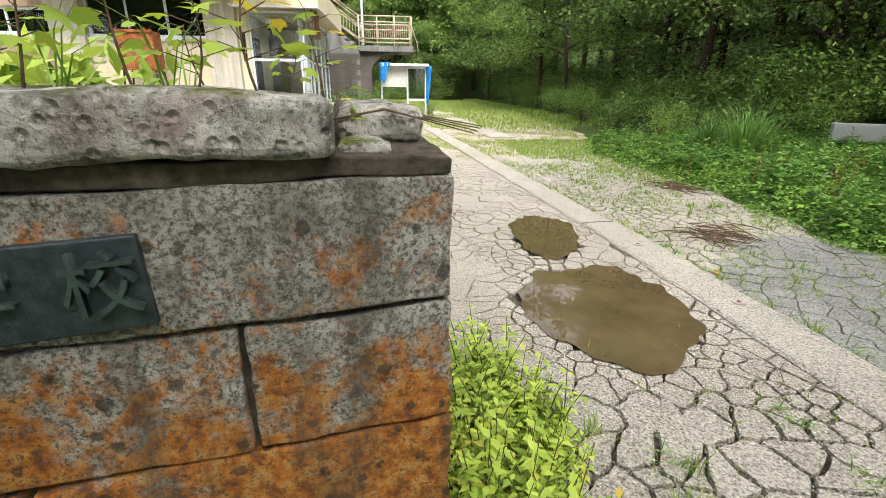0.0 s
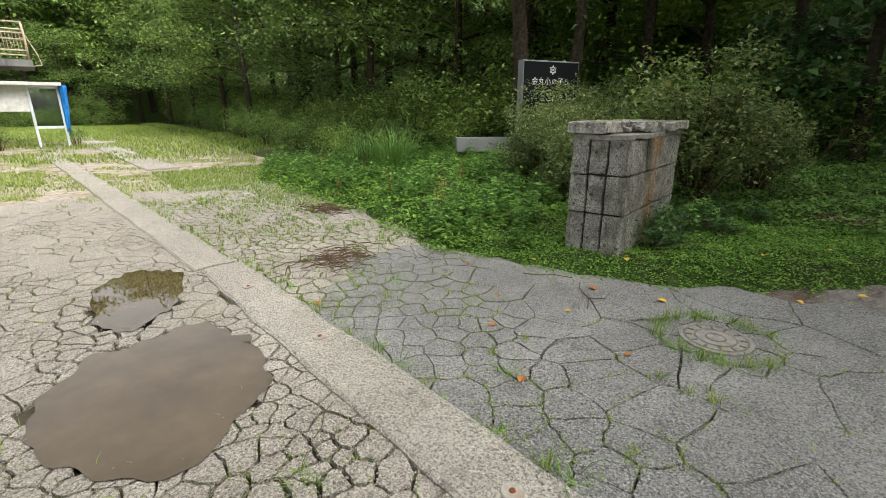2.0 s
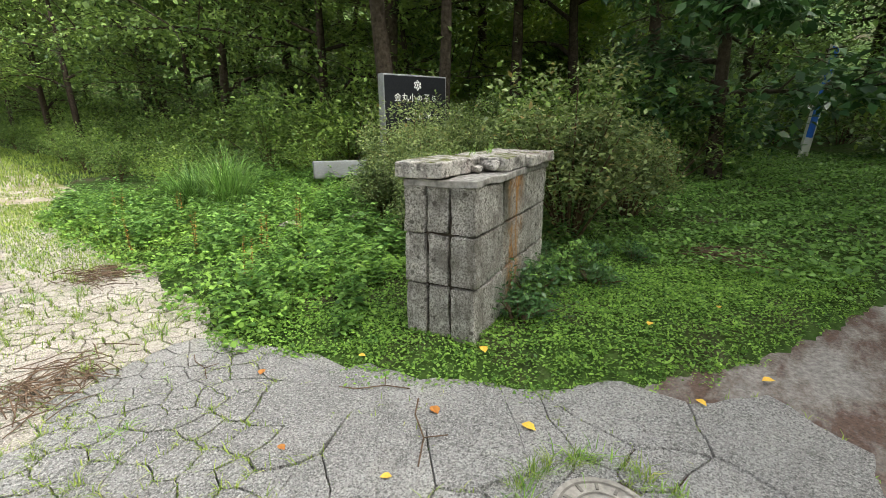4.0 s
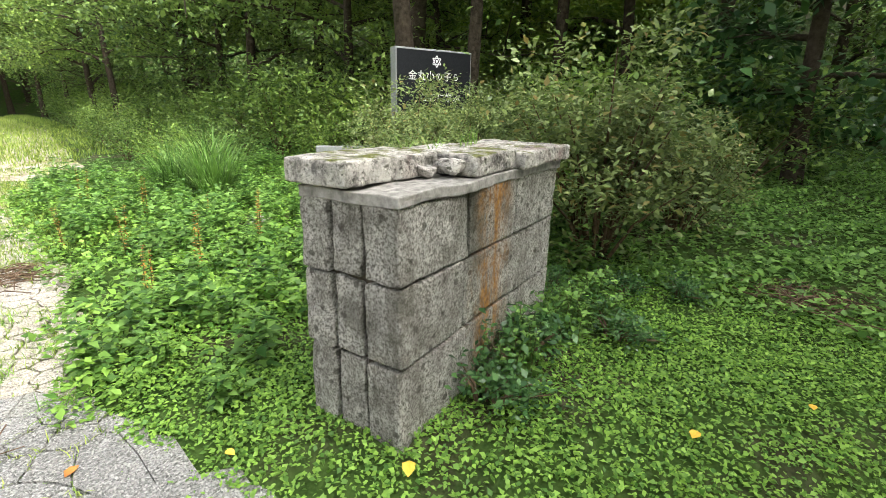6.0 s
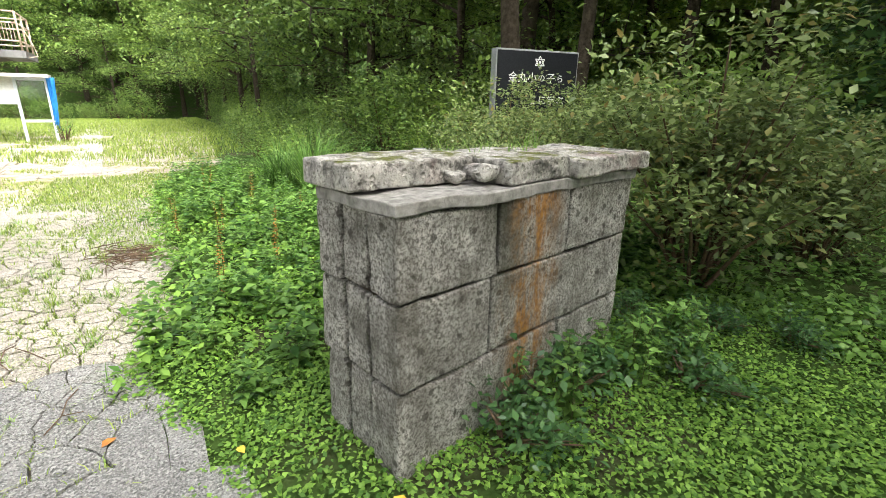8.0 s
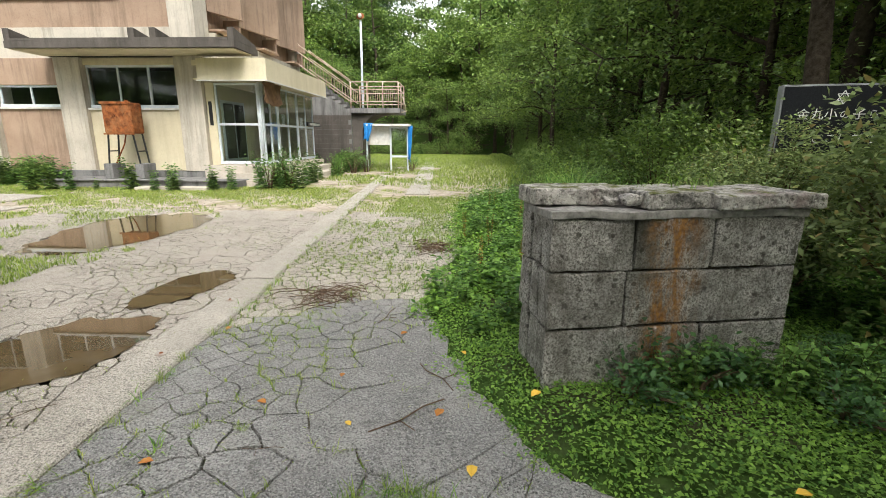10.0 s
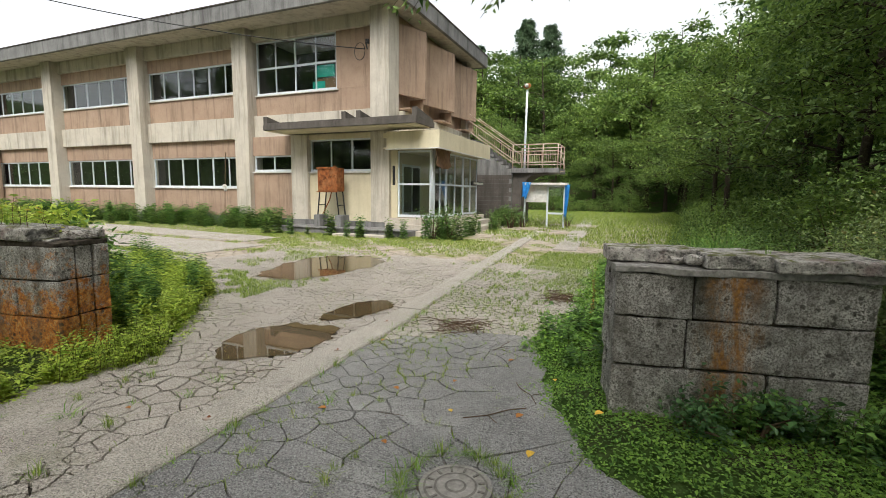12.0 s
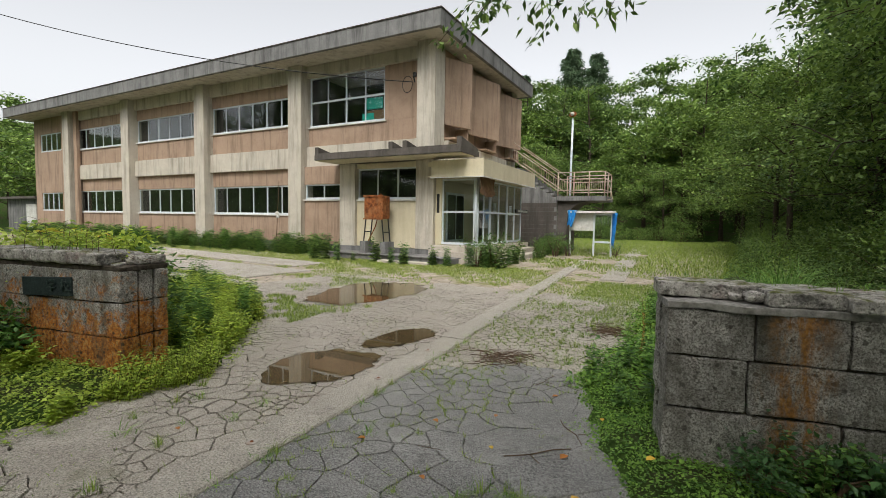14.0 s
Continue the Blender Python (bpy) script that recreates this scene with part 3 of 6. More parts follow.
def gate_pillar(m, mirror, stone, mortar, label):
    """A wall stub of three courses of blocks, three blocks deep, under a mortar bed and broken cap stones. u runs along it, v into it."""
    ob = thing("gate_pillar", m, label, "gate pillar", "pair of stone gate pillars")
    s = -1 if mirror else 1
    long = 1.95 if mirror else 1.40

    def put(name, u0, u1, v0, v1, z0, z1, material, seed, amp=0.010, radius=0.010, label=""):
        bm = rough_block(u1 - u0, v1 - v0, z1 - z0, seed, amp, radius)
        x = u0 if s > 0 else -u1
        return part(name, moved(bm, x, v0, z0), material, ob, label)

    rows = [(-0.12, 0.408), (0.418, 0.719), (0.729, 1.0)]
    splits = [[0, 0.88, long], [0, 0.42, long], [0, 0.45, 0.89, long]]
    if mirror:
        splits = [[0, 0.86, long], [0, 0.44, 1.2, long], [0, 1.12, long]]
    seed = 3 if mirror else 40
    put("mortar_core", 0.03, long - 0.03, 0.03, 0.435, -0.1, 1.0, mortar, 1, 0.002, 0.01, "recessed dark mortar")
    for (z0, z1), cuts in zip(rows, splits):
        for a, b in zip(cuts, cuts[1:]):
            g = 0.007
            put("block", a + (g if a else 0), b - (g if b < long else 0), 0.0, 0.155, z0, z1, stone, seed)
            seed += 1
        put("block", 0.004, 0.35, 0.172, 0.305, z0, z1, stone, seed)
        put("block", -0.004, 0.35, 0.322, 0.455, z0, z1, stone, seed + 1, 0.014)
        put("block", 0.37, long - 0.02, 0.30, 0.45, z0, z1, stone, seed + 2)
        seed += 4
    # the left bed's dark colour is the shadow under the cap's edge
    put("mortar_bed", 0.0 if mirror else -0.012, long + 0.01, 0.008 if mirror else -0.014, 0.462, 1.0, 1.042, MAT_MORTAR_AND_SHADE if mirror else MAT_MORTAR_GREY, 5, 0.013, 0.006, "cracked mortar bed under the cap stones, the left one coloured as shadow")
    if mirror:
        put("cap_stone", 0.235, 1.15, -0.025, 0.42, 1.045, 1.155, MAT_CAP, 21, 0.014, 0.022, "pitted pale cap stone")
        put("cap_stone", 1.17, long + 0.03, -0.02, 0.44, 1.045, 1.15, MAT_CAP, 22, 0.014, 0.02, "pitted pale cap stone")
        put("cap_stone", 0.01, 0.21, 0.20, 0.47, 1.045, 1.125, MAT_CAP, 23, 0.02, 0.02, "broken mossy cap stone")
        put("cap_fragment", 0.12, 0.22, 0.06, 0.16, 1.04, 1.075, MAT_CAP, 24, 0.02, 0.02)
    else:
        put("cap_stone", -0.03, 0.52, 0.19, 0.50, 1.047, 1.135, MAT_CAP, 31, 0.008, 0.010, "grey cap stone pushed back on its bed")
        put("cap_stone", 0.50, 0.86, 0.0, 0.46, 1.045, 1.13, MAT_CAP, 32, 0.010, 0.012, "reddish weathered cap stone")
        put("cap_stone", 0.87, 1.48, -0.04, 0.47, 1.045, 1.12, MAT_CAP, 33, 0.012, 0.012, "mossy broken cap stone")
        put("cap_fragment", 0.40, 0.50, 0.06, 0.16, 1.045, 1.10, MAT_CAP, 34, 0.03, 0.03)
        put("cap_fragment", 0.33, 0.42, 0.14, 0.22, 1.045, 1.085, MAT_CAP, 35, 0.03, 0.025)
    return ob


M_RIGHT = pose(4.185, 1.475, 0, 0, 0, 10.4)
M_LEFT = pose(-0.005, 0.60, 0, 0, 0, 10.4)
gate_pillar(M_RIGHT, False, MAT_STONE_GREY, MAT_MORTAR_AND_SHADE, "grey pitted stone gate pillar with rust streaks, among weeds")
gate_pillar(M_LEFT, True, MAT_STONE_ORANGE, MAT_MORTAR_AND_SHADE, "stone gate pillar covered in orange lichen, weeds on top")


def text_part(name, words, size, m, material, parent, depth=0.004, sx=1.0):
    cu = bpy.data.curves.new(name, "FONT")
    cu.body, cu.size, cu.extrude, cu.align_x, cu.align_y = words, size, depth, "CENTER", "CENTER"
    tmp = bpy.data.objects.new("tmp", cu)
    scene.collection.objects.link(tmp)
    me = bpy.data.meshes.new_from_object(tmp.evaluated_get(bpy.context.evaluated_depsgraph_get()))
    bpy.data.objects.remove(tmp)
    me.materials.clear()
    me.materials.append(material)
    ob = new(name, me)
    ob.parent = parent
    ob.matrix_local = m @ Matrix.Diagonal((sx, 1, 1, 1))
    return ob


plaque = thing("name_plaque", M_LEFT @ pose(-0.90, -0.004, 0.828, 0, -2.5, 0), "dark bronze name plaque with raised characters, set in the pillar", "plaque")
part("plate", rough_block(0.66, 0.02, 0.172, 9, 0.002, 0.005), MAT_PLAQUE, plaque).location = (-0.33, -0.018, -0.086)
for dx, word in ((0.085, "\u5b66"), (0.265, "\u6821")):
    text_part("character", word, 0.125, pose(dx, -0.026, 0.0, 90), MAT_PLAQUE_LETTER, plaque, 0.008)

# ---- memorial stone and granite kerb ----
memorial = thing("memorial_stone", pose(8.62, 5.72, 0.25, 0, 0, -13.5), "polished black memorial stone with white engraved writing", "memorial")
part("slab", moved(rough_block(1.36, 0.17, 1.66, 3, 0.004, 0.012, 0.08), -0.68, 0, 0.2), MAT_GRANITE, memorial, "rough grey edge of the stone", True)
part("polished_face", box_bm(-0.655, 0.655, -0.012, 0.004, 0.22, 1.835, 0.004), MAT_BLACK_STONE, memorial)
part("plinth", rough_block(1.9, 0.7, 0.5, 6, 0.006, 0.02, 0.08), MAT_GRANITE, memorial).location = (-0.95, -0.25, -0.28)
for k, word in enumerate("\u91d1\u4e38\u5c0f\u306e\u5b50\u3089"):
    text_part("engraved_character", word, 0.15 if k < 3 or k == 4 else 0.12, pose(-0.40 + 0.155 * k, -0.015, 1.47, 90), MAT_STONE_WHITE, memorial, 0.002)
for k, word in enumerate("\u3053\u3053\u306b\u5b66\u3076"):
    text_part("engraved_character", word, 0.14, pose(-0.20 + 0.15 * k, -0.015, 1.16, 90), MAT_STONE_WHITE, memorial, 0.002)
emblem = bmesh.new()
for turn in (0, 60):
    tri = [(0.085 * math.sin(radians(turn + a)), 0.085 * math.cos(radians(turn + a))) for a in (0, 120, 240)]
    for k in range(3):
        a, b = Vector(tri[k]), Vector(tri[(k + 1) % 3])
        n = Vector((b.y - a.y, a.x - b.x)).normalized() * 0.006
        q = [emblem.verts.new((p.x, -0.0155 - turn * 0.00001, p.y)) for p in (a - n, b - n, b + n, a + n)]
        emblem.faces.new(q)
for r in (0.02, 0.035):
    bmesh.ops.create_circle(emblem, cap_ends=True, radius=r * 0.6, segments=6, matrix=pose(0, -0.016 - r * 0.01, (r - 0.03) * 1.2, 90))
part("emblem", emblem, MAT_STONE_WHITE, memorial).location = (0.02, 0, 1.69)
kerb = tagged(part("granite_kerb", moved(rough_block(1.5, 0.16, 0.30, 12, 0.006, 0.02, 0.06), 0, 0, 0), MAT_GRANITE, None, "", True), "long grey granite kerb stone lying in the grass", "kerb stone")
kerb.matrix_world = pose(7.15, 6.85, 0.36, 0, 0, -32)
for x, y, s in ((5.9, 4.3, 0.32), (6.3, 4.0, 0.26), (5.3, 4.9, 0.22)):
    rock = tagged(part("rock", moved(rough_block(s * 1.4, s, s * 0.7, x, 0.05, 0.08), -s * 0.7, -s / 2, -0.1), MAT_STONE_GREY, None, "", True), "grey mossy rock half hidden in weeds", "rock", "rocks in the grass")
    rock.matrix_world = pose(x, y, float(land(x, y)), 0, 0, 40 * x)
blue_post = thing("marker_post", pose(15.5, 0.15, float(land(15.5, 0.15)) - 0.05, 0, 7, -40), "leaning white post with a blue face at the path", "post")
part("board", box_bm(-0.12, 0.12, -0.03, 0.03, 0, 2.45, 0.008), MAT_WHITE, blue_post)
part("blue_panel", box_bm(-0.11, 0.07, -0.045, -0.032, 0.5, 2.40, 0.004), MAT_BLUE, blue_post, "blue painted panel")
sign = thing("wooden_sign", pose(9.95, 6.6, 0.4, 0, 0, -30), "small dark wooden sign on a post among the trees", "sign")
part("board", box_bm(-0.16, 0.16, -0.015, 0.015, 1.35, 1.6, 0.006), MAT_WOOD_BOARD, sign)
part("post", box_bm(-0.025, 0.025, -0.012, 0.02, 0, 1.38), MAT_WOOD_BOARD, sign)

# ---- manhole ----
manhole = thing("manhole_cover", pose(3.515, 0.47, -0.004), "round cast iron manhole cover ringed by grass", "manhole cover")
bm = bmesh.new()
bmesh.ops.create_cone(bm, cap_ends=True, segments=40, radius1=0.19, radius2=0.185, depth=0.03)
part("cover", bm, MAT_IRON, manhole)
rings = bmesh.new()
for r in (0.165, 0.11, 0.055):
    a = bmesh.ops.create_circle(rings, segments=36, radius=r, matrix=pose(0, 0, 0.0155))["verts"]
    b = bmesh.ops.create_circle(rings, segments=36, radius=r - 0.012, matrix=pose(0, 0, 0.0185))["verts"]
    for i in range(36):
        rings.faces.new((a[i], a[(i + 1) % 36], b[(i + 1) % 36], b[i]))
for k in range(12):
    add_box(rings, 0.118, 0.152, -0.006, 0.006, 0.012, 0.0195)
    bmesh.ops.rotate(rings, verts=rings.verts[-8:], matrix=Matrix.Rotation(k * math.pi / 6, 3, "Z"))
part("raised_pattern", rings, MAT_IRON_DARK, manhole, "darker raised ring pattern")

# ---- rusty discs let into the curb ----
for x, y in ((1.82, 0.45), (1.80, 1.86), (1.735, 2.88)):
    bm = bmesh.new()
    bmesh.ops.create_cone(bm, cap_ends=True, segments=28, radius1=0.040, radius2=0.037, depth=0.006)
    d = thing("survey_disc", pose(x, y, 0.029), "small pale metal disc with a rusty centre set in the curb", "disc", "discs in the curb")
    part("disc", bm, MAT_DISC, d)
    bm = bmesh.new()
    bmesh.ops.create_cone(bm, cap_ends=True, segments=14, radius1=0.013, radius2=0.01, depth=0.006, matrix=pose(0, 0, 0.004))
    part("bolt", bm, MAT_RUST, d, "rusty bolt head")


# ---- school building ----
school = thing("school_building", pose(0, 0, 0), "abandoned two-storey concrete school with tan panels and beige piers", "building")
FRONT, WALL, BACK = 13.2, 13.7, 21.6
PIERS = [(-4.88, -4.11), (-11.53, -10.76), (-18.16, -17.4), (-24.97, -24.2), (-31.9, -31.15)]


def b_box(name, x0, x1, y0, y1, z0, z1, material, parent=school, bevel=0.012, label=""):
    return part(name, box_bm(x0, x1, y0, y1, z0, z1, bevel), material, parent, label)


def window(parent, x0, x1, z0, z1, y, cols, rows=1, along="x", panes=True, bar=0.062):
    """A sash in a wall: frame bars as one mesh, each pane a mesh under it."""
    bm = bmesh.new()

    def bars(a0, a1, h0, h1, d0=-0.03, d1=0.03):
        if along == "x":
            add_box(bm, a0, a1, y + d0, y + d1, h0, h1)
        else:
            add_box(bm, y + d0, y + d1, a0, a1, h0, h1)

    bars(x0, x1, z0, z0 + bar * 1.4, -0.05, 0.04)
    bars(x0, x1, z1 - bar, z1)
    for i in range(cols + 1):
        c = x0 + (x1 - x0) * i / cols
        w = bar * (0.9 if i in (0, cols) or i % 2 == 0 else 0.55)
        c = min(max(c, x0 + w / 2), x1 - w / 2)
        bars(c - w / 2, c + w / 2, z0 + bar * 1.4, z1 - bar, -0.028, 0.028)
    for j in range(1, rows):
        h = z0 + (z1 - z0) * j / rows
        bars(x0 + bar, x1 - bar, h - bar * 0.6, h + bar * 0.6, -0.026, 0.026)
    w = part("window", bm, MAT_ALU, parent, "dull aluminium sash window")
    if panes:
        for i in range(cols):
            for j in range(rows):
                a, b = x0 + (x1 - x0) * i / cols + 0.01, x0 + (x1 - x0) * (i + 1) / cols - 0.01
                h0, h1 = z0 + (z1 - z0) * j / rows + 0.02, z0 + (z1 - z0) * (j + 1) / rows - 0.02
                off = 0.006 if i % 2 else -0.006
                bmp = box_bm(a, b, y + off - 0.003, y + off + 0.003, h0, h1) if along == "x" else box_bm(y + off - 0.003, y + off + 0.003, a, b, h0, h1)
                p = part("pane", bmp, MAT_GLASS, w)
                p.visible_shadow = False
    return w


# piers and bays
for x0, x1 in PIERS:
    b_box("pier", x0, x1, FRONT, WALL + 0.25, 0.38, 8.02, MAT_BEIGE)
b_box("end_wall", -37.2, -31.9, WALL, WALL + 0.2, 0, 1.66, MAT_TAN)
b_box("end_wall", -37.2, -31.9, WALL, WALL + 0.2, 2.9, 5.72, MAT_TAN)
b_box("end_wall", -37.2, -31.9, WALL, WALL + 0.2, 6.95, 8.02, MAT_TAN)
for z0, z1 in ((1.66, 2.9), (5.72, 6.95)):
    b_box("end_wall", -37.2, -36.3, WALL, WALL + 0.2, z0, z1, MAT_TAN)
    b_box("end_wall", -33.3, -31.9, WALL, WALL + 0.2, z0, z1, MAT_TAN)
    window(school, -36.3, -33.3, z0, z1, WALL + 0.08, 4)
b_box("drain_pipe", -30.95, -30.55, WALL - 0.3, WALL - 0.1, 0.2, 8.0, MAT_TAN, label="rust-brown stained downpipe casing")
for (a0, a1), (b0, b1) in zip(PIERS[2:], PIERS[1:]):
    x0, x1 = a1, b0
    b_box("spandrel", x0, x1, WALL, WALL + 0.18, 0.38, 1.60, MAT_TAN)
    b_box("spandrel", x0, x1, WALL, WALL + 0.18, 2.95, 3.68, MAT_TAN)
    b_box("floor_beam", x0, x1, WALL - 0.16, WALL + 0.25, 3.68, 4.58, MAT_BEIGE)
    b_box("spandrel", x0, x1, WALL, WALL + 0.18, 4.58, 5.60, MAT_TAN)
    b_box("spandrel", x0, x1, WALL, WALL + 0.18, 6.90, 7.45, MAT_TAN)
    b_box("eaves_beam", x0, x1, WALL - 0.16, WALL + 0.25, 7.45, 8.02, MAT_BEIGE)
    b_box("plinth", x0, x1, WALL - 0.02, WALL + 0.2, -0.1, 0.38, MAT_GREY_CONC)
    window(school, x0 + 0.02, x1 - 0.02, 1.60, 2.95, WALL + 0.07, 6)
    window(school, x0 + 0.02, x1 - 0.02, 5.60, 6.90, WALL + 0.07, 6)
    b_box("sill", x0, x1, WALL - 0.07, WALL + 0.04, 1.555, 1.598, MAT_WHITE)
    b_box("sill", x0, x1, WALL - 0.07, WALL + 0.04, 5.555, 5.598, MAT_WHITE)
# bay over the entrance
x0, x1 = -10.76, -4.88
b_box("floor_beam", x0, x1, WALL - 0.16, WALL + 0.25, 3.68, 4.58, MAT_BEIGE)
b_box("spandrel", x0, x1, WALL, WALL + 0.18, 4.58, 5.42, MAT_TAN)
b_box("spandrel", -6.69, x1, WALL, WALL + 0.18, 5.42, 7.55, MAT_TAN)
b_box("eaves_beam", x0, x1, WALL - 0.16, WALL + 0.25, 7.55, 8.02, MAT_BEIGE)
window(school, x0 + 0.05, -6.69, 5.42, 7.55, WALL + 0.07, 4, 2)
b_box("sill", x0, -6.6, WALL - 0.07, WALL + 0.04, 5.375, 5.418, MAT_WHITE)
b_box("poster", -7.75, -6.85, WALL + 0.10, WALL + 0.115, 5.95, 6.4, MAT_GREEN_POSTER, label="green poster behind the window")
b_box("poster", -7.9, -7.3, WALL + 0.10, WALL + 0.115, 5.52, 5.8, MAT_GREEN_POSTER, label="small green poster behind the window")
b_box("notice_board", -7.7, -6.8, WALL + 0.13, WALL + 0.16, 5.48, 5.9, MAT_WOOD_BOARD)
# ground floor behind the canopy
b_box("spandrel", x0, -8.62, FRONT + 0.22, FRONT + 0.4, 0.38, 2.28, MAT_TAN)
b_box("spandrel", x0, -8.62, FRONT + 0.22, FRONT + 0.4, 2.93, 3.70, MAT_TAN)
window(school, x0 + 0.05, -8.64, 2.28, 2.93, FRONT + 0.3, 2)
b_box("sill", x0, -8.62, FRONT + 0.15, FRONT + 0.24, 2.22, 2.278, MAT_WHITE)
b_box("pier", -8.62, -7.82, FRONT + 0.06, FRONT + 0.5, 0.38, 3.70, MAT_BEIGE)
b_box("spandrel", -7.82, -4.88, FRONT + 0.2, FRONT + 0.4, 0.38, 2.26, MAT_CREAM)
b_box("spandrel", -7.82, -4.88, FRONT + 0.2, FRONT + 0.4, 3.50, 3.70, MAT_CREAM)
window(school, -7.80, -4.90, 2.26, 3.50, FRONT + 0.3, 3)
b_box("sill", -7.82, -4.88, FRONT + 0.13, FRONT + 0.22, 2.2, 2.258, MAT_WHITE)
b_box("plinth", -10.76, -4.1, FRONT + 0.02, FRONT + 0.42, -0.1, 0.378, MAT_GREY_CONC)
# body: back, end walls, floors, roof
b_box("back_wall", -37.2, -4.2, BACK - 0.2, BACK, 0, 8.0, MAT_BEIGE)
b_box("west_wall", -37.2, -37.0, WALL + 0.2, BACK - 0.2, 0, 8.0, MAT_TAN)
b_box("east_wall", -4.5, -4.3, WALL + 0.26, BACK - 0.2, 3.72, 8.0, MAT_TAN)
b_box("east_wall", -4.5, -4.3, 17.5, BACK - 0.2, 0, 3.72, MAT_DARK_CONC)
# classroom walls and slabs coloured dark so the windows read as shaded rooms
b_box("inner_wall", -36.9, -4.6, 16.6, 16.7, 0.42, 7.9, MAT_ROOM_SHADE)
b_box("floor_slab", -37.0, -4.5, WALL + 0.26, BACK - 0.2, 0.1, 0.4, MAT_ROOM_SHADE)
b_box("floor_slab", -37.0, -4.5, WALL + 0.26, BACK - 0.2, 3.75, 4.5, MAT_ROOM_SHADE)
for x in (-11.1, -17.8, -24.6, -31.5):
    b_box("inner_wall", x - 0.08, x + 0.08, WALL + 0.27, 16.6, 0.42, 7.9, MAT_ROOM_SHADE)
b_box("ceiling", -37.1, -4.35, WALL + 0.26, BACK - 0.1, 7.9, 8.02, MAT_BEIGE)
roof = b_box("roof", -37.9, -3.45, 12.32, 22.3, 8.03, 8.1, MAT_BEIGE, label="beige soffit slab")
for e in ((-37.95, -3.4, 12.27, 12.42, 8.0, 8.58), (-37.95, -3.4, 22.2, 22.35, 8.0, 8.58), (-3.55, -3.4, 12.422, 22.198, 8.0, 8.58), (-37.95, -37.8, 12.422, 22.198, 8.0, 8.58)):
    b_box("roof_fascia", *e, MAT_GREY_CONC, label="weathered grey concrete roof edge")
b_box("roof_deck", -37.798, -3.552, 12.422, 22.198, 8.102, 8.3, MAT_GREY_CONC)
part("roof_edge_trim", join_bm(box_bm(-37.98, -3.37, 12.24, 12.45, 8.582, 8.62), box_bm(-3.58, -3.37, 12.452, 22.35, 8.582, 8.62)), MAT_DARK_CONC, school)
# slanted screens on the end wall
b_box("pier", -4.6, -4.0, 20.9, 21.55, 0.0, 8.0, MAT_BEIGE)
for k in range(3):
    y1 = 15.25 + 3.0 * k
    y0 = max(14.0, y1 - 2.75)
    xa = -4.28 if k else -4.16
    bm = bmesh.new()
    bot = [(xa, y0), (-3.62, y1), (-3.62, y1 + 0.10), (-3.75, y1 + 0.12), (xa - 0.1, y0 + 0.12)]
    lo = [bm.verts.new((x, y, 5.12)) for x, y in bot]
    hi = [bm.verts.new((x, y, 7.62)) for x, y in bot]
    bm.faces.new(lo[::-1])
    bm.faces.new(hi)
    for i in range(5):
        bm.faces.new((lo[i], lo[(i + 1) % 5], hi[(i + 1) % 5], hi[i]))
    bmesh.ops.bevel(bm, geom=[e for e in bm.edges if abs(e.verts[0].co.z - e.verts[1].co.z) > 1], offset=0.04, segments=2, affect="EDGES")
    bmesh.ops.recalc_face_normals(bm, faces=bm.faces[:])
    part("screen_panel", bm, MAT_TAN, school, "slanted tan concrete screen")
    b_box("screen_slab", -4.3, -3.70, y1 - 1.2, y1 + 0.1, 4.55, 4.62, MAT_TAN)
    b_box("screen_return", -4.3, -3.75, y1 + 0.0, y1 + 0.08, 4.62, 5.12, MAT_TAN)
b_box("floor_beam", -4.3, -3.95, 14.0, 20.9, 3.72, 4.5, MAT_BEIGE)
# canopy over the entrance
canopy = bmesh.new()
add_box(canopy, -8.85, -2.45, 12.05, 13.5, 3.74, 3.92)
for x in (-8.85, -5.35, -4.75, -2.62):
    for v in add_box(canopy, x, x + 0.17, 12.08, 13.4, 3.925, 4.24):
        if v.co.z > 4.1 and v.co.y > 13:
            v.co.z = 4.0
add_box(canopy, -8.68, -2.62, 12.06, 12.16, 3.925, 3.99)
part("canopy", canopy, MAT_DARK_CONC, school, "dark stained concrete entrance canopy with upstand ribs")
b_box("canopy_soffit", -8.8, -2.5, 12.12, 13.19, 3.71, 3.738, MAT_CREAM)
# glazed porch
fas = bmesh.new()
add_box(fas, -3.95, -1.93, 12.75, 12.87, 3.0, 3.58)
add_box(fas, -2.05, -1.93, 12.87, 18.45, 3.0, 3.58)
add_box(fas, -4.15, -2.05, 12.87, 18.45, 3.40, 3.55)
part("porch_fascia", fas, MAT_CREAM, school, "cream painted porch fascia")
part("porch_trim", join_bm(box_bm(-3.98, -1.90, 12.72, 12.78, 2.965, 2.998), box_bm(-1.96, -1.90, 12.781, 18.5, 2.965, 2.998)), MAT_WHITE, school)
b_box("porch_ceiling", -4.15, -2.05, 12.87, 18.45, 3.02, 3.06, MAT_CREAM)
b_box("porch_pier", -4.10, -3.84, 13.35, 13.6, 0.55, 3.0, MAT_CREAM)
b_box("meter_plate", -4.03, -3.93, 13.325, 13.345, 1.75, 2.45, MAT_BLACK, bevel=0.004)
b_box("porch_floor", -4.15, -2.15, 12.95, 18.4, 0.0, 0.56, MAT_STEP)
window(school, -3.84, -2.52, 0.60, 2.98, 13.42, 1, 2, bar=0.06)
for y0, y1 in ((13.5, 14.6), (14.65, 16.4), (16.45, 18.2)):
    window(school, y0, y1, 0.60, 2.98, -2.46, 2, 2, "y", bar=0.055)
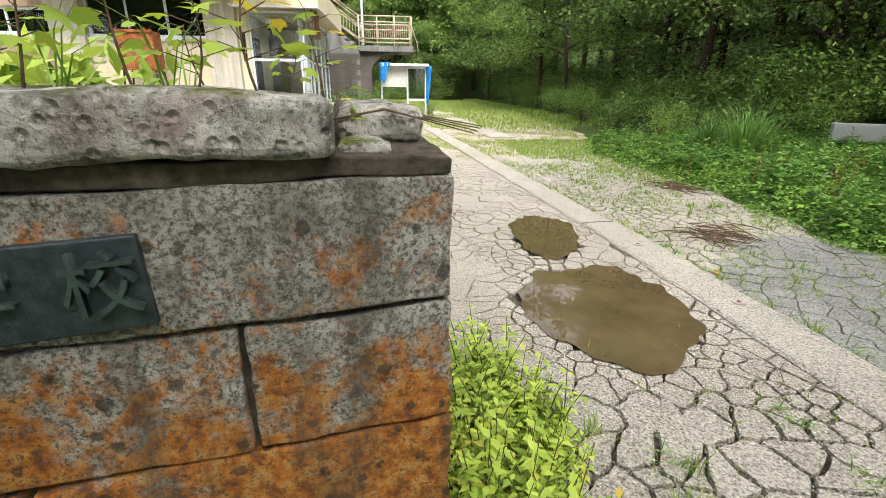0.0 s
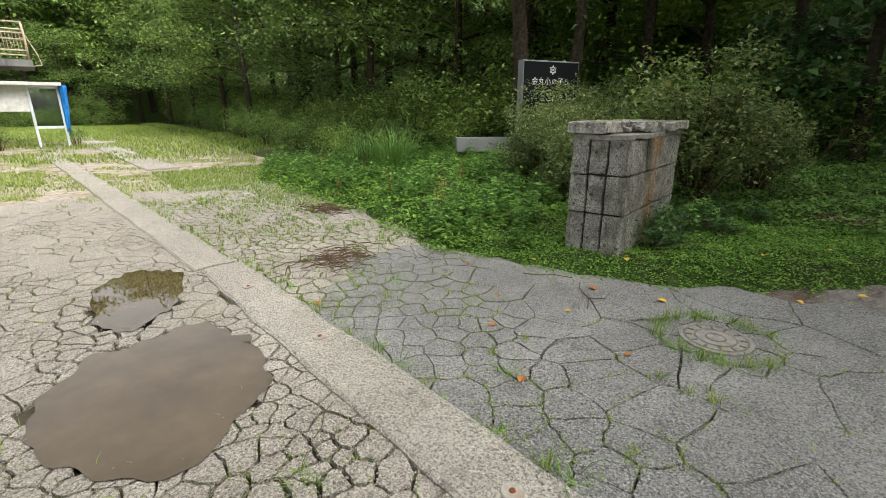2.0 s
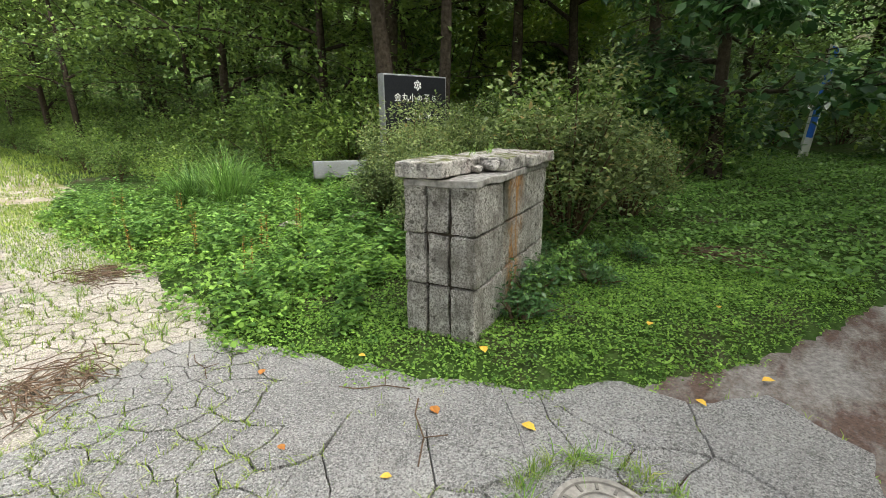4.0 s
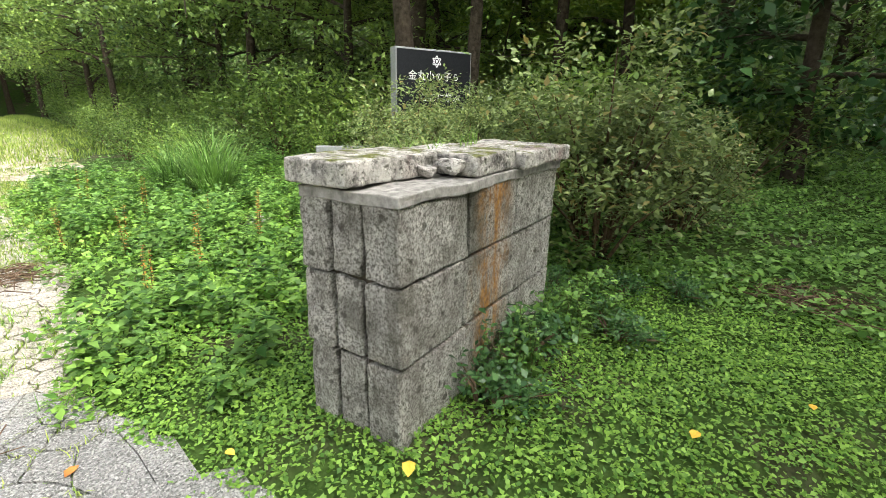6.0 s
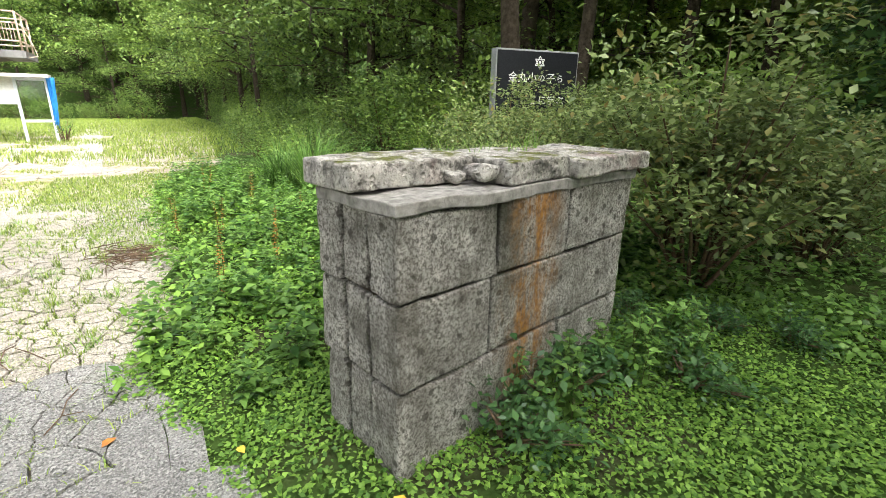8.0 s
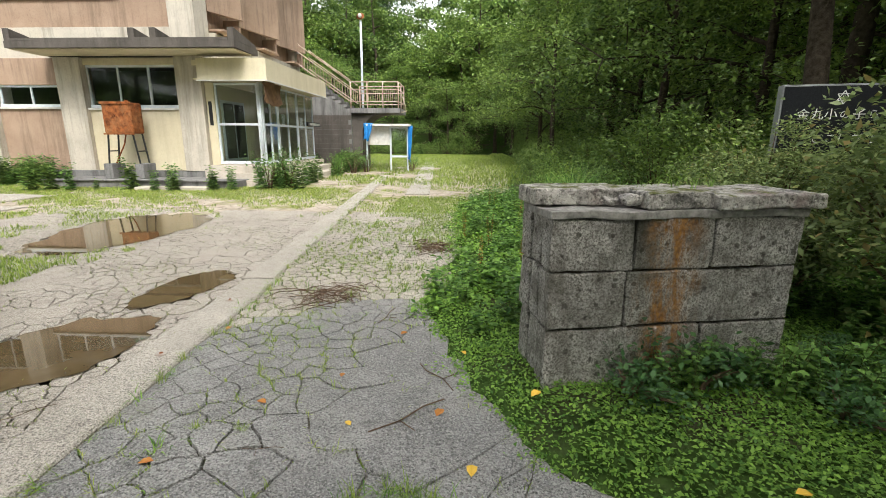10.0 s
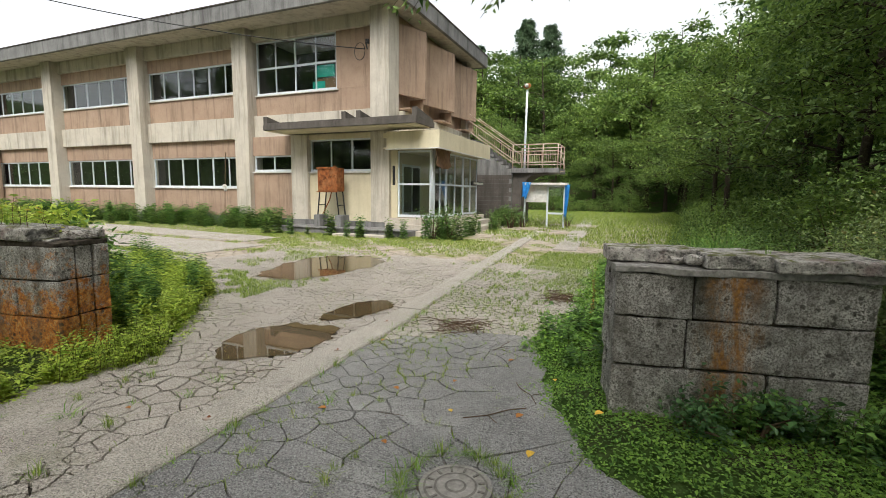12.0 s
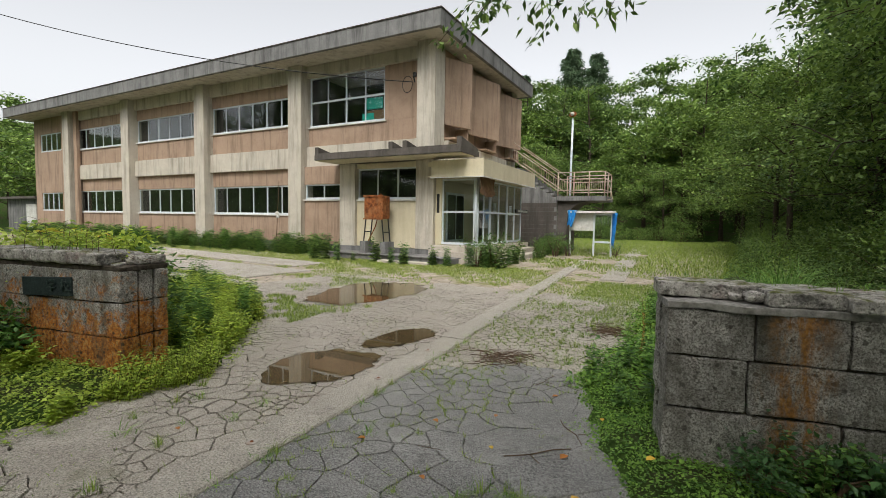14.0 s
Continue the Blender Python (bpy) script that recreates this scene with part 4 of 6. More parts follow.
part("downpipe", tube_bm([(-2.46, 13.36, 0.5), (-2.46, 13.36, 3.0)], 0.05), MAT_ALU, school, smooth=True)
b_box("porch_post", -2.52, -2.40, 13.40, 13.5, 0.56, 3.0, MAT_ALU)
b_box("name_board", -2.42, -2.36, 17.3, 18.9, 1.85, 2.0, MAT_BLACK, label="black and white door sign")
b_box("name_board", -2.355, -2.35, 17.5, 18.8, 1.88, 1.97, MAT_WHITE)
b_box("lobby_wall", -4.45, -4.33, 13.75, 17.5, 0.4, 3.4, MAT_CREAM)
b_box("lobby_door", -4.33, -4.29, 14.6, 16.2, 0.56, 2.6, MAT_ALU)
b_box("lobby_door_panel", -4.285, -4.27, 14.7, 15.35, 0.7, 2.5, MAT_ROOM_SHADE)
b_box("lobby_door_panel", -4.285, -4.27, 15.45, 16.1, 0.7, 2.5, MAT_ROOM_SHADE)
for y0, z0, w, h in ((15.0, 1.75, 0.3, 0.42), (16.75, 1.7, 0.3, 0.42), (17.2, 1.5, 0.22, 0.32)):
    b_box("paper_notice", -2.475, -2.470, y0, y0 + w, z0, z0 + h, MAT_WHITE, bevel=0, label="white paper notice behind the glass")
b_box("porch_back", -4.2, -2.5, 18.2, 18.35, 0.56, 3.0, MAT_CREAM)
hung = bmesh.new()
bmesh.ops.create_grid(hung, x_segments=14, y_segments=6, size=0.5)
for v in hung.verts:
    x, y = v.co.x, v.co.y
    v.co = (0.04 * math.sin(9 * x + 4 * y), x * 1.3, 0.55 * y - 0.12 * (x * x * 4 - 1) * (0.5 - y) * -1 + 0.05 * noise.noise((x * 6, y * 6, 2)))
tb = tagged(part("wooden_name_board", hung, MAT_WOOD_BOARD), "torn brown board hanging under the porch", "board")
tb.matrix_world = pose(-2.12, 13.6, 2.72)
sol = tb.modifiers.new("thick", "SOLIDIFY")
sol.thickness = 0.02
# steps and terrace
b_box("step", -3.9, -1.85, 12.75, 18.6, -0.05, 0.36, MAT_STEP)
b_box("step", -3.7, -1.50, 12.55, 19.0, -0.05, 0.165, MAT_STEP)
b_box("terrace", -8.2, -2.7, 11.75, 13.25, -0.05, 0.19, MAT_GREY_CONC)
b_box("terrace_edge", -8.22, -2.68, 11.70, 11.9, 0.192, 0.23, MAT_GREY_CONC)
b_box("terrace_step", -5.2, -3.2, 11.25, 11.68, -0.05, 0.08, MAT_STEP)

# ---- oil tank on its stand ----
tank = thing("oil_tank", pose(-6.30, 12.72, 0.19) @ Matrix.Diagonal((0.82, 1, 1, 1)), "rusty orange oil tank on black legs and concrete blocks", "tank")
part("tank_body", box_bm(-0.53, 0.53, -0.24, 0.24, 1.30, 2.17, 0.05), MAT_RUST, tank, smooth=False)
part("rim", box_bm(-0.56, 0.56, -0.27, -0.245, 1.27, 1.32, 0.006), MAT_RUST, tank)
part("rim", box_bm(-0.56, 0.56, -0.27, -0.245, 2.12, 2.19, 0.006), MAT_RUST, tank)
part("filler_cap", tube_bm([(0.2, 0, 2.15), (0.2, 0, 2.25)], 0.05), MAT_RUST, tank)
for sx in (-1, 1):
    for sy in (-1, 1):
        part("leg", tube_bm([(sx * 0.5 + sx * 0.08, sy * 0.2, 0.42), (sx * 0.45, sy * 0.2, 1.32)], 0.028, 6), MAT_BLACK, tank)
    part("brace", tube_bm([(sx * 0.54, -0.2, 0.8), (sx * 0.54, 0.2, 0.8)], 0.018, 6), MAT_BLACK, tank)
    part("concrete_block", box_bm(sx * 0.58 - 0.16, sx * 0.58 + 0.16, -0.28, 0.28, 0.0, 0.44, 0.02), MAT_GREY_CONC, tank, "grey concrete footing")
part("feed_pipe", tube_bm([(0.12, -0.1, 1.32), (0.0, -0.1, 1.0), (-0.4, -0.1, 0.45)], 0.022, 6), MAT_RUST, tank)

# ---- outside stair with landing ----
stair = thing("outside_stair", pose(0, 0, 0), "concrete outside stair with rusty railings and a landing", "stair")
n = 9
for i in range(n):
    x = -3.75 + 2.3 * i / n
    z = 4.35 - 1.65 * (i + 1) / n
    part("tread", box_bm(x, x + 0.30, 20.7, 22.2, z - 0.12, z, 0.008), MAT_GREY_CONC, stair)
bm = bmesh.new()
side = [(-4.0, 0.0), (-1.45, 0.0), (-1.45, 2.55), (-3.95, 4.15), (-4.0, 4.15)]
fr = [bm.verts.new((x, 20.55, z)) for x, z in side]
bk = [bm.verts.new((x, 20.68, z)) for x, z in side]
bm.faces.new(fr)
bm.faces.new(bk[::-1])
for i in range(5):
    bm.faces.new((fr[i], bk[i], bk[(i + 1) % 5], fr[(i + 1) % 5]))
bmesh.ops.recalc_face_normals(bm, faces=bm.faces[:])
part("side_wall", bm, MAT_GREY_CONC, stair, "stained grey concrete side wall")
part("landing", box_bm(-1.5, 0.78, 20.5, 22.6, 2.50, 2.72, 0.01), MAT_GREY_CONC, stair)
for i in range(10):
    for j in range(11):
        w, h = 0.245, 0.2
        x = -3.95 + i * 0.25 + (0.12 if j % 2 else 0)
        if x + w < -1.44:
            part("brick", box_bm(x, x + w, 20.515, 20.548, 0.1 + j * 0.21, 0.1 + j * 0.21 + h), MAT_DARK_CONC, stair)
bm = bmesh.new()
arc = [(-1.45, 0.0), (-1.0, 0.0)] + [(-1.0 + 1.0 * (1 - math.cos(a)), 1.6 + 0.88 * math.sin(a)) for a in [k * math.pi / 16 for k in range(9)]] + [(0.2, 2.498), (-1.45, 2.498)]
fr = [bm.verts.new((x, 20.7, z)) for x, z in arc]
bk = [bm.verts.new((x, 22.4, z)) for x, z in arc]
bm.faces.new(fr)
bm.faces.new(bk[::-1])
for i in range(len(arc)):
    bm.faces.new((fr[i], bk[i], bk[(i + 1) % len(arc)], fr[(i + 1) % len(arc)]))
bmesh.ops.recalc_face_normals(bm, faces=bm.faces[:])
part("support", bm, MAT_DARK_CONC, stair, "dark curved concrete support")


def rail(points, r=0.024):
    part("rail", tube_bm(points, r, 8), MAT_RAIL, stair, smooth=True)


for dz in (1.12, 0.80, 0.28):
    rail([(-3.75, 20.62, 4.30 + dz), (-1.45, 20.62, 2.72 + dz)])
    rail([(-1.45, 20.62, 2.72 + dz), (0.70, 20.62, 2.72 + dz)])
    rail([(0.70, 20.62, 2.72 + dz), (0.70, 22.5, 2.72 + dz)])
    rail([(-1.45, 22.5, 2.72 + dz), (0.70, 22.5, 2.72 + dz)])
    rail([(-3.75, 22.1, 4.30 + dz), (-1.45, 22.1, 2.72 + dz)])
for x, y in ((-1.45, 20.62), (-0.7, 20.62), (0.0, 20.62), (0.70, 20.62), (0.70, 21.5), (0.70, 22.5), (-1.45, 22.5)):
    part("baluster", tube_bm([(x, y, 2.7), (x, y, 3.84)], 0.03, 8), MAT_RAIL, stair, smooth=True)
for i in range(26):
    x = -1.40 + 2.08 * i / 25
    part("baluster", tube_bm([(x, 20.62, 3.0), (x, 20.62, 3.52)], 0.009, 5), MAT_RAIL, stair)
for i in range(20):
    t = i / 19
    x, z = -3.7 + 2.25 * t, 4.27 - 1.545 * t
    part("baluster", tube_bm([(x, 20.62, z + 0.2), (x, 20.62, z + 0.8)], 0.009, 5), MAT_RAIL, stair)
part("ladder_hoop", tube_bm([(0.72, 21.0, 3.55), (0.95, 21.0, 2.9), (1.0, 21.0, 2.6), (0.75, 21.0, 2.55)], 0.016, 6), MAT_RAIL, stair)

# ---- notice case, lamp pole, cable ----
case = thing("notice_case", pose(0.36, 19.6, -0.03), "grey outdoor notice case with a flat roof and blue tarpaulin", "notice board")
part("roof", box_bm(-1.0, 0.98, -0.35, 0.35, 1.93, 2.03, 0.01), MAT_WHITE, case)
for x in (-0.92, 0.12, 0.86):
    part("post", box_bm(x - 0.035, x + 0.035, -0.05, 0.05, 0, 1.93, 0.006), MAT_ALU, case)
part("panel", box_bm(-0.88, 0.08, -0.03, 0.03, 1.15, 1.92, 0.006), MAT_WHITE, case, "pale grey panel")
for z0, z1 in ((0.62, 0.70), (1.85, 1.92)):
    part("case_frame", box_bm(0.16, 0.82, -0.06, 0.06, z0, z1, 0.006), MAT_ALU, case)
pane = part("pane", box_bm(0.17, 0.81, -0.01, 0.0, 0.7, 1.85), MAT_GLASS, case)
for x0, w, z0, z1, y in ((-0.98, 0.42, 1.35, 2.06, -0.38), (0.88, 0.22, 0.5, 1.95, -0.10)):
    bm = bmesh.new()
    bmesh.ops.create_grid(bm, x_segments=10, y_segments=14, size=0.5)
    for v in bm.verts:
        a, b = v.co.x + 0.5, v.co.y + 0.5
        v.co = (x0 + w * a * (0.45 + 0.55 * b), y + 0.05 * math.sin(14 * a + 3 * b) - 0.05 * noise.noise((a * 4, b * 4, x0)), z0 + (z1 - z0) * b + 0.06 * math.sin(5 * a) * (1 - b))
    tp = part("tarpaulin", bm, MAT_TARP, case, "crumpled blue tarpaulin", True)
    tp.modifiers.new("thick", "SOLIDIFY").thickness = 0.006
lamp = thing("yard_lamp", pose(-1.42, 23.0, 0), "tall thin grey lamp pole with a rusty shade", "lamp")
part("pole", tube_bm([(0, 0, 0), (0, 0, 4.5), (0.02, 0, 6.9)], 0.055, 10), MAT_ALU, lamp, smooth=True)
bm = bmesh.new()
bmesh.ops.create_cone(bm, segments=20, radius1=0.19, radius2=0.05, depth=0.14, matrix=pose(0.02, -0.1, 7.12, 60))
part("shade", bm, MAT_RUST, lamp)
bm = bmesh.new()
bmesh.ops.create_uvsphere(bm, u_segments=12, v_segments=8, radius=0.10, matrix=pose(0.02, -0.16, 7.08))
part("bulb", bm, MAT_WHITE, lamp, "white glass bulb", True)
ends = (Vector((-29.0, 4.0, 12.3)), Vector((-5.0, 13.1, 6.55)))
pts = []
for i in range(25):
    t = i / 24
    p = ends[0].lerp(ends[1], t)
    p.z -= 4 * 0.9 * t * (1 - t)
    pts.append(tuple(p))
tagged(part("cable", tube_bm(pts, 0.018, 5), MAT_BLACK), "thin black service cable from the building corner", "cable")
tagged(part("cable_bracket", join_bm(tube_bm([(-4.95, 13.15, 6.55), (-4.95, 13.05, 6.75), (-4.95, 13.2, 6.85)], 0.025, 6), box_bm(-5.0, -4.9, 13.1, 13.2, 6.75, 6.9)), MAT_BLACK), "black insulator bracket with loose wire on the pier", "bracket")
pts = [(-5.25 + 0.22 * math.cos(a), 13.12, 6.5 + 0.3 * math.sin(a)) for a in [k * 0.42 for k in range(16)]]
tagged(part("wire_loop", tube_bm(pts, 0.012, 5), MAT_BLACK), "loop of loose wire beside the pier", "wire")
shed = thing("shed", pose(-44.5, 15.5, 0), "small pale shed beyond the school's far end", "shed")
part("wall", box_bm(-3, 3, 0, 4, -0.1, 2.6, 0.02), MAT_GREY_CONC, shed)
part("door", box_bm(0.6, 2.4, -0.05, -0.005, 0.2, 2.2, 0.01), MAT_WHITE, shed)
part("roof", box_bm(-3.4, 3.4, -0.5, 4.4, 2.61, 2.8, 0.02), MAT_DARK_CONC, shed)
umbrella = thing("stick_with_rag", pose(-12.2, 13.1, 0.0, 0, 4, 0), "thin stick with a white rag leaning at the wall", "stick")
part("stick", tube_bm([(0, 0, 0), (0, 0, 3.1)], 0.016, 5), MAT_TWIG, umbrella)
part("rag", moved(rough_block(0.16, 0.1, 0.3, 4, 0.05, 0.05), -0.08, -0.05, 1.45), MAT_WHITE, umbrella, "", True)


# ---- plants ----
RNG = np.random.default_rng(11)


def unit(v):
    return v / np.maximum(np.linalg.norm(v, axis=-1, keepdims=True), 1e-9)


def leaves(P, D, up, L, W, fold=0.12, droop=0.12):
    """Folded kite leaves from P along D. Returns verts and quads."""
    P, D = np.asarray(P, dtype=float), unit(np.asarray(D, dtype=float))
    L, W = np.broadcast_to(L, len(P))[:, None], np.broadcast_to(W, len(P))[:, None]
    S = unit(np.cross(D, up))
    N = np.cross(S, D)
    v = np.stack([P, P + D * L * 0.42 + S * W / 2 + N * W * fold, P + D * L - N * L * droop, P + D * L * 0.42 - S * W / 2 + N * W * fold], axis=1)
    q = np.arange(len(P) * 4).reshape(-1, 4)
    return v.reshape(-1, 3), q


def leaf_cloud(rng, centres, radii, n, size, flat=0.45, out=0.5, down=0.25):
    """n leaves in soft flattened clumps; they lie roughly level, tips outward and down."""
    k = rng.integers(0, len(centres), n)
    off = rng.normal(size=(n, 3)) * 0.55
    off[:, 2] *= flat
    P = centres[k] + off * radii[k][:, None]
    D = unit(rng.normal(size=(n, 3)) * np.array([1, 1, 0.45]) + out * unit(off) + np.array([0, 0, -down]))
    up = unit(np.array([0, 0, 1.0]) + rng.normal(size=(n, 3)) * 0.45)
    L = size * rng.uniform(0.65, 1.35, n)
    return leaves(P, D, up, L, L * rng.uniform(0.42, 0.62, n))


def merge(parts):
    verts, faces, n = [], [], 0
    for v, f in parts:
        v, f = np.asarray(v, dtype=float), np.asarray(f)
        verts.append(v)
        faces.append(f + n)
        n += len(v)
    return np.concatenate(verts), np.concatenate(faces)


def tree(seed, height, spread, n_leaves, leaf, material, label, low=0.22, droop=0.5, limbs=13, trunk_r=0.16, lean=0.6, clump=0.15):
    """Tapered trunk, limbs with side branches, and a layered crown of single leaves."""
    rng = np.random.default_rng(seed)
    ob = thing("tree", None, label, "tree", "trees of the wood")
    bend = rng.normal(size=2) * lean
    trunk = [(bend[0] * t * t, bend[1] * t * t + 0.15 * math.sin(4 * t), height * t) for t in np.linspace(0, 1, 8)]
    wood = [tube_arrays(trunk, [trunk_r * (1.25 if i == 0 else 1 - 0.85 * i / 7) for i in range(8)], 9)]
    centres, radii = [], []
    for i in range(limbs):
        t = low + (0.97 - low) * (i + rng.uniform(0, 0.7)) / limbs
        base = np.array([np.interp(t, np.linspace(0, 1, 8), [p[c] for p in trunk]) for c in range(3)])
        a = i * 2.4 + rng.uniform(-0.5, 0.5)
        reach = spread * (1 - 0.62 * ((t - low) / (1 - low)) ** 1.5) * rng.uniform(0.75, 1.15)
        pts = []
        for s in np.linspace(0, 1, 6):
            r = reach * s
            z = base[2] + reach * (0.55 * s - droop * s * s) + 0.12 * math.sin(5 * s + i)
            pts.append((base[0] + r * math.cos(a + 0.25 * math.sin(3 * s + i)), base[1] + r * math.sin(a + 0.25 * math.sin(3 * s + i)), z))
        rad = trunk_r * 0.42 * (1 - 0.6 * t)
        wood.append(tube_arrays(pts, [rad * (1 - 0.85 * s) + 0.008 for s in np.linspace(0, 1, 6)], 5))
        for j in range(6):
            s = 0.3 + 0.7 * j / 5
            p = np.array([np.interp(s, np.linspace(0, 1, 6), [q[c] for q in pts]) for c in range(3)])
            for side in (-1, 1):
                e = p + np.array([math.cos(a + side * 1.0), math.sin(a + side * 1.0), rng.uniform(-0.45, 0.6)]) * reach * 0.34 * rng.uniform(0.5, 1.3)
                wood.append(tube_arrays([tuple(p), tuple((p + e) / 2 + np.array([0, 0, 0.05])), tuple(e)], [rad * 0.4, rad * 0.28, 0.005], 4))
                centres.append(e)
                radii.append(clump * spread * rng.uniform(0.6, 1.3))
            centres.append(p)
            radii.append(0.9 * clump * spread * rng.uniform(0.6, 1.2))
    v, f = merge(wood)
    fast_mesh("trunk", v, f, MAT_BARK, ob, True)
    v, f = leaf_cloud(rng, np.array(centres), np.array(radii), n_leaves, leaf, 0.62)
    fast_mesh("crown", v, f, material, ob)
    return ob


def cedar(seed, height, label):
    rng = np.random.default_rng(seed)
    ob = thing("cedar_tree", None, label, "tree", "cedars on the ridge")
    v, f = tube_arrays([(0, 0, 0), (0, 0, height * 0.6), (0, 0, height)], [0.25, 0.14, 0.02], 8)
    fast_mesh("trunk", v, f, MAT_BARK, ob, True)
    n = 11000
    t = rng.uniform(0.12, 1, n) ** 0.8
    a = rng.uniform(0, 2 * math.pi, n)
    layer = np.floor(t * 22) / 22
    r = height * 0.40 * (1.04 - layer) ** 0.85 * rng.uniform(0.1, 1, n) ** 0.7 * (0.75 + 0.35 * np.sin(a * 3 + layer * 40))
    P = np.stack([r * np.cos(a), r * np.sin(a), height * t - 0.25 * r], axis=1)
    D = np.stack([np.cos(a), np.sin(a), -0.5 + rng.normal(size=n) * 0.4], axis=1)
    v, f = leaves(P, D, unit(np.array([0, 0, 1.0]) + rng.normal(size=(n, 3)) * 0.4), rng.uniform(0.3, 0.65, n), rng.uniform(0.12, 0.24, n))
    fast_mesh("crown", v, f, MAT_LEAF_CEDAR, ob)
    return ob


def shrub(seed, radius, height, n, leaf, material, name, label, category="shrub", group="", stems=9):
    """Many thin stems from the ground, an uneven crown of small leaves."""
    rng = np.random.default_rng(seed)
    ob = thing(name, None, label, category, group)
    wood, centres, radii = [], [], []
    for i in range(stems):
        a, r = rng.uniform(0, 2 * math.pi), radius * rng.uniform(0.25, 0.95)
        top = np.array([r * math.cos(a), r * math.sin(a), height * rng.uniform(0.55, 1.0) * (1 - 0.35 * (r / radius) ** 2)])
        mid = top * np.array([0.45, 0.45, 0.5])
        wood.append(tube_arrays([(0.05 * math.cos(a), 0.05 * math.sin(a), -0.1), tuple(mid), tuple(top)], [0.018, 0.012, 0.004], 5))
        for s in (0.45, 0.62, 0.8, 0.95, 1.03):
            p = top * np.array([s, s, s ** 0.8])
            centres.append(p + rng.normal(size=3) * 0.12 * radius)
            radii.append(radius * rng.uniform(0.16, 0.34))
    v, f = merge(wood)
    tagged(fast_mesh("stem_tangle", v, f, MAT_TWIG, ob, True), kind="stuff")
    v, f = leaf_cloud(rng, np.array(centres), np.array(radii), n, leaf, 0.75, 0.6, -0.15)
    v[:, 2] = np.maximum(v[:, 2], 0.01)
    fast_mesh("crown", v, f, material, ob)
    return ob


def weed(seed, height, pairs, leaf, material, label, stems=1, width=0.36, name="weed", group="weeds"):
    """Upright stems with leaves all the way up."""
    rng = np.random.default_rng(seed)
    ob = thing(name, None, label, "weed", group)
    wood, P, D, L = [], [], [], []
    for s in range(stems):
        h = height * rng.uniform(0.65, 1.1)
        b = rng.normal(size=2) * 0.05 * (stems > 1)
        tip = b + rng.normal(size=2) * 0.16 * h
        pts = [(b[0] + (tip[0] - b[0]) * t * t, b[1] + (tip[1] - b[1]) * t * t, -0.02 + h * t) for t in np.linspace(0, 1, 5)]
        wood.append(tube_arrays(pts, [0.003 * (1 - 0.7 * t) * (1 + height) for t in np.linspace(0, 1, 5)], 4))
        for i in range(pairs):
            t = 0.12 + 0.88 * i / pairs
            for side in range(2):
                a = i * 1.9 + side * math.pi + rng.uniform(-0.4, 0.4)
                P.append([np.interp(t, np.linspace(0, 1, 5), [p[c] for p in pts]) for c in range(3)])
                D.append([math.cos(a), math.sin(a), rng.uniform(-0.15, 0.65)])
                L.append(leaf * rng.uniform(0.6, 1.2) * (1.15 - 0.4 * t))
    v, f = merge(wood)
    tagged(fast_mesh("stem_growth", v, f, MAT_STEM, ob), kind="stuff")
    L = np.array(L)
    v, f = leaves(P, D, unit(np.array([0, 0, 1.0]) + rng.normal(size=(len(P), 3)) * 0.25), L, L * width, 0.15, 0.25)
    fast_mesh("leaves", v, f, material, ob)
    return ob


def blades(rng, X, Y, Z, length, width, lean=0.45):
    """Bent grass blades, two quads each."""
    n = len(X)
    a = rng.uniform(0, 2 * math.pi, n)
    L = length * rng.uniform(0.5, 1.25, n)
    k = rng.uniform(0.2, 1.6, n) * lean
    B = np.stack([X, Y, Z], axis=1)
    H = np.stack([np.cos(a), np.sin(a), np.zeros(n)], axis=1)
    S = np.stack([-np.sin(a), np.cos(a), np.zeros(n)], axis=1) * (width / 2)
    up = np.array([0, 0, 1.0])
    M = B + H * (L * k * 0.35)[:, None] + up * (L * 0.55)[:, None]
    T = B + H * (L * k)[:, None] + up * (L * (1.0 - 0.28 * k))[:, None]
    v = np.stack([B - S, B + S, M + S * 0.8, M - S * 0.8, T + S * 0.08, T - S * 0.08], axis=1).reshape(-1, 3)
    i = np.arange(n)[:, None] * 6
    return v, np.concatenate([i + np.array([0, 1, 2, 3]), i + np.array([3, 2, 4, 5])])


def tuft(seed, n, length, spread, width, material, label, lean=0.6, name="grass_tuft", group="grass tufts in the cracks"):
    rng = np.random.default_rng(seed)
    v, f = blades(rng, rng.normal(size=n) * spread, rng.normal(size=n) * spread, np.full(n, -0.01), length, width, lean)
    return tagged(fast_mesh(name, v, f, material), label, "grass", group)


def place(ob, x, y, z=None, turn=0.0, s=1.0, tilt=0.0):
    z = float(land(x, y)) if z is None else z
    return copy_thing(ob, pose(x, y, z, tilt, 0, turn) @ Matrix.Scale(s, 4))


def settle(ob, x, y, z=None, turn=0.0, s=1.0):
    z = float(land(x, y)) if z is None else z
    ob.matrix_world = pose(x, y, z, 0, 0, turn) @ Matrix.Scale(s, 4)
    return ob


def scatter(makers, spots, rng, smin=0.75, smax=1.25, sink=0.0, z=None):
    """Puts the first copy of each kind, then copies it over the spots."""
    first = set()
    for i, (x, y) in enumerate(spots):
        ob = makers[i % len(makers)]
        zz = (float(land(x, y)) if z is None else z) - sink
        s = rng.uniform(smin, smax)
        if ob.name in first:
            place(ob, x, y, zz, rng.uniform(0, 360), s)
        else:
            settle(ob, x, y, zz, rng.uniform(0, 360), s)
            first.add(ob.name)


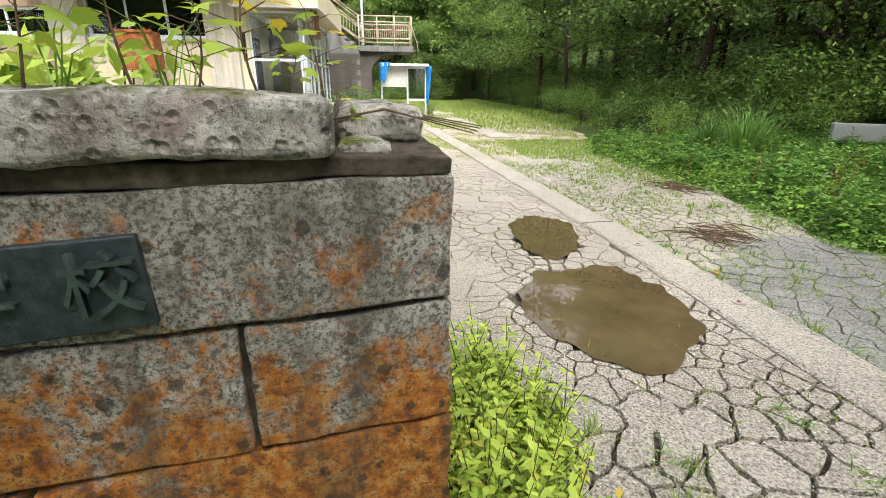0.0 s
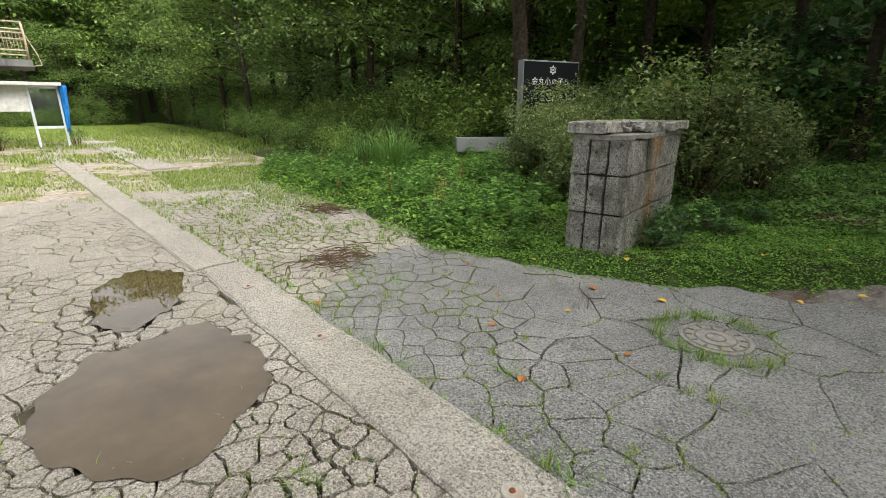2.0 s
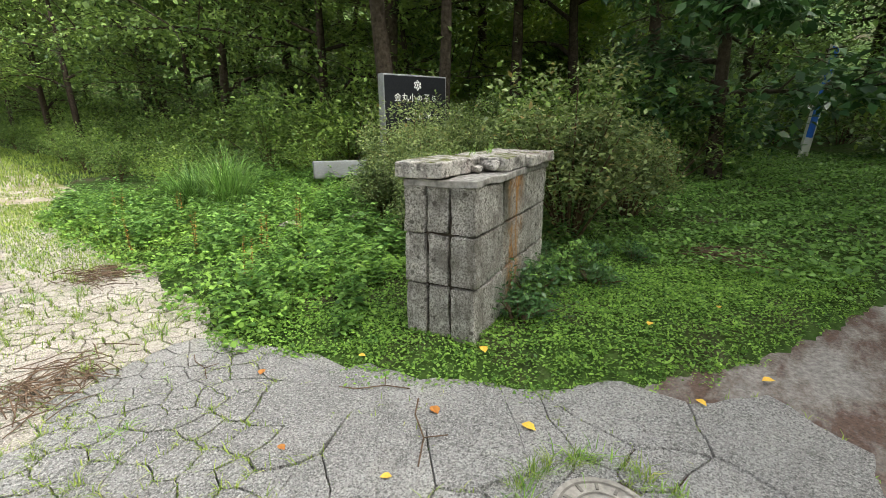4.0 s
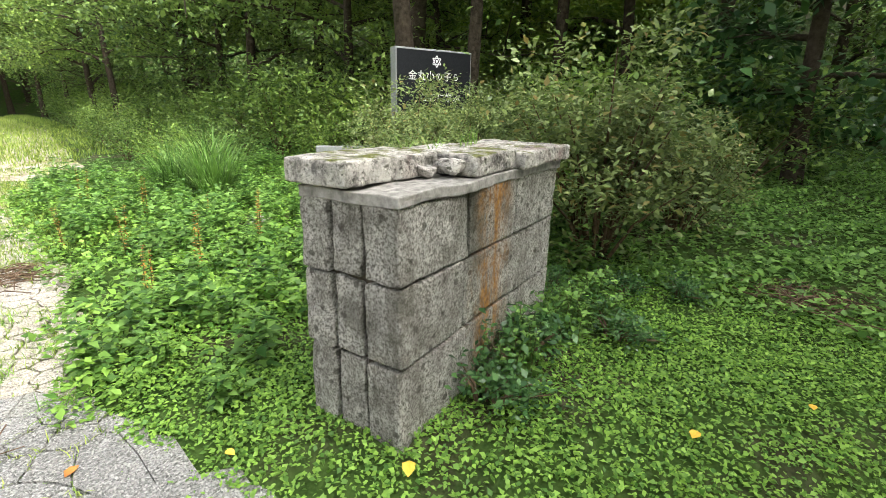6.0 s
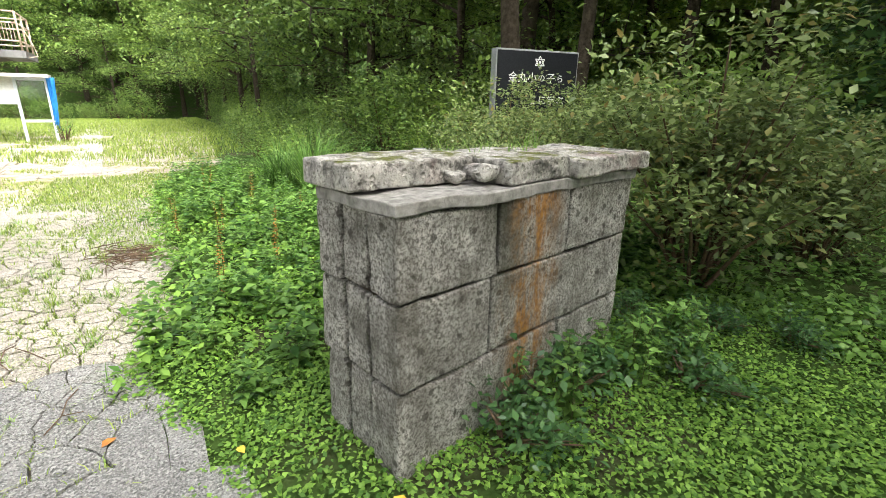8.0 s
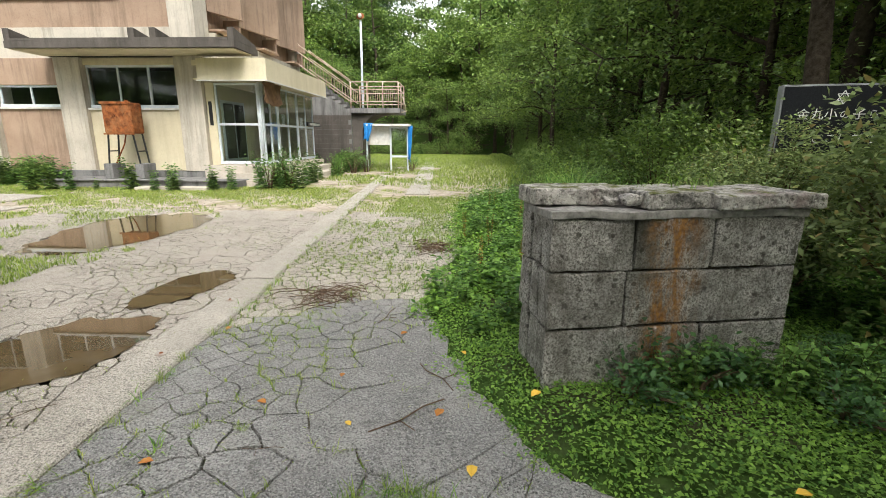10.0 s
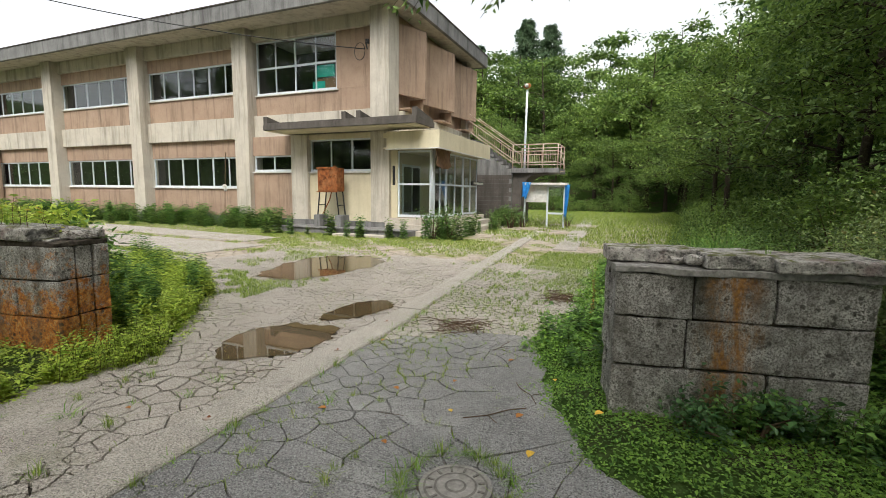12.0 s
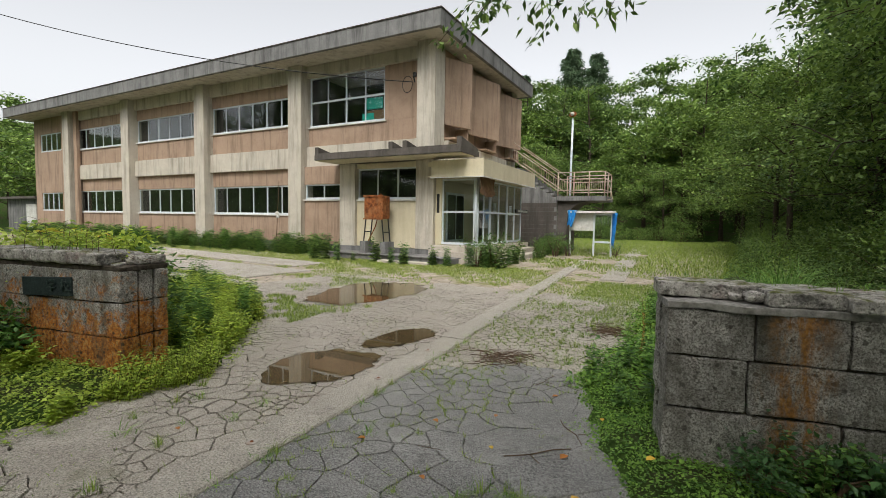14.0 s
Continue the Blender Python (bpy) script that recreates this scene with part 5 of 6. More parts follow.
# woods: edge trees, trees behind, ridge
edge_trees = [
    tree(1, 9.5, 4.2, 15000, 0.14, MAT_LEAF_FOREST, "broad-leaved tree with layered drooping branches", 0.20),
    tree(2, 8.5, 4.6, 15000, 0.14, MAT_LEAF_FOREST, "spreading broad-leaved tree with low dark limbs", 0.16, 0.42),
    tree(3, 11.0, 4.0, 15000, 0.14, MAT_LEAF_BROAD, "tall broad-leaved tree at the edge of the wood", 0.25, 0.5),
]
inner_trees = [
    tree(4, 13.0, 4.6, 7000, 0.27, MAT_LEAF_FOREST, "tall dark tree inside the wood", 0.28, 0.45, 12, 0.2),
    tree(5, 12.0, 5.0, 7000, 0.27, MAT_LEAF_BROAD, "tall green tree inside the wood", 0.25, 0.45, 12, 0.2),
]
ridge_trees = [
    tree(6, 12.0, 5.2, 3600, 0.45, MAT_LEAF_BROAD, "round-headed tree on the wooded ridge", 0.2, 0.4, 11, 0.2),
    tree(7, 13.0, 5.0, 3600, 0.45, MAT_LEAF_FOREST, "dark tree on the wooded ridge", 0.2, 0.4, 11, 0.2),
]
rng = np.random.default_rng(5)
edge = [((9.7 if y < 20 else 8.3) + 0.8 * math.sin(i * 1.9), y) for i, y in enumerate((14.5, 18.0, 21.5, 25.5, 29.5, 34.0, 38.5))]
edge += [(10.6, 10.8), (12.4, 9.2), (14.5, 5.2), (16.5, 1.6), (13.2, 12.5), (18.5, -2.5), (2.0, 43), (-3.5, 45), (-9, 44)]
scatter(edge_trees, edge, rng, 0.78, 1.05, 0.1)
inner = [(12.4 + 1.5 * math.sin(i * 2.3), y) for i, y in enumerate((15, 19, 23, 27.5, 32, 36.5, 41))]
inner += [(15 + 1.5 * math.sin(i * 1.3), y) for i, y in enumerate((8.5, 13, 18, 23, 29, 35))]
inner += [(20 + 1.5 * math.sin(i * 1.7), y) for i, y in enumerate((-6, -1, 4, 9, 15, 22, 30))]
inner += [(26, -4), (26, 2), (26, 9), (24, 17), (13, -9.5), (19, -10), (27, -12), (6.5, 44), (9.5, 39), (3.5, 46.5), (8, 48), (12, 45), (5, 47), (0, 49), (-6, 51), (-13, 50), (-20, 51), (3, 52), (-10, 55), (-17, 56), (-26, 50)]
scatter(inner_trees, inner, rng, 0.85, 1.15, 0.1)
ridge = []
for row, (d, step) in enumerate(((54, 4.0), (61, 4.6), (70, 6.0))):
    for i, x in enumerate(np.arange(-74, 34, step)):
        ridge.append((x + rng.uniform(-2, 2), d + rng.uniform(-2.5, 2.5)))
ridge += [(-56, y) for y in (8, 16, 24, 32, 41)] + [(-64, y) for y in (2, 12, 21, 31, 42)] + [(-73, y) for y in (6, 14, 22, 30, 38, 46, 54)] + [(-84, y) for y in (10, 20, 30, 40, 50, 60)] + [(30, y) for y in (14, 24, 34, 44)]
# unseen row across the road, added to darken window reflections and pillar fronts
behind = [(x + 1.5 * math.sin(x), -17 - 2 * math.cos(x * 2)) for x in np.arange(-44, 22, 5.0)] 
scatter(ridge_trees, ridge, rng, 0.75, 1.1, 0.2)
# ridge trees reused behind the camera, enlarged to block more sky
for i, (x, y) in enumerate(behind):
    place(ridge_trees[i % 2], x, y, None, 53 * i, 1.5 + 0.2 * math.sin(i))
cedars = [cedar(8, 17, "tall dark cedar rising above the ridge")]
settle(cedars[0], -12.1, 68, None, 0, 1.06)
for x, y, s in ((-9.0, 70, 0.93), (-19.8, 69, 0.84)):
    place(cedars[0], x, y, None, 60 * x, s)

over = settle(tree(34, 11.0, 6.4, 17000, 0.19, MAT_LEAF_FOREST, "large spreading roadside tree over the gate", 0.42, 0.35, 15, 0.28, 0.3, 0.17), 7.9, -2.6, None, 0, 0.6)

# trunks that stand behind the memorial stone
slim = [tree(31, 9.0, 3.2, 3800, 0.2, MAT_LEAF_FOREST, "slim dark trunk behind the memorial stone", 0.42, 0.4, 11, 0.15, 0.25),
        tree(32, 9.5, 3.4, 3800, 0.2, MAT_LEAF_FOREST, "leaning dark tree behind the memorial stone", 0.45, 0.4, 11, 0.17, 0.9)]
scatter(slim, [(10.1, 6.35), (9.25, 6.9), (12.6, 6.0), (10.6, 8.4), (13.6, 3.0)], rng, 0.95, 1.15, 0.1)

# understorey along the wood's edge
bushes = [
    shrub(41, 1.5, 1.9, 2100, 0.125, MAT_LEAF_BROAD, "bush", "dense green bush of broad leaves at the wood's edge", "bush", "bushes at the wood's edge", 14),
    shrub(42, 1.3, 1.4, 1900, 0.11, MAT_LEAF_FOREST, "bush", "dark green bush at the wood's edge", "bush", "bushes at the wood's edge", 12),
    shrub(43, 1.6, 2.4, 2100, 0.13, MAT_LEAF_FOREST, "bush", "tall tangled bush at the wood's edge", "bush", "bushes at the wood's edge", 14),
]
bright = [shrub(44, 1.4, 1.9, 2300, 0.14, MAT_LEAF_BRIGHT, "bush", "light green bush in a clearing, sunlight put into its leaf colour", "bush", "bushes at the wood's edge", 12)]
spots, low_row = [], []
for y in np.concatenate([np.arange(7.6, 20, 1.45), np.arange(20, 42, 2.3)]):
    low_row.append((8.0 + 0.6 * math.sin(y * 1.3) + 0.012 * y, y))
    spots.append((9.3 + 0.6 * math.sin(y * 2.1), y + 0.6))
spots += [(x, 41 + 1.2 * math.sin(x)) for x in np.arange(-14, 5, 1.6)]
spots += [(12.5 + 0.8 * math.sin(y * 3), y) for y in np.arange(-4.5, 8, 1.7) if abs(y - 0.1) > 1.7] + [(16.5 + math.sin(y), y) for y in np.arange(-6, 9, 2.2) if abs(y - 0.2) > 1.5]
spots += [(18.8, -2.2), (19.2, -0.6), (18.9, 0.9), (19.3, 2.3), (20.5, 0.2)] + [(8.2, 8.4), (9.3, 8.6), (10.4, 9.6), (11.2, 4.6), (10.6, 3.6)]
scatter(bushes, spots, rng, 0.7, 1.15, 0.15)
for i, (x, y) in enumerate(low_row):
    place(bushes[(i * 2) % 3], x, y, None, 83 * i, 0.42 + 0.4 * abs(math.sin(i * 1.7)))
for x, y, k in ((11.2, 1.9, 0.8), (11.4, 2.9, 0.9)):
    place(bushes[2], x, y, None, 90 * x, k)
for i, (x, y, k) in enumerate(((5.9, 9.4, 0.42), (6.5, 10.6, 0.5), (5.7, 11.6, 0.42), (6.3, 12.8, 0.5), (6.9, 9.0, 0.5), (5.9, 14.4, 0.45), (6.6, 16.0, 0.55), (7.0, 11.6, 0.6), (6.4, 18.2, 0.5), (6.9, 20.5, 0.55), (6.8, 23.5, 0.5), (6.9, 27.0, 0.55))):
    place(bushes[i % 3], x, y, None, 61 * i, k)
scatter(bright, [(14.5, 8.6), (15.8, 9.6), (16.8, 8.0), (13.6, 10.2), (18.5, 9.5), (17.8, 6.8), (20.0, 7.8), (19, 11.5), (16, 12)], rng, 0.9, 1.5, 0.1)
vine_tree = settle(tree(33, 9.0, 1.7, 9000, 0.2, MAT_LEAF_GLOSSY, "vine-covered tree with large dark leaves down its trunk", 0.04, 0.5, 18, 0.12, 0.2, 0.32), 11.6, 1.35)

# azaleas round the pillar and the stone
azalea = shrub(51, 0.8, 1.75, 10000, 0.06, MAT_LEAF_AZALEA, "azalea_bush", "loose olive-green azalea bush behind the stone pillar", "bush", "azalea bushes", 26)
settle(azalea, 6.8, 2.0, None, 20, 1.0)
for x, y, turn, s in ((8.0, 1.75, 130, 0.66), (6.1, 4.1, 220, 0.55), (7.05, 4.5, 70, 0.80), (5.7, 3.0, 300, 0.55), (8.9, 4.6, 10, 0.74), (8.3, 4.75, 170, 0.70), (7.65, 4.65, 250, 0.70), (6.4, 3.9, 100, 0.6), (6.3, 2.9, 40, 0.62)):
    place(azalea, x, y, None, turn, s)

# weeds: tall ones by the wall, leafy ones round the pillars
tall = [weed(61, 0.9, 16, 0.16, MAT_LEAF_WEED, "tall green weed at the foot of the wall", 6, 0.3),
        weed(62, 0.7, 14, 0.14, MAT_LEAF_FOREST, "dark leafy weed at the foot of the wall", 6, 0.4)]


def joined(name, makers, spots, rng, smin, smax, label):
    """Growth that nobody could count: copies of the makers' leaves joined into one sheet; the makers are used up."""
    vs, fs, n = [], [], 0
    source = []
    for ob in makers:
        me = [c for c in ob.children if c.name.startswith("leaves")][0].data
        co = np.zeros(len(me.vertices) * 3, dtype=np.float32)
        me.vertices.foreach_get("co", co)
        source.append((co.reshape(-1, 3), me.materials[0]))
    for i, (x, y) in enumerate(spots):
        co = source[i % len(makers)][0]
        a, s = rng.uniform(0, 2 * math.pi), rng.uniform(smin, smax)
        c, d = math.cos(a) * s, math.sin(a) * s
        vs.append(np.stack([co[:, 0] * c - co[:, 1] * d + x, co[:, 0] * d + co[:, 1] * c + y, co[:, 2] * s + float(land(x, y))], axis=1))
        fs.append(np.arange(len(co)).reshape(-1, 4) + n)
        n += len(co)
    ob = tagged(fast_mesh(name, np.concatenate(vs), np.concatenate(fs), source[0][1]), label, "weeds", kind="stuff")
    for m in makers:
        for o in (*m.children, m):
            bpy.data.objects.remove(o)
    return ob


wall_spots = [(rng.uniform(-36, -8.7), 13.0 - 0.55 * abs(rng.normal())) for _ in range(430)] + [(rng.uniform(-8.6, -2.6), 11.5 - 0.3 * abs(rng.normal())) for _ in range(12)] + [(-1.25 + 0.15 * rng.normal(), rng.uniform(12.4, 19.2)) for _ in range(9)] + [(-1.7 + rng.normal() * 0.45, 19.6 + rng.normal() * 0.5) for _ in range(26)] + [(-1.4 + 0.25 * rng.normal(), 12.0 + 0.25 * rng.normal()) for _ in range(8)]
joined("wall_weeds", tall[:1], wall_spots[::2], rng, 0.45, 1.25, "band of tall green weeds along the school wall")
joined("wall_weeds", tall[1:], wall_spots[1::2], rng, 0.5, 1.4, "band of dark leafy weeds along the school wall")
few = [shrub(76, 0.5, 1.0, 300, 0.075, MAT_LEAF_WEED, "weed_clump", "loose clump of tall green weeds beside the porch", "weed", "weed clumps by the porch", 12)]
scatter(few, [(-1.75, 11.95), (-1.3, 12.2), (-0.9, 18.4), (-0.5, 19.0), (-1.0, 19.4), (1.4, 19.6), (-1.2, 17.2)], rng, 0.6, 1.15)
leafy = [weed(63, 0.42, 9, 0.085, MAT_LEAF_WEED, "leafy green weed in the grass", 5, 0.55),
         weed(64, 0.36, 9, 0.075, MAT_LEAF_WEED, "low nettle-like weed in the grass", 6, 0.6),
         weed(65, 0.36, 9, 0.055, MAT_LEAF_LIME, "yellow-green weed by the gate pillar", 8, 0.55)]
spots = []
while len(spots) < 235:
    x, y = rng.uniform(3.2, 7.4), rng.uniform(1.9, 9.5)
    d = x - float(right_edge(y))
    if d > 0.25 and not (4.0 < x < 5.9 and 1.2 < y < 2.6) and rng.uniform() < 1.0 - 0.10 * max(0, y - 5):
        spots.append((x, y))
for i in range(26):
    spots.append((4.75 + 1.3 * rng.uniform(), 1.38 + 0.25 * rng.uniform() + 0.1 * i / 26))
scatter(leafy[:2], spots[:60] + spots[-26:], rng, 0.6, 1.15)
extra = [weed(164, 0.42, 9, 0.085, MAT_LEAF_WEED, "leafy weed", 5, 0.55)]
joined("leafy_weeds", extra, spots[60:-26] + [(x + 0.25, y + 0.2) for x, y in spots[60:-26]], rng, 0.55, 1.1, "thicket of leafy green weeds in front of the wood")
thick = [weed(166, 0.55, 12, 0.085, MAT_LEAF_LIME, "weed", 7, 0.42)]
spots = []
while len(spots) < 330:
    x, y = rng.uniform(-4.2, 0.25), rng.uniform(0.9, 4.4)
    if x < float(left_edge(y)) - 0.14 and y - 0.6 + 0.18 * x > 0.52:
        spots.append((x, y))
joined("lime_thicket", thick, spots, rng, 0.3, 0.9, "thicket of yellow-green weeds beyond the lichen-covered pillar")
green = [weed(167, 0.62, 14, 0.10, MAT_LEAF_WEED, "weed", 6, 0.30)]
joined("green_thicket", green, [(x, y) for x, y in spots[::4] if y > 1.2], rng, 0.45, 1.0, "tall green weeds beyond the lichen-covered pillar")
low = [weed(168, 0.34, 9, 0.07, MAT_LEAF_LIME, "weed", 7, 0.5)]
joined("front_growth", low, [(x, y) for x, y in [(rng.uniform(-2.6, 0.3), rng.uniform(-1.3, 0.5)) for _ in range(190)] if y < 0.42 + 0.18 * x and math.hypot(x + 0.1, y + 0.32) > 0.45 and not (-0.75 < x < 0.1 and y > -0.1)], rng, 0.45, 0.95, "low yellow-green weeds in front of the lichen-covered pillar")
lime = weed(66, 0.42, 10, 0.06, MAT_LEAF_LIME, "yellow-green weed by the gate pillar", 8, 0.5)
spots = []
while len(spots) < 120:
    x, y = rng.uniform(-2.6, 0.25), rng.uniform(0.3, 4.3)
    v = (y - 0.6 + 0.18 * x) 
    if x < float(left_edge(y)) - 0.12 and v > 0.55 or (x < float(left_edge(y)) - 0.05 and 0.02 < x < 0.3 and y > 0.3):
        spots.append((x, y))
spots += [(0.08 + 0.30 * rng.uniform(), 0.42 + 0.75 * rng.uniform()) for _ in range(38)]
scatter([lime, leafy[2]], spots, rng, 0.5, 1.0)
front = weed(67, 0.24, 7, 0.05, MAT_LEAF_LIME, "low yellow-green weed in front of the pillar", 6, 0.5)
spots = [(rng.uniform(-1.9, 0.2), rng.uniform(-0.3, 0.42)) for _ in range(60)]
spots = [(x, y) for x, y in spots if y < 0.5 + 0.18 * x and (x < -0.75 or y > 0.12)]
scatter([front], spots, rng, 0.5, 1.0)
vine = shrub(71, 0.55, 0.85, 900, 0.11, MAT_LEAF_WEED, "creeper", "green creeper with broad leaves against the lichen-covered pillar", "creeper", "", 14)
settle(vine, -1.75, 0.02, None, 0, 1.0)
place(vine, -1.28, 0.16, None, 130, 0.68)
lush = shrub(74, 0.55, 0.9, 1500, 0.085, MAT_LEAF_LIME, "creeper", "yellow-green creeper rising behind the lichen-covered pillar", "creeper", "", 16)
settle(lush, -1.3, 1.15, 0.5, 0, 0.9)
for k in range(5):
    place(lush, -1.4 - 0.32 * k, 1.05 + 0.12 * (k % 2), 0.5, 50 * k, 1.0)
place(vine, -1.35, 1.3, 0.45, 60, 0.9)
place(vine, -2.0, 1.25, 0.45, 160, 0.9)
for k in range(5):
    place(vine, -1.0 - 0.35 * k, 1.2 + 0.1 * (k % 2), 0.25, 70 * k, 0.75)
ivy = shrub(72, 0.5, 0.32, 620, 0.06, MAT_LEAF_GLOSSY, "ground_ivy", "glossy dark green leaves at the foot of the grey pillar", "creeper", "dark creepers by the pillar", 12)
scatter([ivy], [(4.95, 1.5), (5.4, 1.55), (5.85, 1.6), (6.2, 1.55), (6.0, 1.9), (5.6, 1.3), (6.5, 1.25), (4.62, 1.42)], rng, 0.5, 0.8)
pampas = tuft(73, 260, 1.0, 0.09, 0.014, MAT_LEAF_WEED, "tall arching tuft of long-bladed grass", 0.9, "pampas_tuft", "long grass")
settle(pampas, 5.55, 6.75)
place(pampas, 5.2, 7.15, None, 80, 0.8)

dock = weed(75, 0.75, 22, 0.028, MAT_DEAD_LEAF, "dried brown dock stalk standing in the weeds", 2, 0.7, "dock_stalk", "dried stalks")
scatter([dock], [(4.35, 3.9), (4.05, 4.6), (3.75, 5.4), (4.9, 5.2), (4.6, 6.2), (5.0, 4.3), (4.2, 7.0), (3.9, 3.4)], rng, 0.7, 1.1)

# thin grass in the cracks and along the curb
small = [tuft(81, 34, 0.13, 0.022, 0.005, MAT_GRASS, "small tuft of grass in a crack", 0.8), tuft(82, 22, 0.09, 0.03, 0.006, MAT_LEAF_COVER, "low green tuft in a crack", 1.0)]
spots = [(2.035 - 0.034 * y + rng.normal() * 0.02, y) for y in np.concatenate([np.arange(-1.2, 3.4, 0.17) + rng.uniform(-0.05, 0.05, 28)])]
spots += [(1.86 - 0.077 * (y - 3.5) + rng.normal() * 0.03, y) for y in np.arange(3.5, 11, 0.24)]
spots += [(rng.uniform(2.3, 3.4), rng.uniform(0.2, 5.5)) for _ in range(24)] + [(rng.uniform(0.5, 1.6), rng.uniform(-0.5, 1.3)) for _ in range(14)]
spots += [(rng.uniform(2.2, 3.3), rng.uniform(4.0, 8.0)) for _ in range(46)]
spots += [(3.515 + 0.29 * math.cos(a) + rng.normal() * 0.02, 0.47 + 0.29 * math.sin(a) + rng.normal() * 0.02) for a in np.arange(-0.9, 4.6, 0.17)]
scatter(small, spots, rng, 0.5, 1.15, 0.0, -0.01)


def cover(name, n, x0, x1, y0, y1, ok, size, material, label, lift=0.03):
    """Low leaves over an area, as one sheet of growth."""
    g = np.random.default_rng(len(name) + n)
    x, y = g.uniform(x0, x1, n), g.uniform(y0, y1, n)
    m = ok(x, y) & (wobble(x, y, 2.2) + g.uniform(-1.1, 1.0, n) > -0.55)
    x, y = x[m], y[m]
    z = land(x, y) + g.uniform(0.0, lift, len(x)) * (1.0 + 0.8 * wobble(x, y, 3.1))
    D = unit(g.normal(size=(len(x), 3)) * np.array([1, 1, 0.35]) + np.array([0, 0, 0.25]))
    L = size * g.uniform(0.6, 1.35, len(x))
    v, f = leaves(np.stack([x, y, z], axis=1), D, unit(np.array([0, 0, 1.0]) + g.normal(size=(len(x), 3)) * 0.3), L, L * g.uniform(0.5, 0.8, len(x)))
    return tagged(fast_mesh(name, v, f, material), label, "ground cover", kind="stuff")


def lawn(name, n, x0, x1, y0, y1, ok, length, width, material, label):
    g = np.random.default_rng(len(name) + n)
    x, y = g.uniform(x0, x1, n), g.uniform(y0, y1, n)
    m = ok(x, y) & (((x + 1.45) / 1.0) ** 2 + ((y - 5.95) / 1.8) ** 2 > 1) & ~on_slab(x, y)
    x, y = x[m], y[m]
    v, f = blades(g, x, y, np.maximum(land(x, y), -0.015), length, width, 0.7)
    return tagged(fast_mesh(name, v, f, material), label, "grass", kind="stuff")


def right_of(x, y, d=0.0):
    return x > right_edge(y) + d + 0.12 * wobble(x, y, 2.0)


def left_of(x, y, d=0.0):
    return x < left_edge(y) - d + 0.12 * wobble(x, y, 2.0)


cover("ground_cover", 125000, 3.2, 7.2, -0.5, 3.2, lambda x, y: right_of(x, y, -0.05), 0.023, MAT_LEAF_COVER, "bright green low leaves round the grey pillar")
cover("ground_cover", 100000, 2.9, 12.5, 2.6, 9.5, lambda x, y: right_of(x, y, 0.05), 0.05, MAT_LEAF_COVER, "low green weeds in front of the wood", 0.10)
cover("ground_cover", 80000, 6.5, 16.0, -2.5, 4.0, lambda x, y: right_of(x, y, 0.1), 0.055, MAT_LEAF_WEED, "low green weeds beside the wood", 0.08)
cover("ground_cover", 60000, -3.2, 0.5, -1.2, 4.2, lambda x, y: left_of(x, y, -0.05), 0.030, MAT_LEAF_LIME, "yellow-green low growth round the lichen-covered pillar", 0.05)


def lawn_patch(x, y):
    return (wobble(x, y, 0.55) + 0.5 * wobble(x, y, 1.7) > -0.06) & (x < right_edge(y)) & (x > left_edge(y))


lawn("grass", 75000, -22, 5, 7.2, 13, lambda x, y: ((lawn_patch(x, y) | (y > 9.6)) & (x < -1.5)) | (lawn_patch(x, y) & (x > -1.5)), 0.055, 0.010, MAT_GRASS, "thin yellow-green grass over the yard")
lawn("grass", 60000, -6, 7, 13, 41, lambda x, y: (lawn_patch(x, y) | (y > 22) | (x > 2.6)) & ((x > -1.2) | (y > 23)), 0.13, 0.018, MAT_GRASS, "yellow-green grass at the far end of the yard")
lawn("grass", 42000, -16, -0.6, 3.6, 7.4, lambda x, y: lawn_patch(x, y) | (x < left_edge(y) + 0.3), 0.07, 0.010, MAT_GRASS, "grass between the concrete slabs")
lawn("grass", 22000, 1.8, 4.8, 5.2, 10.5, lambda x, y: (x > 2.2) & ((x > 3.0) | (y > 7.4) | (wobble(x, y, 2.0) > 0.3)), 0.06, 0.008, MAT_GRASS, "fresh grass beside the paving")


lawn("grass", 16000, -5.0, -0.4, 3.1, 4.7, lambda x, y: (x < -0.55 - 0.5 * wobble(x, y, 0.9)) & (wobble(x, y, 1.9) > -0.25), 0.075, 0.009, MAT_GRASS, "grass between the weeds and the shallow puddle")
lawn("grass", 26000, -9.0, 0.6, 8.2, 12.2, lambda x, y: wobble(x, y, 1.6) + 0.35 * (y - 9.6) > 0.0, 0.075, 0.010, MAT_GRASS, "tufted grass in front of the terrace")


# plants on the pillar tops
def lobed_leaf(size):
    """A palm-shaped leaf of five points, slightly cupped."""
    pts = [(0, 0)]
    for k, (a, r) in enumerate(((-115, 0.55), (-85, 0.38), (-55, 0.85), (-27, 0.5), (0, 1.05), (27, 0.5), (55, 0.85), (85, 0.38), (115, 0.55))):
        pts.append((r * math.sin(radians(a)), 0.28 + r * math.cos(radians(a)) * 0.85))
    return [(x * size, y * size, -0.18 * size * (x * x + (y - 0.3) ** 2)) for x, y in pts]


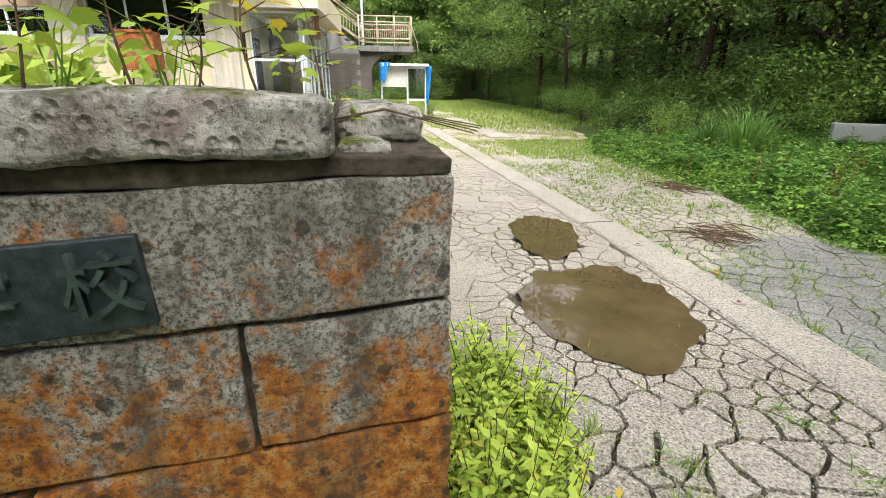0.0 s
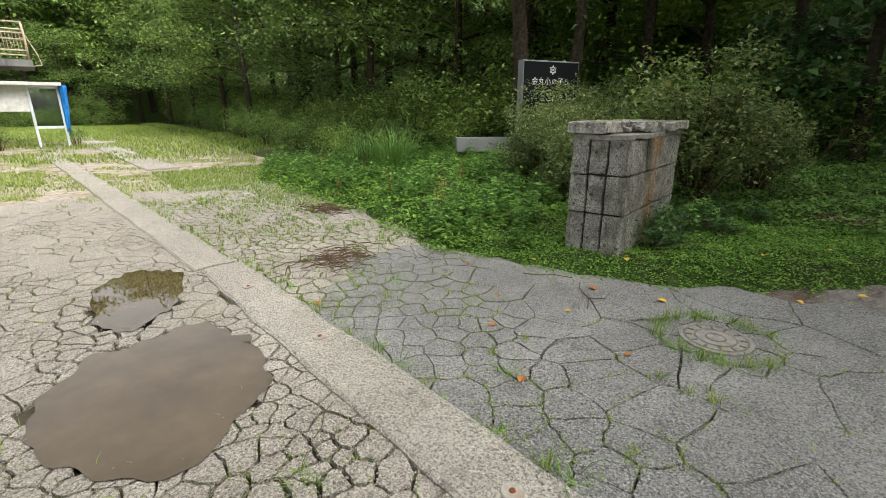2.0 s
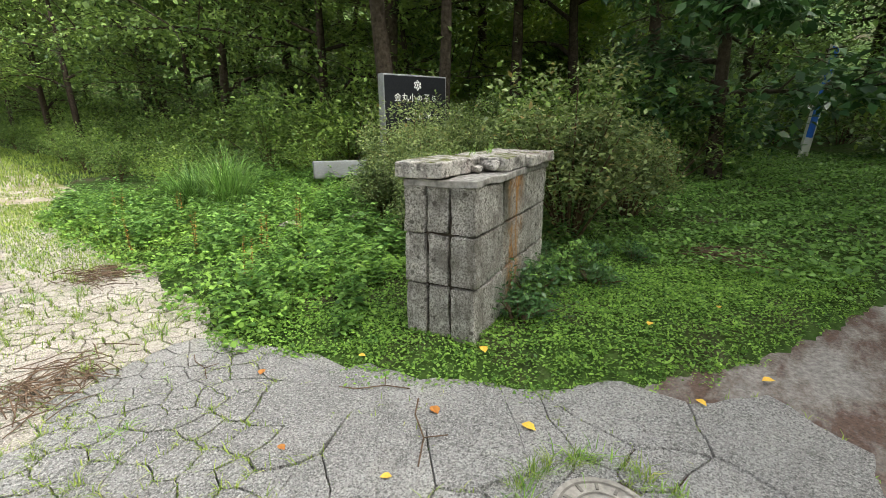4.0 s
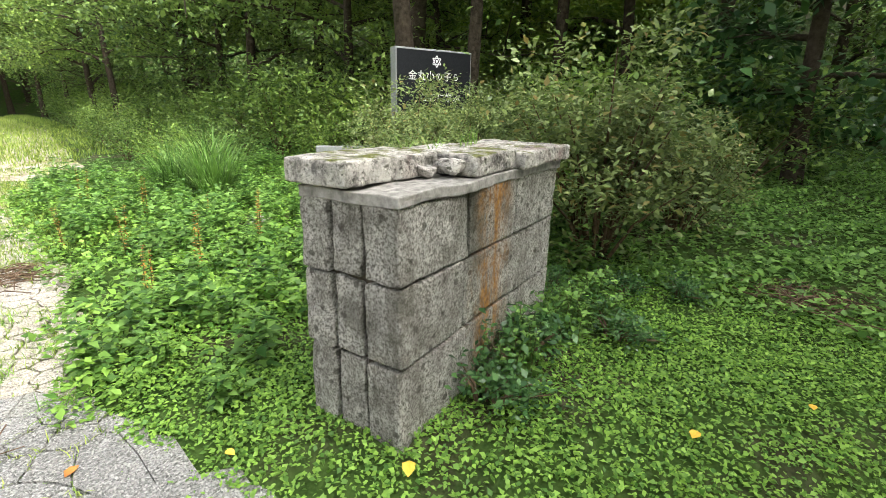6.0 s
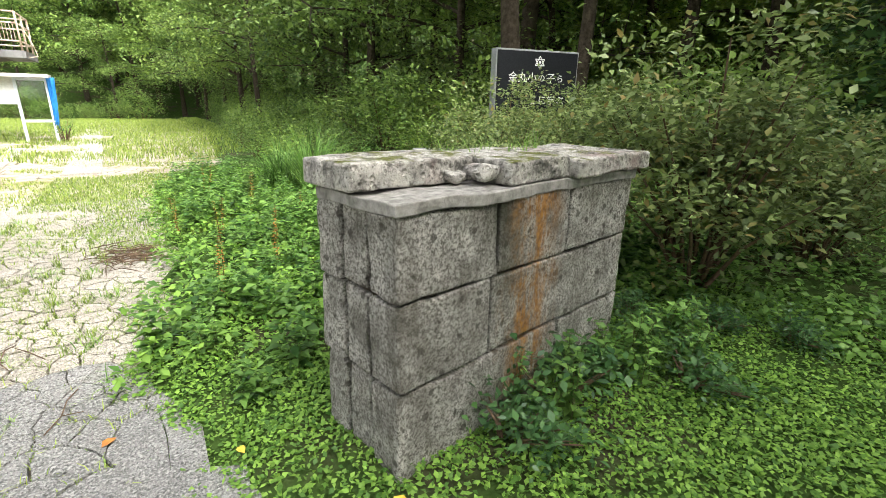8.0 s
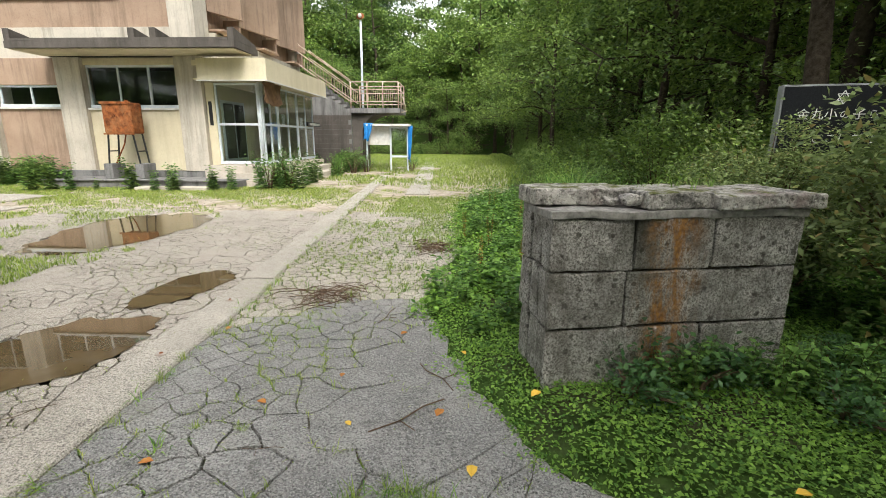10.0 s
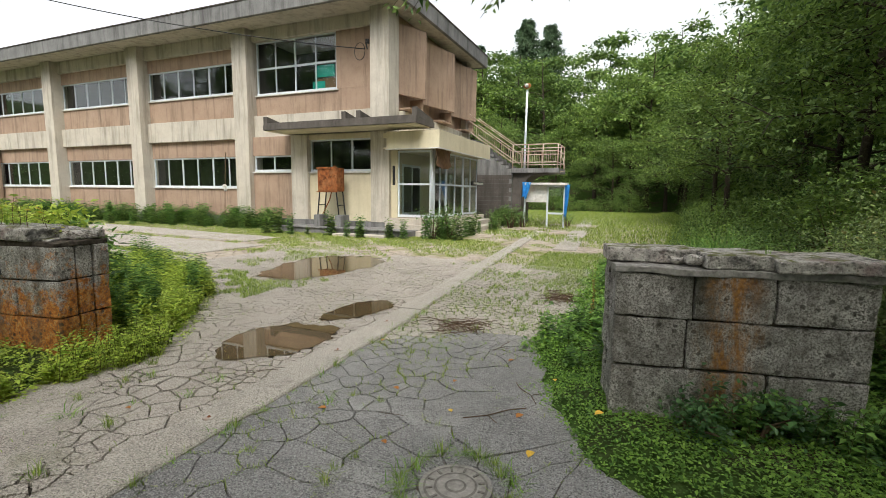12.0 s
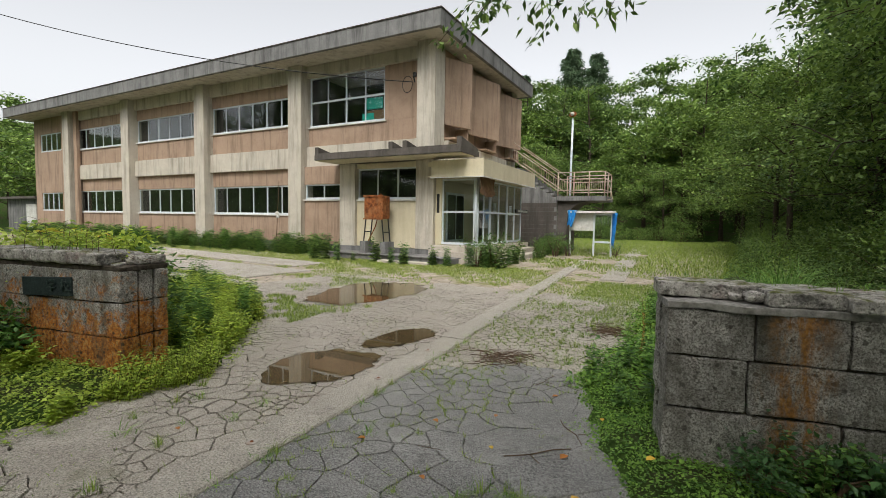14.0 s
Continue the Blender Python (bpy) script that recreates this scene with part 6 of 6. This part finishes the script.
def sapling(seed, height, n, size, material, label):
    rng = np.random.default_rng(seed)
    ob = thing("seedling", None, label, "plant", "seedlings on the pillar")
    pts = [(0.02 * math.sin(3 * t + seed) , 0.02 * math.cos(2.3 * t + seed) - 0.02, height * t) for t in np.linspace(0, 1, 6)]
    wood, verts, faces = [tube_arrays(pts, [0.003, 0.0028, 0.0025, 0.002, 0.0016, 0.001], 5)], [], []
    for i in range(n):
        t = 0.3 + 0.7 * (i + 0.5) / n
        base = Vector([np.interp(t, np.linspace(0, 1, 6), [p[c] for p in pts]) for c in range(3)])
        a = i * 2.4 + rng.uniform(-0.4, 0.4)
        d = Vector((math.cos(a), math.sin(a), 0.35))
        tip = base + d * size * rng.uniform(0.7, 1.2)
        wood.append(tube_arrays([tuple(base), tuple(tip)], [0.0014, 0.001], 4))
        m = Matrix.Translation(tip) @ Matrix.Rotation(a - math.pi / 2, 4, "Z") @ Matrix.Rotation(radians(rng.uniform(-45, 15)), 4, "X") @ Matrix.Rotation(radians(rng.uniform(-25, 25)), 4, "Y")
        k = len(verts)
        loc = [m @ Vector(p) for p in lobed_leaf(size * rng.uniform(0.6, 1.15) * (1.2 - 0.4 * t))]
        verts += [tuple(p) for p in loc]
        for j in range(1, 9):
            faces.append((k, k + j, k + j + 1))
    v, f = merge(wood)
    tagged(fast_mesh("stem_growth", v, f, MAT_TWIG, ob), kind="stuff")
    fast_mesh("leaves", verts, faces, material, ob)
    return ob


saplings = [sapling(s, h, n, z * 1.15, MAT_LEAF_SEEDLING, "seedling with yellow-green lobed leaves on the pillar top") for s, h, n, z in ((91, 0.22, 10, 0.052), (92, 0.27, 12, 0.056), (93, 0.17, 9, 0.046))]
for k, (u, v, s) in enumerate(((-0.36, 0.12, 1.0), (-0.60, 0.15, 1.05), (-0.50, 0.30, 0.9), (-0.78, 0.16, 1.0), (-0.98, 0.2, 1.1), (-0.30, 0.30, 0.75), (-1.2, 0.2, 1.1), (-1.45, 0.25, 1.2), (-1.7, 0.2, 1.1), (-0.2, 0.2, 0.6), (-1.35, 0.1, 0.9), (-1.6, 0.35, 1.2), (-0.45, 0.06, 0.9), (-0.68, 0.05, 0.95), (-0.88, 0.06, 1.0), (-0.27, 0.15, 0.85), (-1.08, 0.1, 1.0), (-0.14, 0.3, 0.55))):
    m = M_LEFT @ pose(u, v, 1.14 if u < -0.22 else 1.05, 0, 0, 77 * k) @ Matrix.Scale(s * 0.95, 4)
    if k < 3:
        saplings[k].matrix_world = m
    else:
        copy_thing(saplings[k % 3], m)
top_grass = tuft(94, 9, 0.2, 0.02, 0.0045, MAT_LEAF_COVER, "thin grass growing on the pillar top", 0.9, "grass_on_pillar", "grass on the pillars")
top_grass.matrix_world = M_LEFT @ pose(-0.85, 0.18, 1.14)
for u, v in ((-1.02, 0.2), (-0.7, 0.15), (-0.5, 0.15), (-1.3, 0.2), (-0.95, 0.1)):
    copy_thing(top_grass, M_LEFT @ pose(u, v, 1.14, 0, 0, 300 * u))
for u, v in ((0.62, 0.3), (0.74, 0.35), (0.95, 0.3), (0.8, 0.25), (1.1, 0.35), (0.55, 0.4)):
    copy_thing(top_grass, M_RIGHT @ pose(u, v, 1.11, 0, 0, 200 * u) @ Matrix.Scale(0.6, 4))
runner = [tube_arrays([(0.0 + 0.05 * k, 0.02 * math.sin(k * 2), 0.0), (0.15, 0.03 * k - 0.05, 0.03), (0.34 + 0.03 * k, 0.06 * k - 0.1, -0.02)], [0.003, 0.0025, 0.0012], 5) for k in range(4)]
v, f = merge(runner)
rn = tagged(fast_mesh("runner", v, f, MAT_TWIG), "reddish runners trailing over the pillar's corner", "runner")
rn.matrix_world = M_LEFT @ pose(-0.26, 0.22, 1.09)

# overhanging branch near the road, seen against the sky
branch = thing("overhanging_branch", pose(3.45, 2.35, 3.4) @ Matrix.Scale(0.72, 4), "leafy branch tips hanging into view from a roadside tree", "branch")
g = np.random.default_rng(17)
twigs, P, D = [], [], []
for k in range(15):
    a = -0.65 + 0.12 * k
    e = Vector((-1.9 + 0.22 * k + 0.2 * g.normal(), 0.5 * g.normal(), -0.55 + 0.3 * abs(k - 6) / 6 + 0.18 * g.normal()))
    s = Vector((0.2 + 0.15 * k, 0.6, 1.6))
    mid = (s + e) / 2 + Vector((0, 0, 0.35))
    twigs.append(tube_arrays([tuple(s), tuple(mid), tuple(e)], [0.02, 0.01, 0.003], 5))
    for j in range(64):
        t = g.uniform(0.45, 1.0)
        p = mid.lerp(e, (t - 0.45) / 0.55)
        P.append(np.array(p) + g.normal(size=3) * 0.07)
        D.append(g.normal(size=3) * np.array([0.7, 0.7, 0.4]) + np.array([0, 0, -0.9]))
twigs.append(tube_arrays([(8.5, 2.0, 2.6), (4.0, 1.4, 2.3), (1.5, 0.8, 1.9), (0.1, 0.6, 1.55)], [0.09, 0.07, 0.04, 0.02], 6))
v, f = merge(twigs)
fast_mesh("twigs", v, f, MAT_BARK, branch, True)
v, f = leaves(P, D, unit(g.normal(size=(len(P), 3))), g.uniform(0.09, 0.15, len(P)), g.uniform(0.04, 0.065, len(P)), 0.12, 0.15)
fast_mesh("leaves", v, f, MAT_LEAF_FOREST, branch)


# ---- fallen leaves, twigs, a twig heap ----
def dead_leaf(x, y, z, turn, size, material, label):
    bm = bmesh.new()
    c = [(0, 0), (0.35, 0.35), (0.3, 0.75), (0, 1.1), (-0.3, 0.75), (-0.35, 0.35)]
    up = [bm.verts.new((a * size, b * size, size * (0.05 + 0.22 * abs(a) + 0.1 * math.sin(b * 3)))) for a, b in c]
    bm.faces.new((up[0], up[1], up[2], up[3]))
    bm.faces.new((up[0], up[3], up[4], up[5]))
    ob = tagged(part("fallen_leaf", bm, material), label, "leaf", "fallen leaves")
    ob.matrix_world = pose(x, y, z, 0, 0, turn)
    return ob


spots = [(3.03, 1.67, 0), (2.70, 1.37, 0), (4.16, 1.40, 1), (3.75, 2.0, 1), (4.98, 0.71, 1), (3.62, 1.3, 0), (3.2, 1.2, 1), (2.4, 0.9, 0), (3.8, 0.95, 1), (2.95, 0.7, 0), (3.3, 2.3, 0), (1.9, 1.55, 0), (1.2, 0.35, 0), (4.5, 0.35, 1), (4.9, 0.1, 1), (5.5, 0.4, 1), (2.0, 2.3, 0)]
for i, (x, y, k) in enumerate(spots):
    z = max(0.004, float(land(x, y)) + 0.035) if x > 3.5 else 0.004
    dead_leaf(x, y, z, 67 * i, 0.045 + 0.012 * (i % 3), MAT_YELLOW if k else MAT_DEAD_LEAF, "fallen yellow leaf in the low growth" if k else "curled orange-brown fallen leaf on the paving")
heap = []
g = np.random.default_rng(23)
for k in range(90):
    c, a = g.normal(size=2) * np.array([0.16, 0.12]), g.uniform(0, math.pi)
    d = np.array([math.cos(a), math.sin(a)]) * g.uniform(0.05, 0.16)
    heap.append(tube_arrays([(c[0] - d[0], c[1] - d[1], 0.004 + g.uniform(0, 0.03)), (c[0], c[1], 0.012 + g.uniform(0, 0.04)), (c[0] + d[0], c[1] + d[1], 0.004 + g.uniform(0, 0.03))], [0.003, 0.004, 0.002], 4))
v, f = merge(heap)
hp = tagged(fast_mesh("twig_heap", v, f, MAT_TWIG), "small heap of dead brown twigs on the paving", "twigs", kind="stuff")
hp.location = (2.55, 3.1, 0.0)
hp2 = hp.copy()
scene.collection.objects.link(hp2)
hp2.matrix_world = pose(7.0, 0.62, 0.12, 0, 0, 40) @ Matrix.Scale(1.1, 4)
hp3 = hp.copy()
scene.collection.objects.link(hp3)
hp3.matrix_world = pose(3.35, 5.0, 0.0, 0, 0, 80)
twig = part("twig", join_bm(tube_bm([(0, 0, 0.006), (0.16, 0.05, 0.012), (0.30, 0.16, 0.008), (0.42, 0.2, 0.01)], 0.004, 5), tube_bm([(0.16, 0.05, 0.012), (0.22, -0.04, 0.01)], 0.003, 5)), MAT_TWIG)
tagged(twig, "thin bare twig lying on the asphalt", "twig", "loose twigs")
twig.matrix_world = pose(3.30, 1.15, 0.004, 0, 0, 15)
for x, y, a, s in ((3.7, 1.55, 100, 0.8), (3.1, 2.5, 50, 0.7), (2.75, 1.0, -20, 0.4), (1.6, 1.3, 200, 0.5)):
    copy_thing(twig, pose(x, y, 0.004, 0, 0, a) @ Matrix.Scale(s, 4))


# ---- broken paving, piece by piece ----
def cell_polygon(i, pts, near):
    """The Voronoi cell of point i, cut from a square by its neighbours."""
    c = pts[i]
    poly = [(c[0] + a, c[1] + b) for a, b in ((-0.8, -0.8), (0.8, -0.8), (0.8, 0.8), (-0.8, 0.8))]
    for j in near:
        mx, my = (c[0] + pts[j][0]) / 2, (c[1] + pts[j][1]) / 2
        nx, ny = pts[j][0] - c[0], pts[j][1] - c[1]
        out = []
        for k in range(len(poly)):
            p, q = poly[k], poly[(k + 1) % len(poly)]
            a = (p[0] - mx) * nx + (p[1] - my) * ny
            b = (q[0] - mx) * nx + (q[1] - my) * ny
            if a <= 0:
                out.append(p)
            if a * b < 0:
                t = a / (a - b)
                out.append((p[0] + t * (q[0] - p[0]), p[1] + t * (q[1] - p[1])))
        poly = out
        if len(poly) < 3:
            return []
    return poly


def crumble(p, amount):
    n = noise.noise_vector((p[0] * 7, p[1] * 7, 1.5))
    f = noise.noise_vector((p[0] * 38, p[1] * 38, 4.5))
    return (p[0] + n.x * amount + f.x * 0.011, p[1] + n.y * amount + f.y * 0.011)


def lay_pieces(owner, name, seeds, keep, gap, material, nearest, top=0.0, seed=1):
    pts = np.array(seeds)
    made, joints = [], []
    for i in range(len(pts)):
        if not keep(pts[i][0], pts[i][1]):
            continue
        d = np.hypot(*(pts - pts[i]).T)
        poly = cell_polygon(i, pts, np.argsort(d)[1:17])
        if len(poly) < 3:
            continue
        ring = []
        for k in range(len(poly)):
            p, q = poly[k], poly[(k + 1) % len(poly)]
            ring.append(p)
            if math.hypot(q[0] - p[0], q[1] - p[1]) > 0.05:
                ring += [(p[0] + (q[0] - p[0]) * t, p[1] + (q[1] - p[1]) * t) for t in (0.25, 0.5, 0.75)]
        c = pts[i]
        ring = [crumble(p, 0.034) for p in ring]
        cx, cy = sum(p[0] for p in ring) / len(ring), sum(p[1] for p in ring) / len(ring)
        g = gap * (0.75 + 1.2 * max(0.0, noise.noise((cx * 1.7, cy * 1.7, seed)) + 0.12))
        if sum(math.hypot(p[0] - cx, p[1] - cy) for p in ring) / len(ring) > 0.2:
            g *= 0.55
        shrunk = []
        for p in ring:
            r = math.hypot(p[0] - cx, p[1] - cy)
            f = max(0.3, 1 - g / max(r, 0.02))
            shrunk.append((p[0] - cx, p[1] - cy, f))
        made.append((cx, cy, shrunk))
        for k in range(len(ring)):
            t = ((k * 7 + i) % 10) / 10
            p, q = ring[k], ring[(k + 1) % len(ring)]
            joints.append((p[0] + (q[0] - p[0]) * t, p[1] + (q[1] - p[1]) * t))
    made.sort(key=lambda e: math.hypot(e[0] - nearest[0], e[1] - nearest[1]))
    rest_v, rest_f = [], []
    for n, (cx, cy, ring) in enumerate(made):
        k = len(ring)
        calm = 0.15 if wet(cx, cy, 1.5) else 1.0
        h = top + calm * 0.006 * noise.noise((cx * 3, cy * 3, 7))
        tx, ty = calm * 0.02 * noise.noise((cx * 5, cy, 3)), calm * 0.02 * noise.noise((cx, cy * 5, 9))
        vs = [(x * f * 0.985, y * f * 0.985, h + tx * x + ty * y) for x, y, f in ring] + [(x * f, y * f, h - 0.008) for x, y, f in ring] + [(x * f, y * f, -0.07) for x, y, f in ring]
        fs = [tuple(range(k))] + [(a, a + k, (a + 1) % k + k, (a + 1) % k) for a in range(k)] + [(a + k, a + 2 * k, (a + 1) % k + 2 * k, (a + 1) % k + k) for a in range(k)]
        if n < 300:
            me = bpy.data.meshes.new(name)
            me.from_pydata(vs, [], [f if len(f) == k and i == 0 else f[::-1] for i, f in enumerate(fs)])
            me.materials.append(material)
            ob = new(name, me)
            ob.parent = owner
            ob.location = (cx, cy, 0)
        else:
            b = len(rest_v)
            rest_v += [(x + cx, y + cy, z) for x, y, z in vs]
            rest_f += [tuple(b + a for a in (f if i == 0 else f[::-1])) for i, f in enumerate(fs)]
    if rest_v:
        me = bpy.data.meshes.new("far_pieces")
        me.from_pydata(rest_v, [], rest_f)
        me.materials.append(material)
        ob = new("far_pieces", me)
        ob.parent = owner
        ob["kind"] = "stuff"
    return np.array(joints)


def throw(rng, x0, x1, y0, y1, radius, tries):
    """Points no nearer to each other than the local radius."""
    pts = []
    arr = np.zeros((0, 2))
    for _ in range(tries):
        p = np.array([rng.uniform(x0, x1), rng.uniform(y0, y1)])
        r = radius(*p)
        if not len(pts) or np.min(np.hypot(*(arr - p).T)) > r:
            pts.append(p)
            arr = np.array(pts)
    return pts


def curb_left(y):
    return np.interp(y, [-4, 3.5, 17], [1.79, 1.535, 0.48])


def wet(x, y, grow=1.0):
    for cx, cy, rx, ry, turn, s in PUDDLES:
        a = radians(turn)
        u, w = (x - cx) * math.cos(a) + (y - cy) * math.sin(a), -(x - cx) * math.sin(a) + (y - cy) * math.cos(a)
        if (u / (rx * grow)) ** 2 + (w / (ry * grow)) ** 2 < 1:
            return True
    return False


rng = np.random.default_rng(77)
slab_left = thing("pavement_left", None, "cracked pale concrete paving with soil in the joints", "pavement", kind="structure")
pts = throw(rng, -3.4, 1.9, -2.8, 7.2, lambda x, y: (0.055 if wet(x, y, 1.35) else 0.06 + 0.42 * max(0.0, noise.noise((x * 1.9, y * 1.9, 4)) + 0.08)), 9000)
joints_left = lay_pieces(slab_left, "paving_piece", pts, lambda x, y: x < curb_left(y) + 0.12 and x > left_edge(y) - 0.45 and not wet(x, y, 0.92) and not (((x + 1.45) / 0.85) ** 2 + ((y - 5.95) / 1.65) ** 2 < 0.75), 0.0078, MAT_PAVE_L, (1.0, 0.6))
slab_right = thing("pavement_right", None, "cracked grey asphalt paving with moss in the joints", "pavement", kind="structure")


def size_right(x, y):
    whole = x > np.interp(y, [-2.8, 0.3, 1.1, 1.75, 2.4, 2.5], [2.3, 2.6, 2.82, 3.02, 3.18, 9])
    if math.hypot(x - 3.515, y - 0.47) < 0.42:
        return 0.15
    if whole:
        return 0.50
    if y > 2.6:
        return 0.085 + 0.05 * max(0.0, noise.noise((x * 2.1, y * 2.1, 14)))
    return np.interp(y, [-0.5, 0.6, 1.6], [0.20, 0.145, 0.10]) + 0.10 * max(0.0, noise.noise((x * 1.7, y * 1.7, 14)))


def on_right(x, y):
    return curb_left(y) + 0.26 < x < 4.35 and not (x > right_edge(y) + 0.35) and not math.hypot(x - 3.515, y - 0.47) < 0.16


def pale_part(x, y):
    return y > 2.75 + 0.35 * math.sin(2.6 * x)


pts = throw(rng, 1.2, 4.9, -2.8, 7.2, size_right, 12000)
joints_right = lay_pieces(slab_right, "paving_piece", pts, lambda x, y: on_right(x, y) and not pale_part(x, y), 0.0048, MAT_PAVE_R, (2.7, 1.0), 0.0, 5)
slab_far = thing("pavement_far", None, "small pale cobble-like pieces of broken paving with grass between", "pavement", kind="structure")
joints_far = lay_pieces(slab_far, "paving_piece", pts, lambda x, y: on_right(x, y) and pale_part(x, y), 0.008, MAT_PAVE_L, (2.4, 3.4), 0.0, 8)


# ---- grass, moss and grit in the joints ----
def joint_growth(points, seed, n, length, material, label):
    g = np.random.default_rng(seed)
    dense = points[wobble(points[:, 0], points[:, 1], 1.4) + g.uniform(-0.7, 0.7, len(points)) > -0.05]
    p = dense[g.integers(0, len(dense), n)] + g.normal(size=(n, 2)) * 0.006
    v, f = blades(g, p[:, 0], p[:, 1], np.full(n, -0.016), length * g.uniform(0.5, 1.2, n) ** 2, 0.0045, 0.9)
    return tagged(fast_mesh("joint_grass", v, f, material), label, "grass", kind="stuff")


def joint_grit(points, seed, n, material, label):
    """Small broken stones along the joints and strewn beside them."""
    g = np.random.default_rng(seed)
    far = g.uniform(size=n) < 0.3
    p = points[g.integers(0, len(points), n)] + g.normal(size=(n, 2)) * np.where(far, 0.07, 0.006)[:, None]
    s = g.uniform(0.0025, 0.0095, n) * np.where(far, 0.7, 1.0)
    z = np.where(far, 0.002, -0.010)
    base = np.array([(1, 0, 0), (0, 1, 0), (-1, 0, 0), (0, -1, 0), (0, 0, 0.8), (0, 0, -0.8)])
    v = base[None] * s[:, None, None] * g.uniform(0.6, 1.3, (n, 6, 1)) + np.stack([p[:, 0], p[:, 1], z], axis=1)[:, None]
    tri = np.array([(0, 1, 4), (1, 2, 4), (2, 3, 4), (3, 0, 4), (1, 0, 5), (2, 1, 5), (3, 2, 5), (0, 3, 5)])
    f = (tri[None] + (np.arange(n) * 6)[:, None, None]).reshape(-1, 3)
    return tagged(fast_mesh("grit", v.reshape(-1, 3), f, material), label, "gravel", kind="stuff")


joint_growth(joints_right, 5, 7000, 0.04, MAT_GRASS, "short green grass in the cracks of the asphalt")
joint_growth(joints_left, 6, 7000, 0.035, MAT_GRASS, "sparse green grass in the cracks of the concrete")
joint_growth(joints_far, 10, 16000, 0.05, MAT_GRASS, "grass between the pale broken pieces")
joint_growth(joints_right, 7, 7000, 0.016, MAT_LEAF_COVER, "moss in the cracks of the asphalt")
joint_grit(joints_left, 8, 10000, MAT_PAVE_L, "pale broken grit in the cracks of the concrete")
joint_grit(joints_right, 9, 4000, MAT_PAVE_R, "grey grit in the cracks of the asphalt")
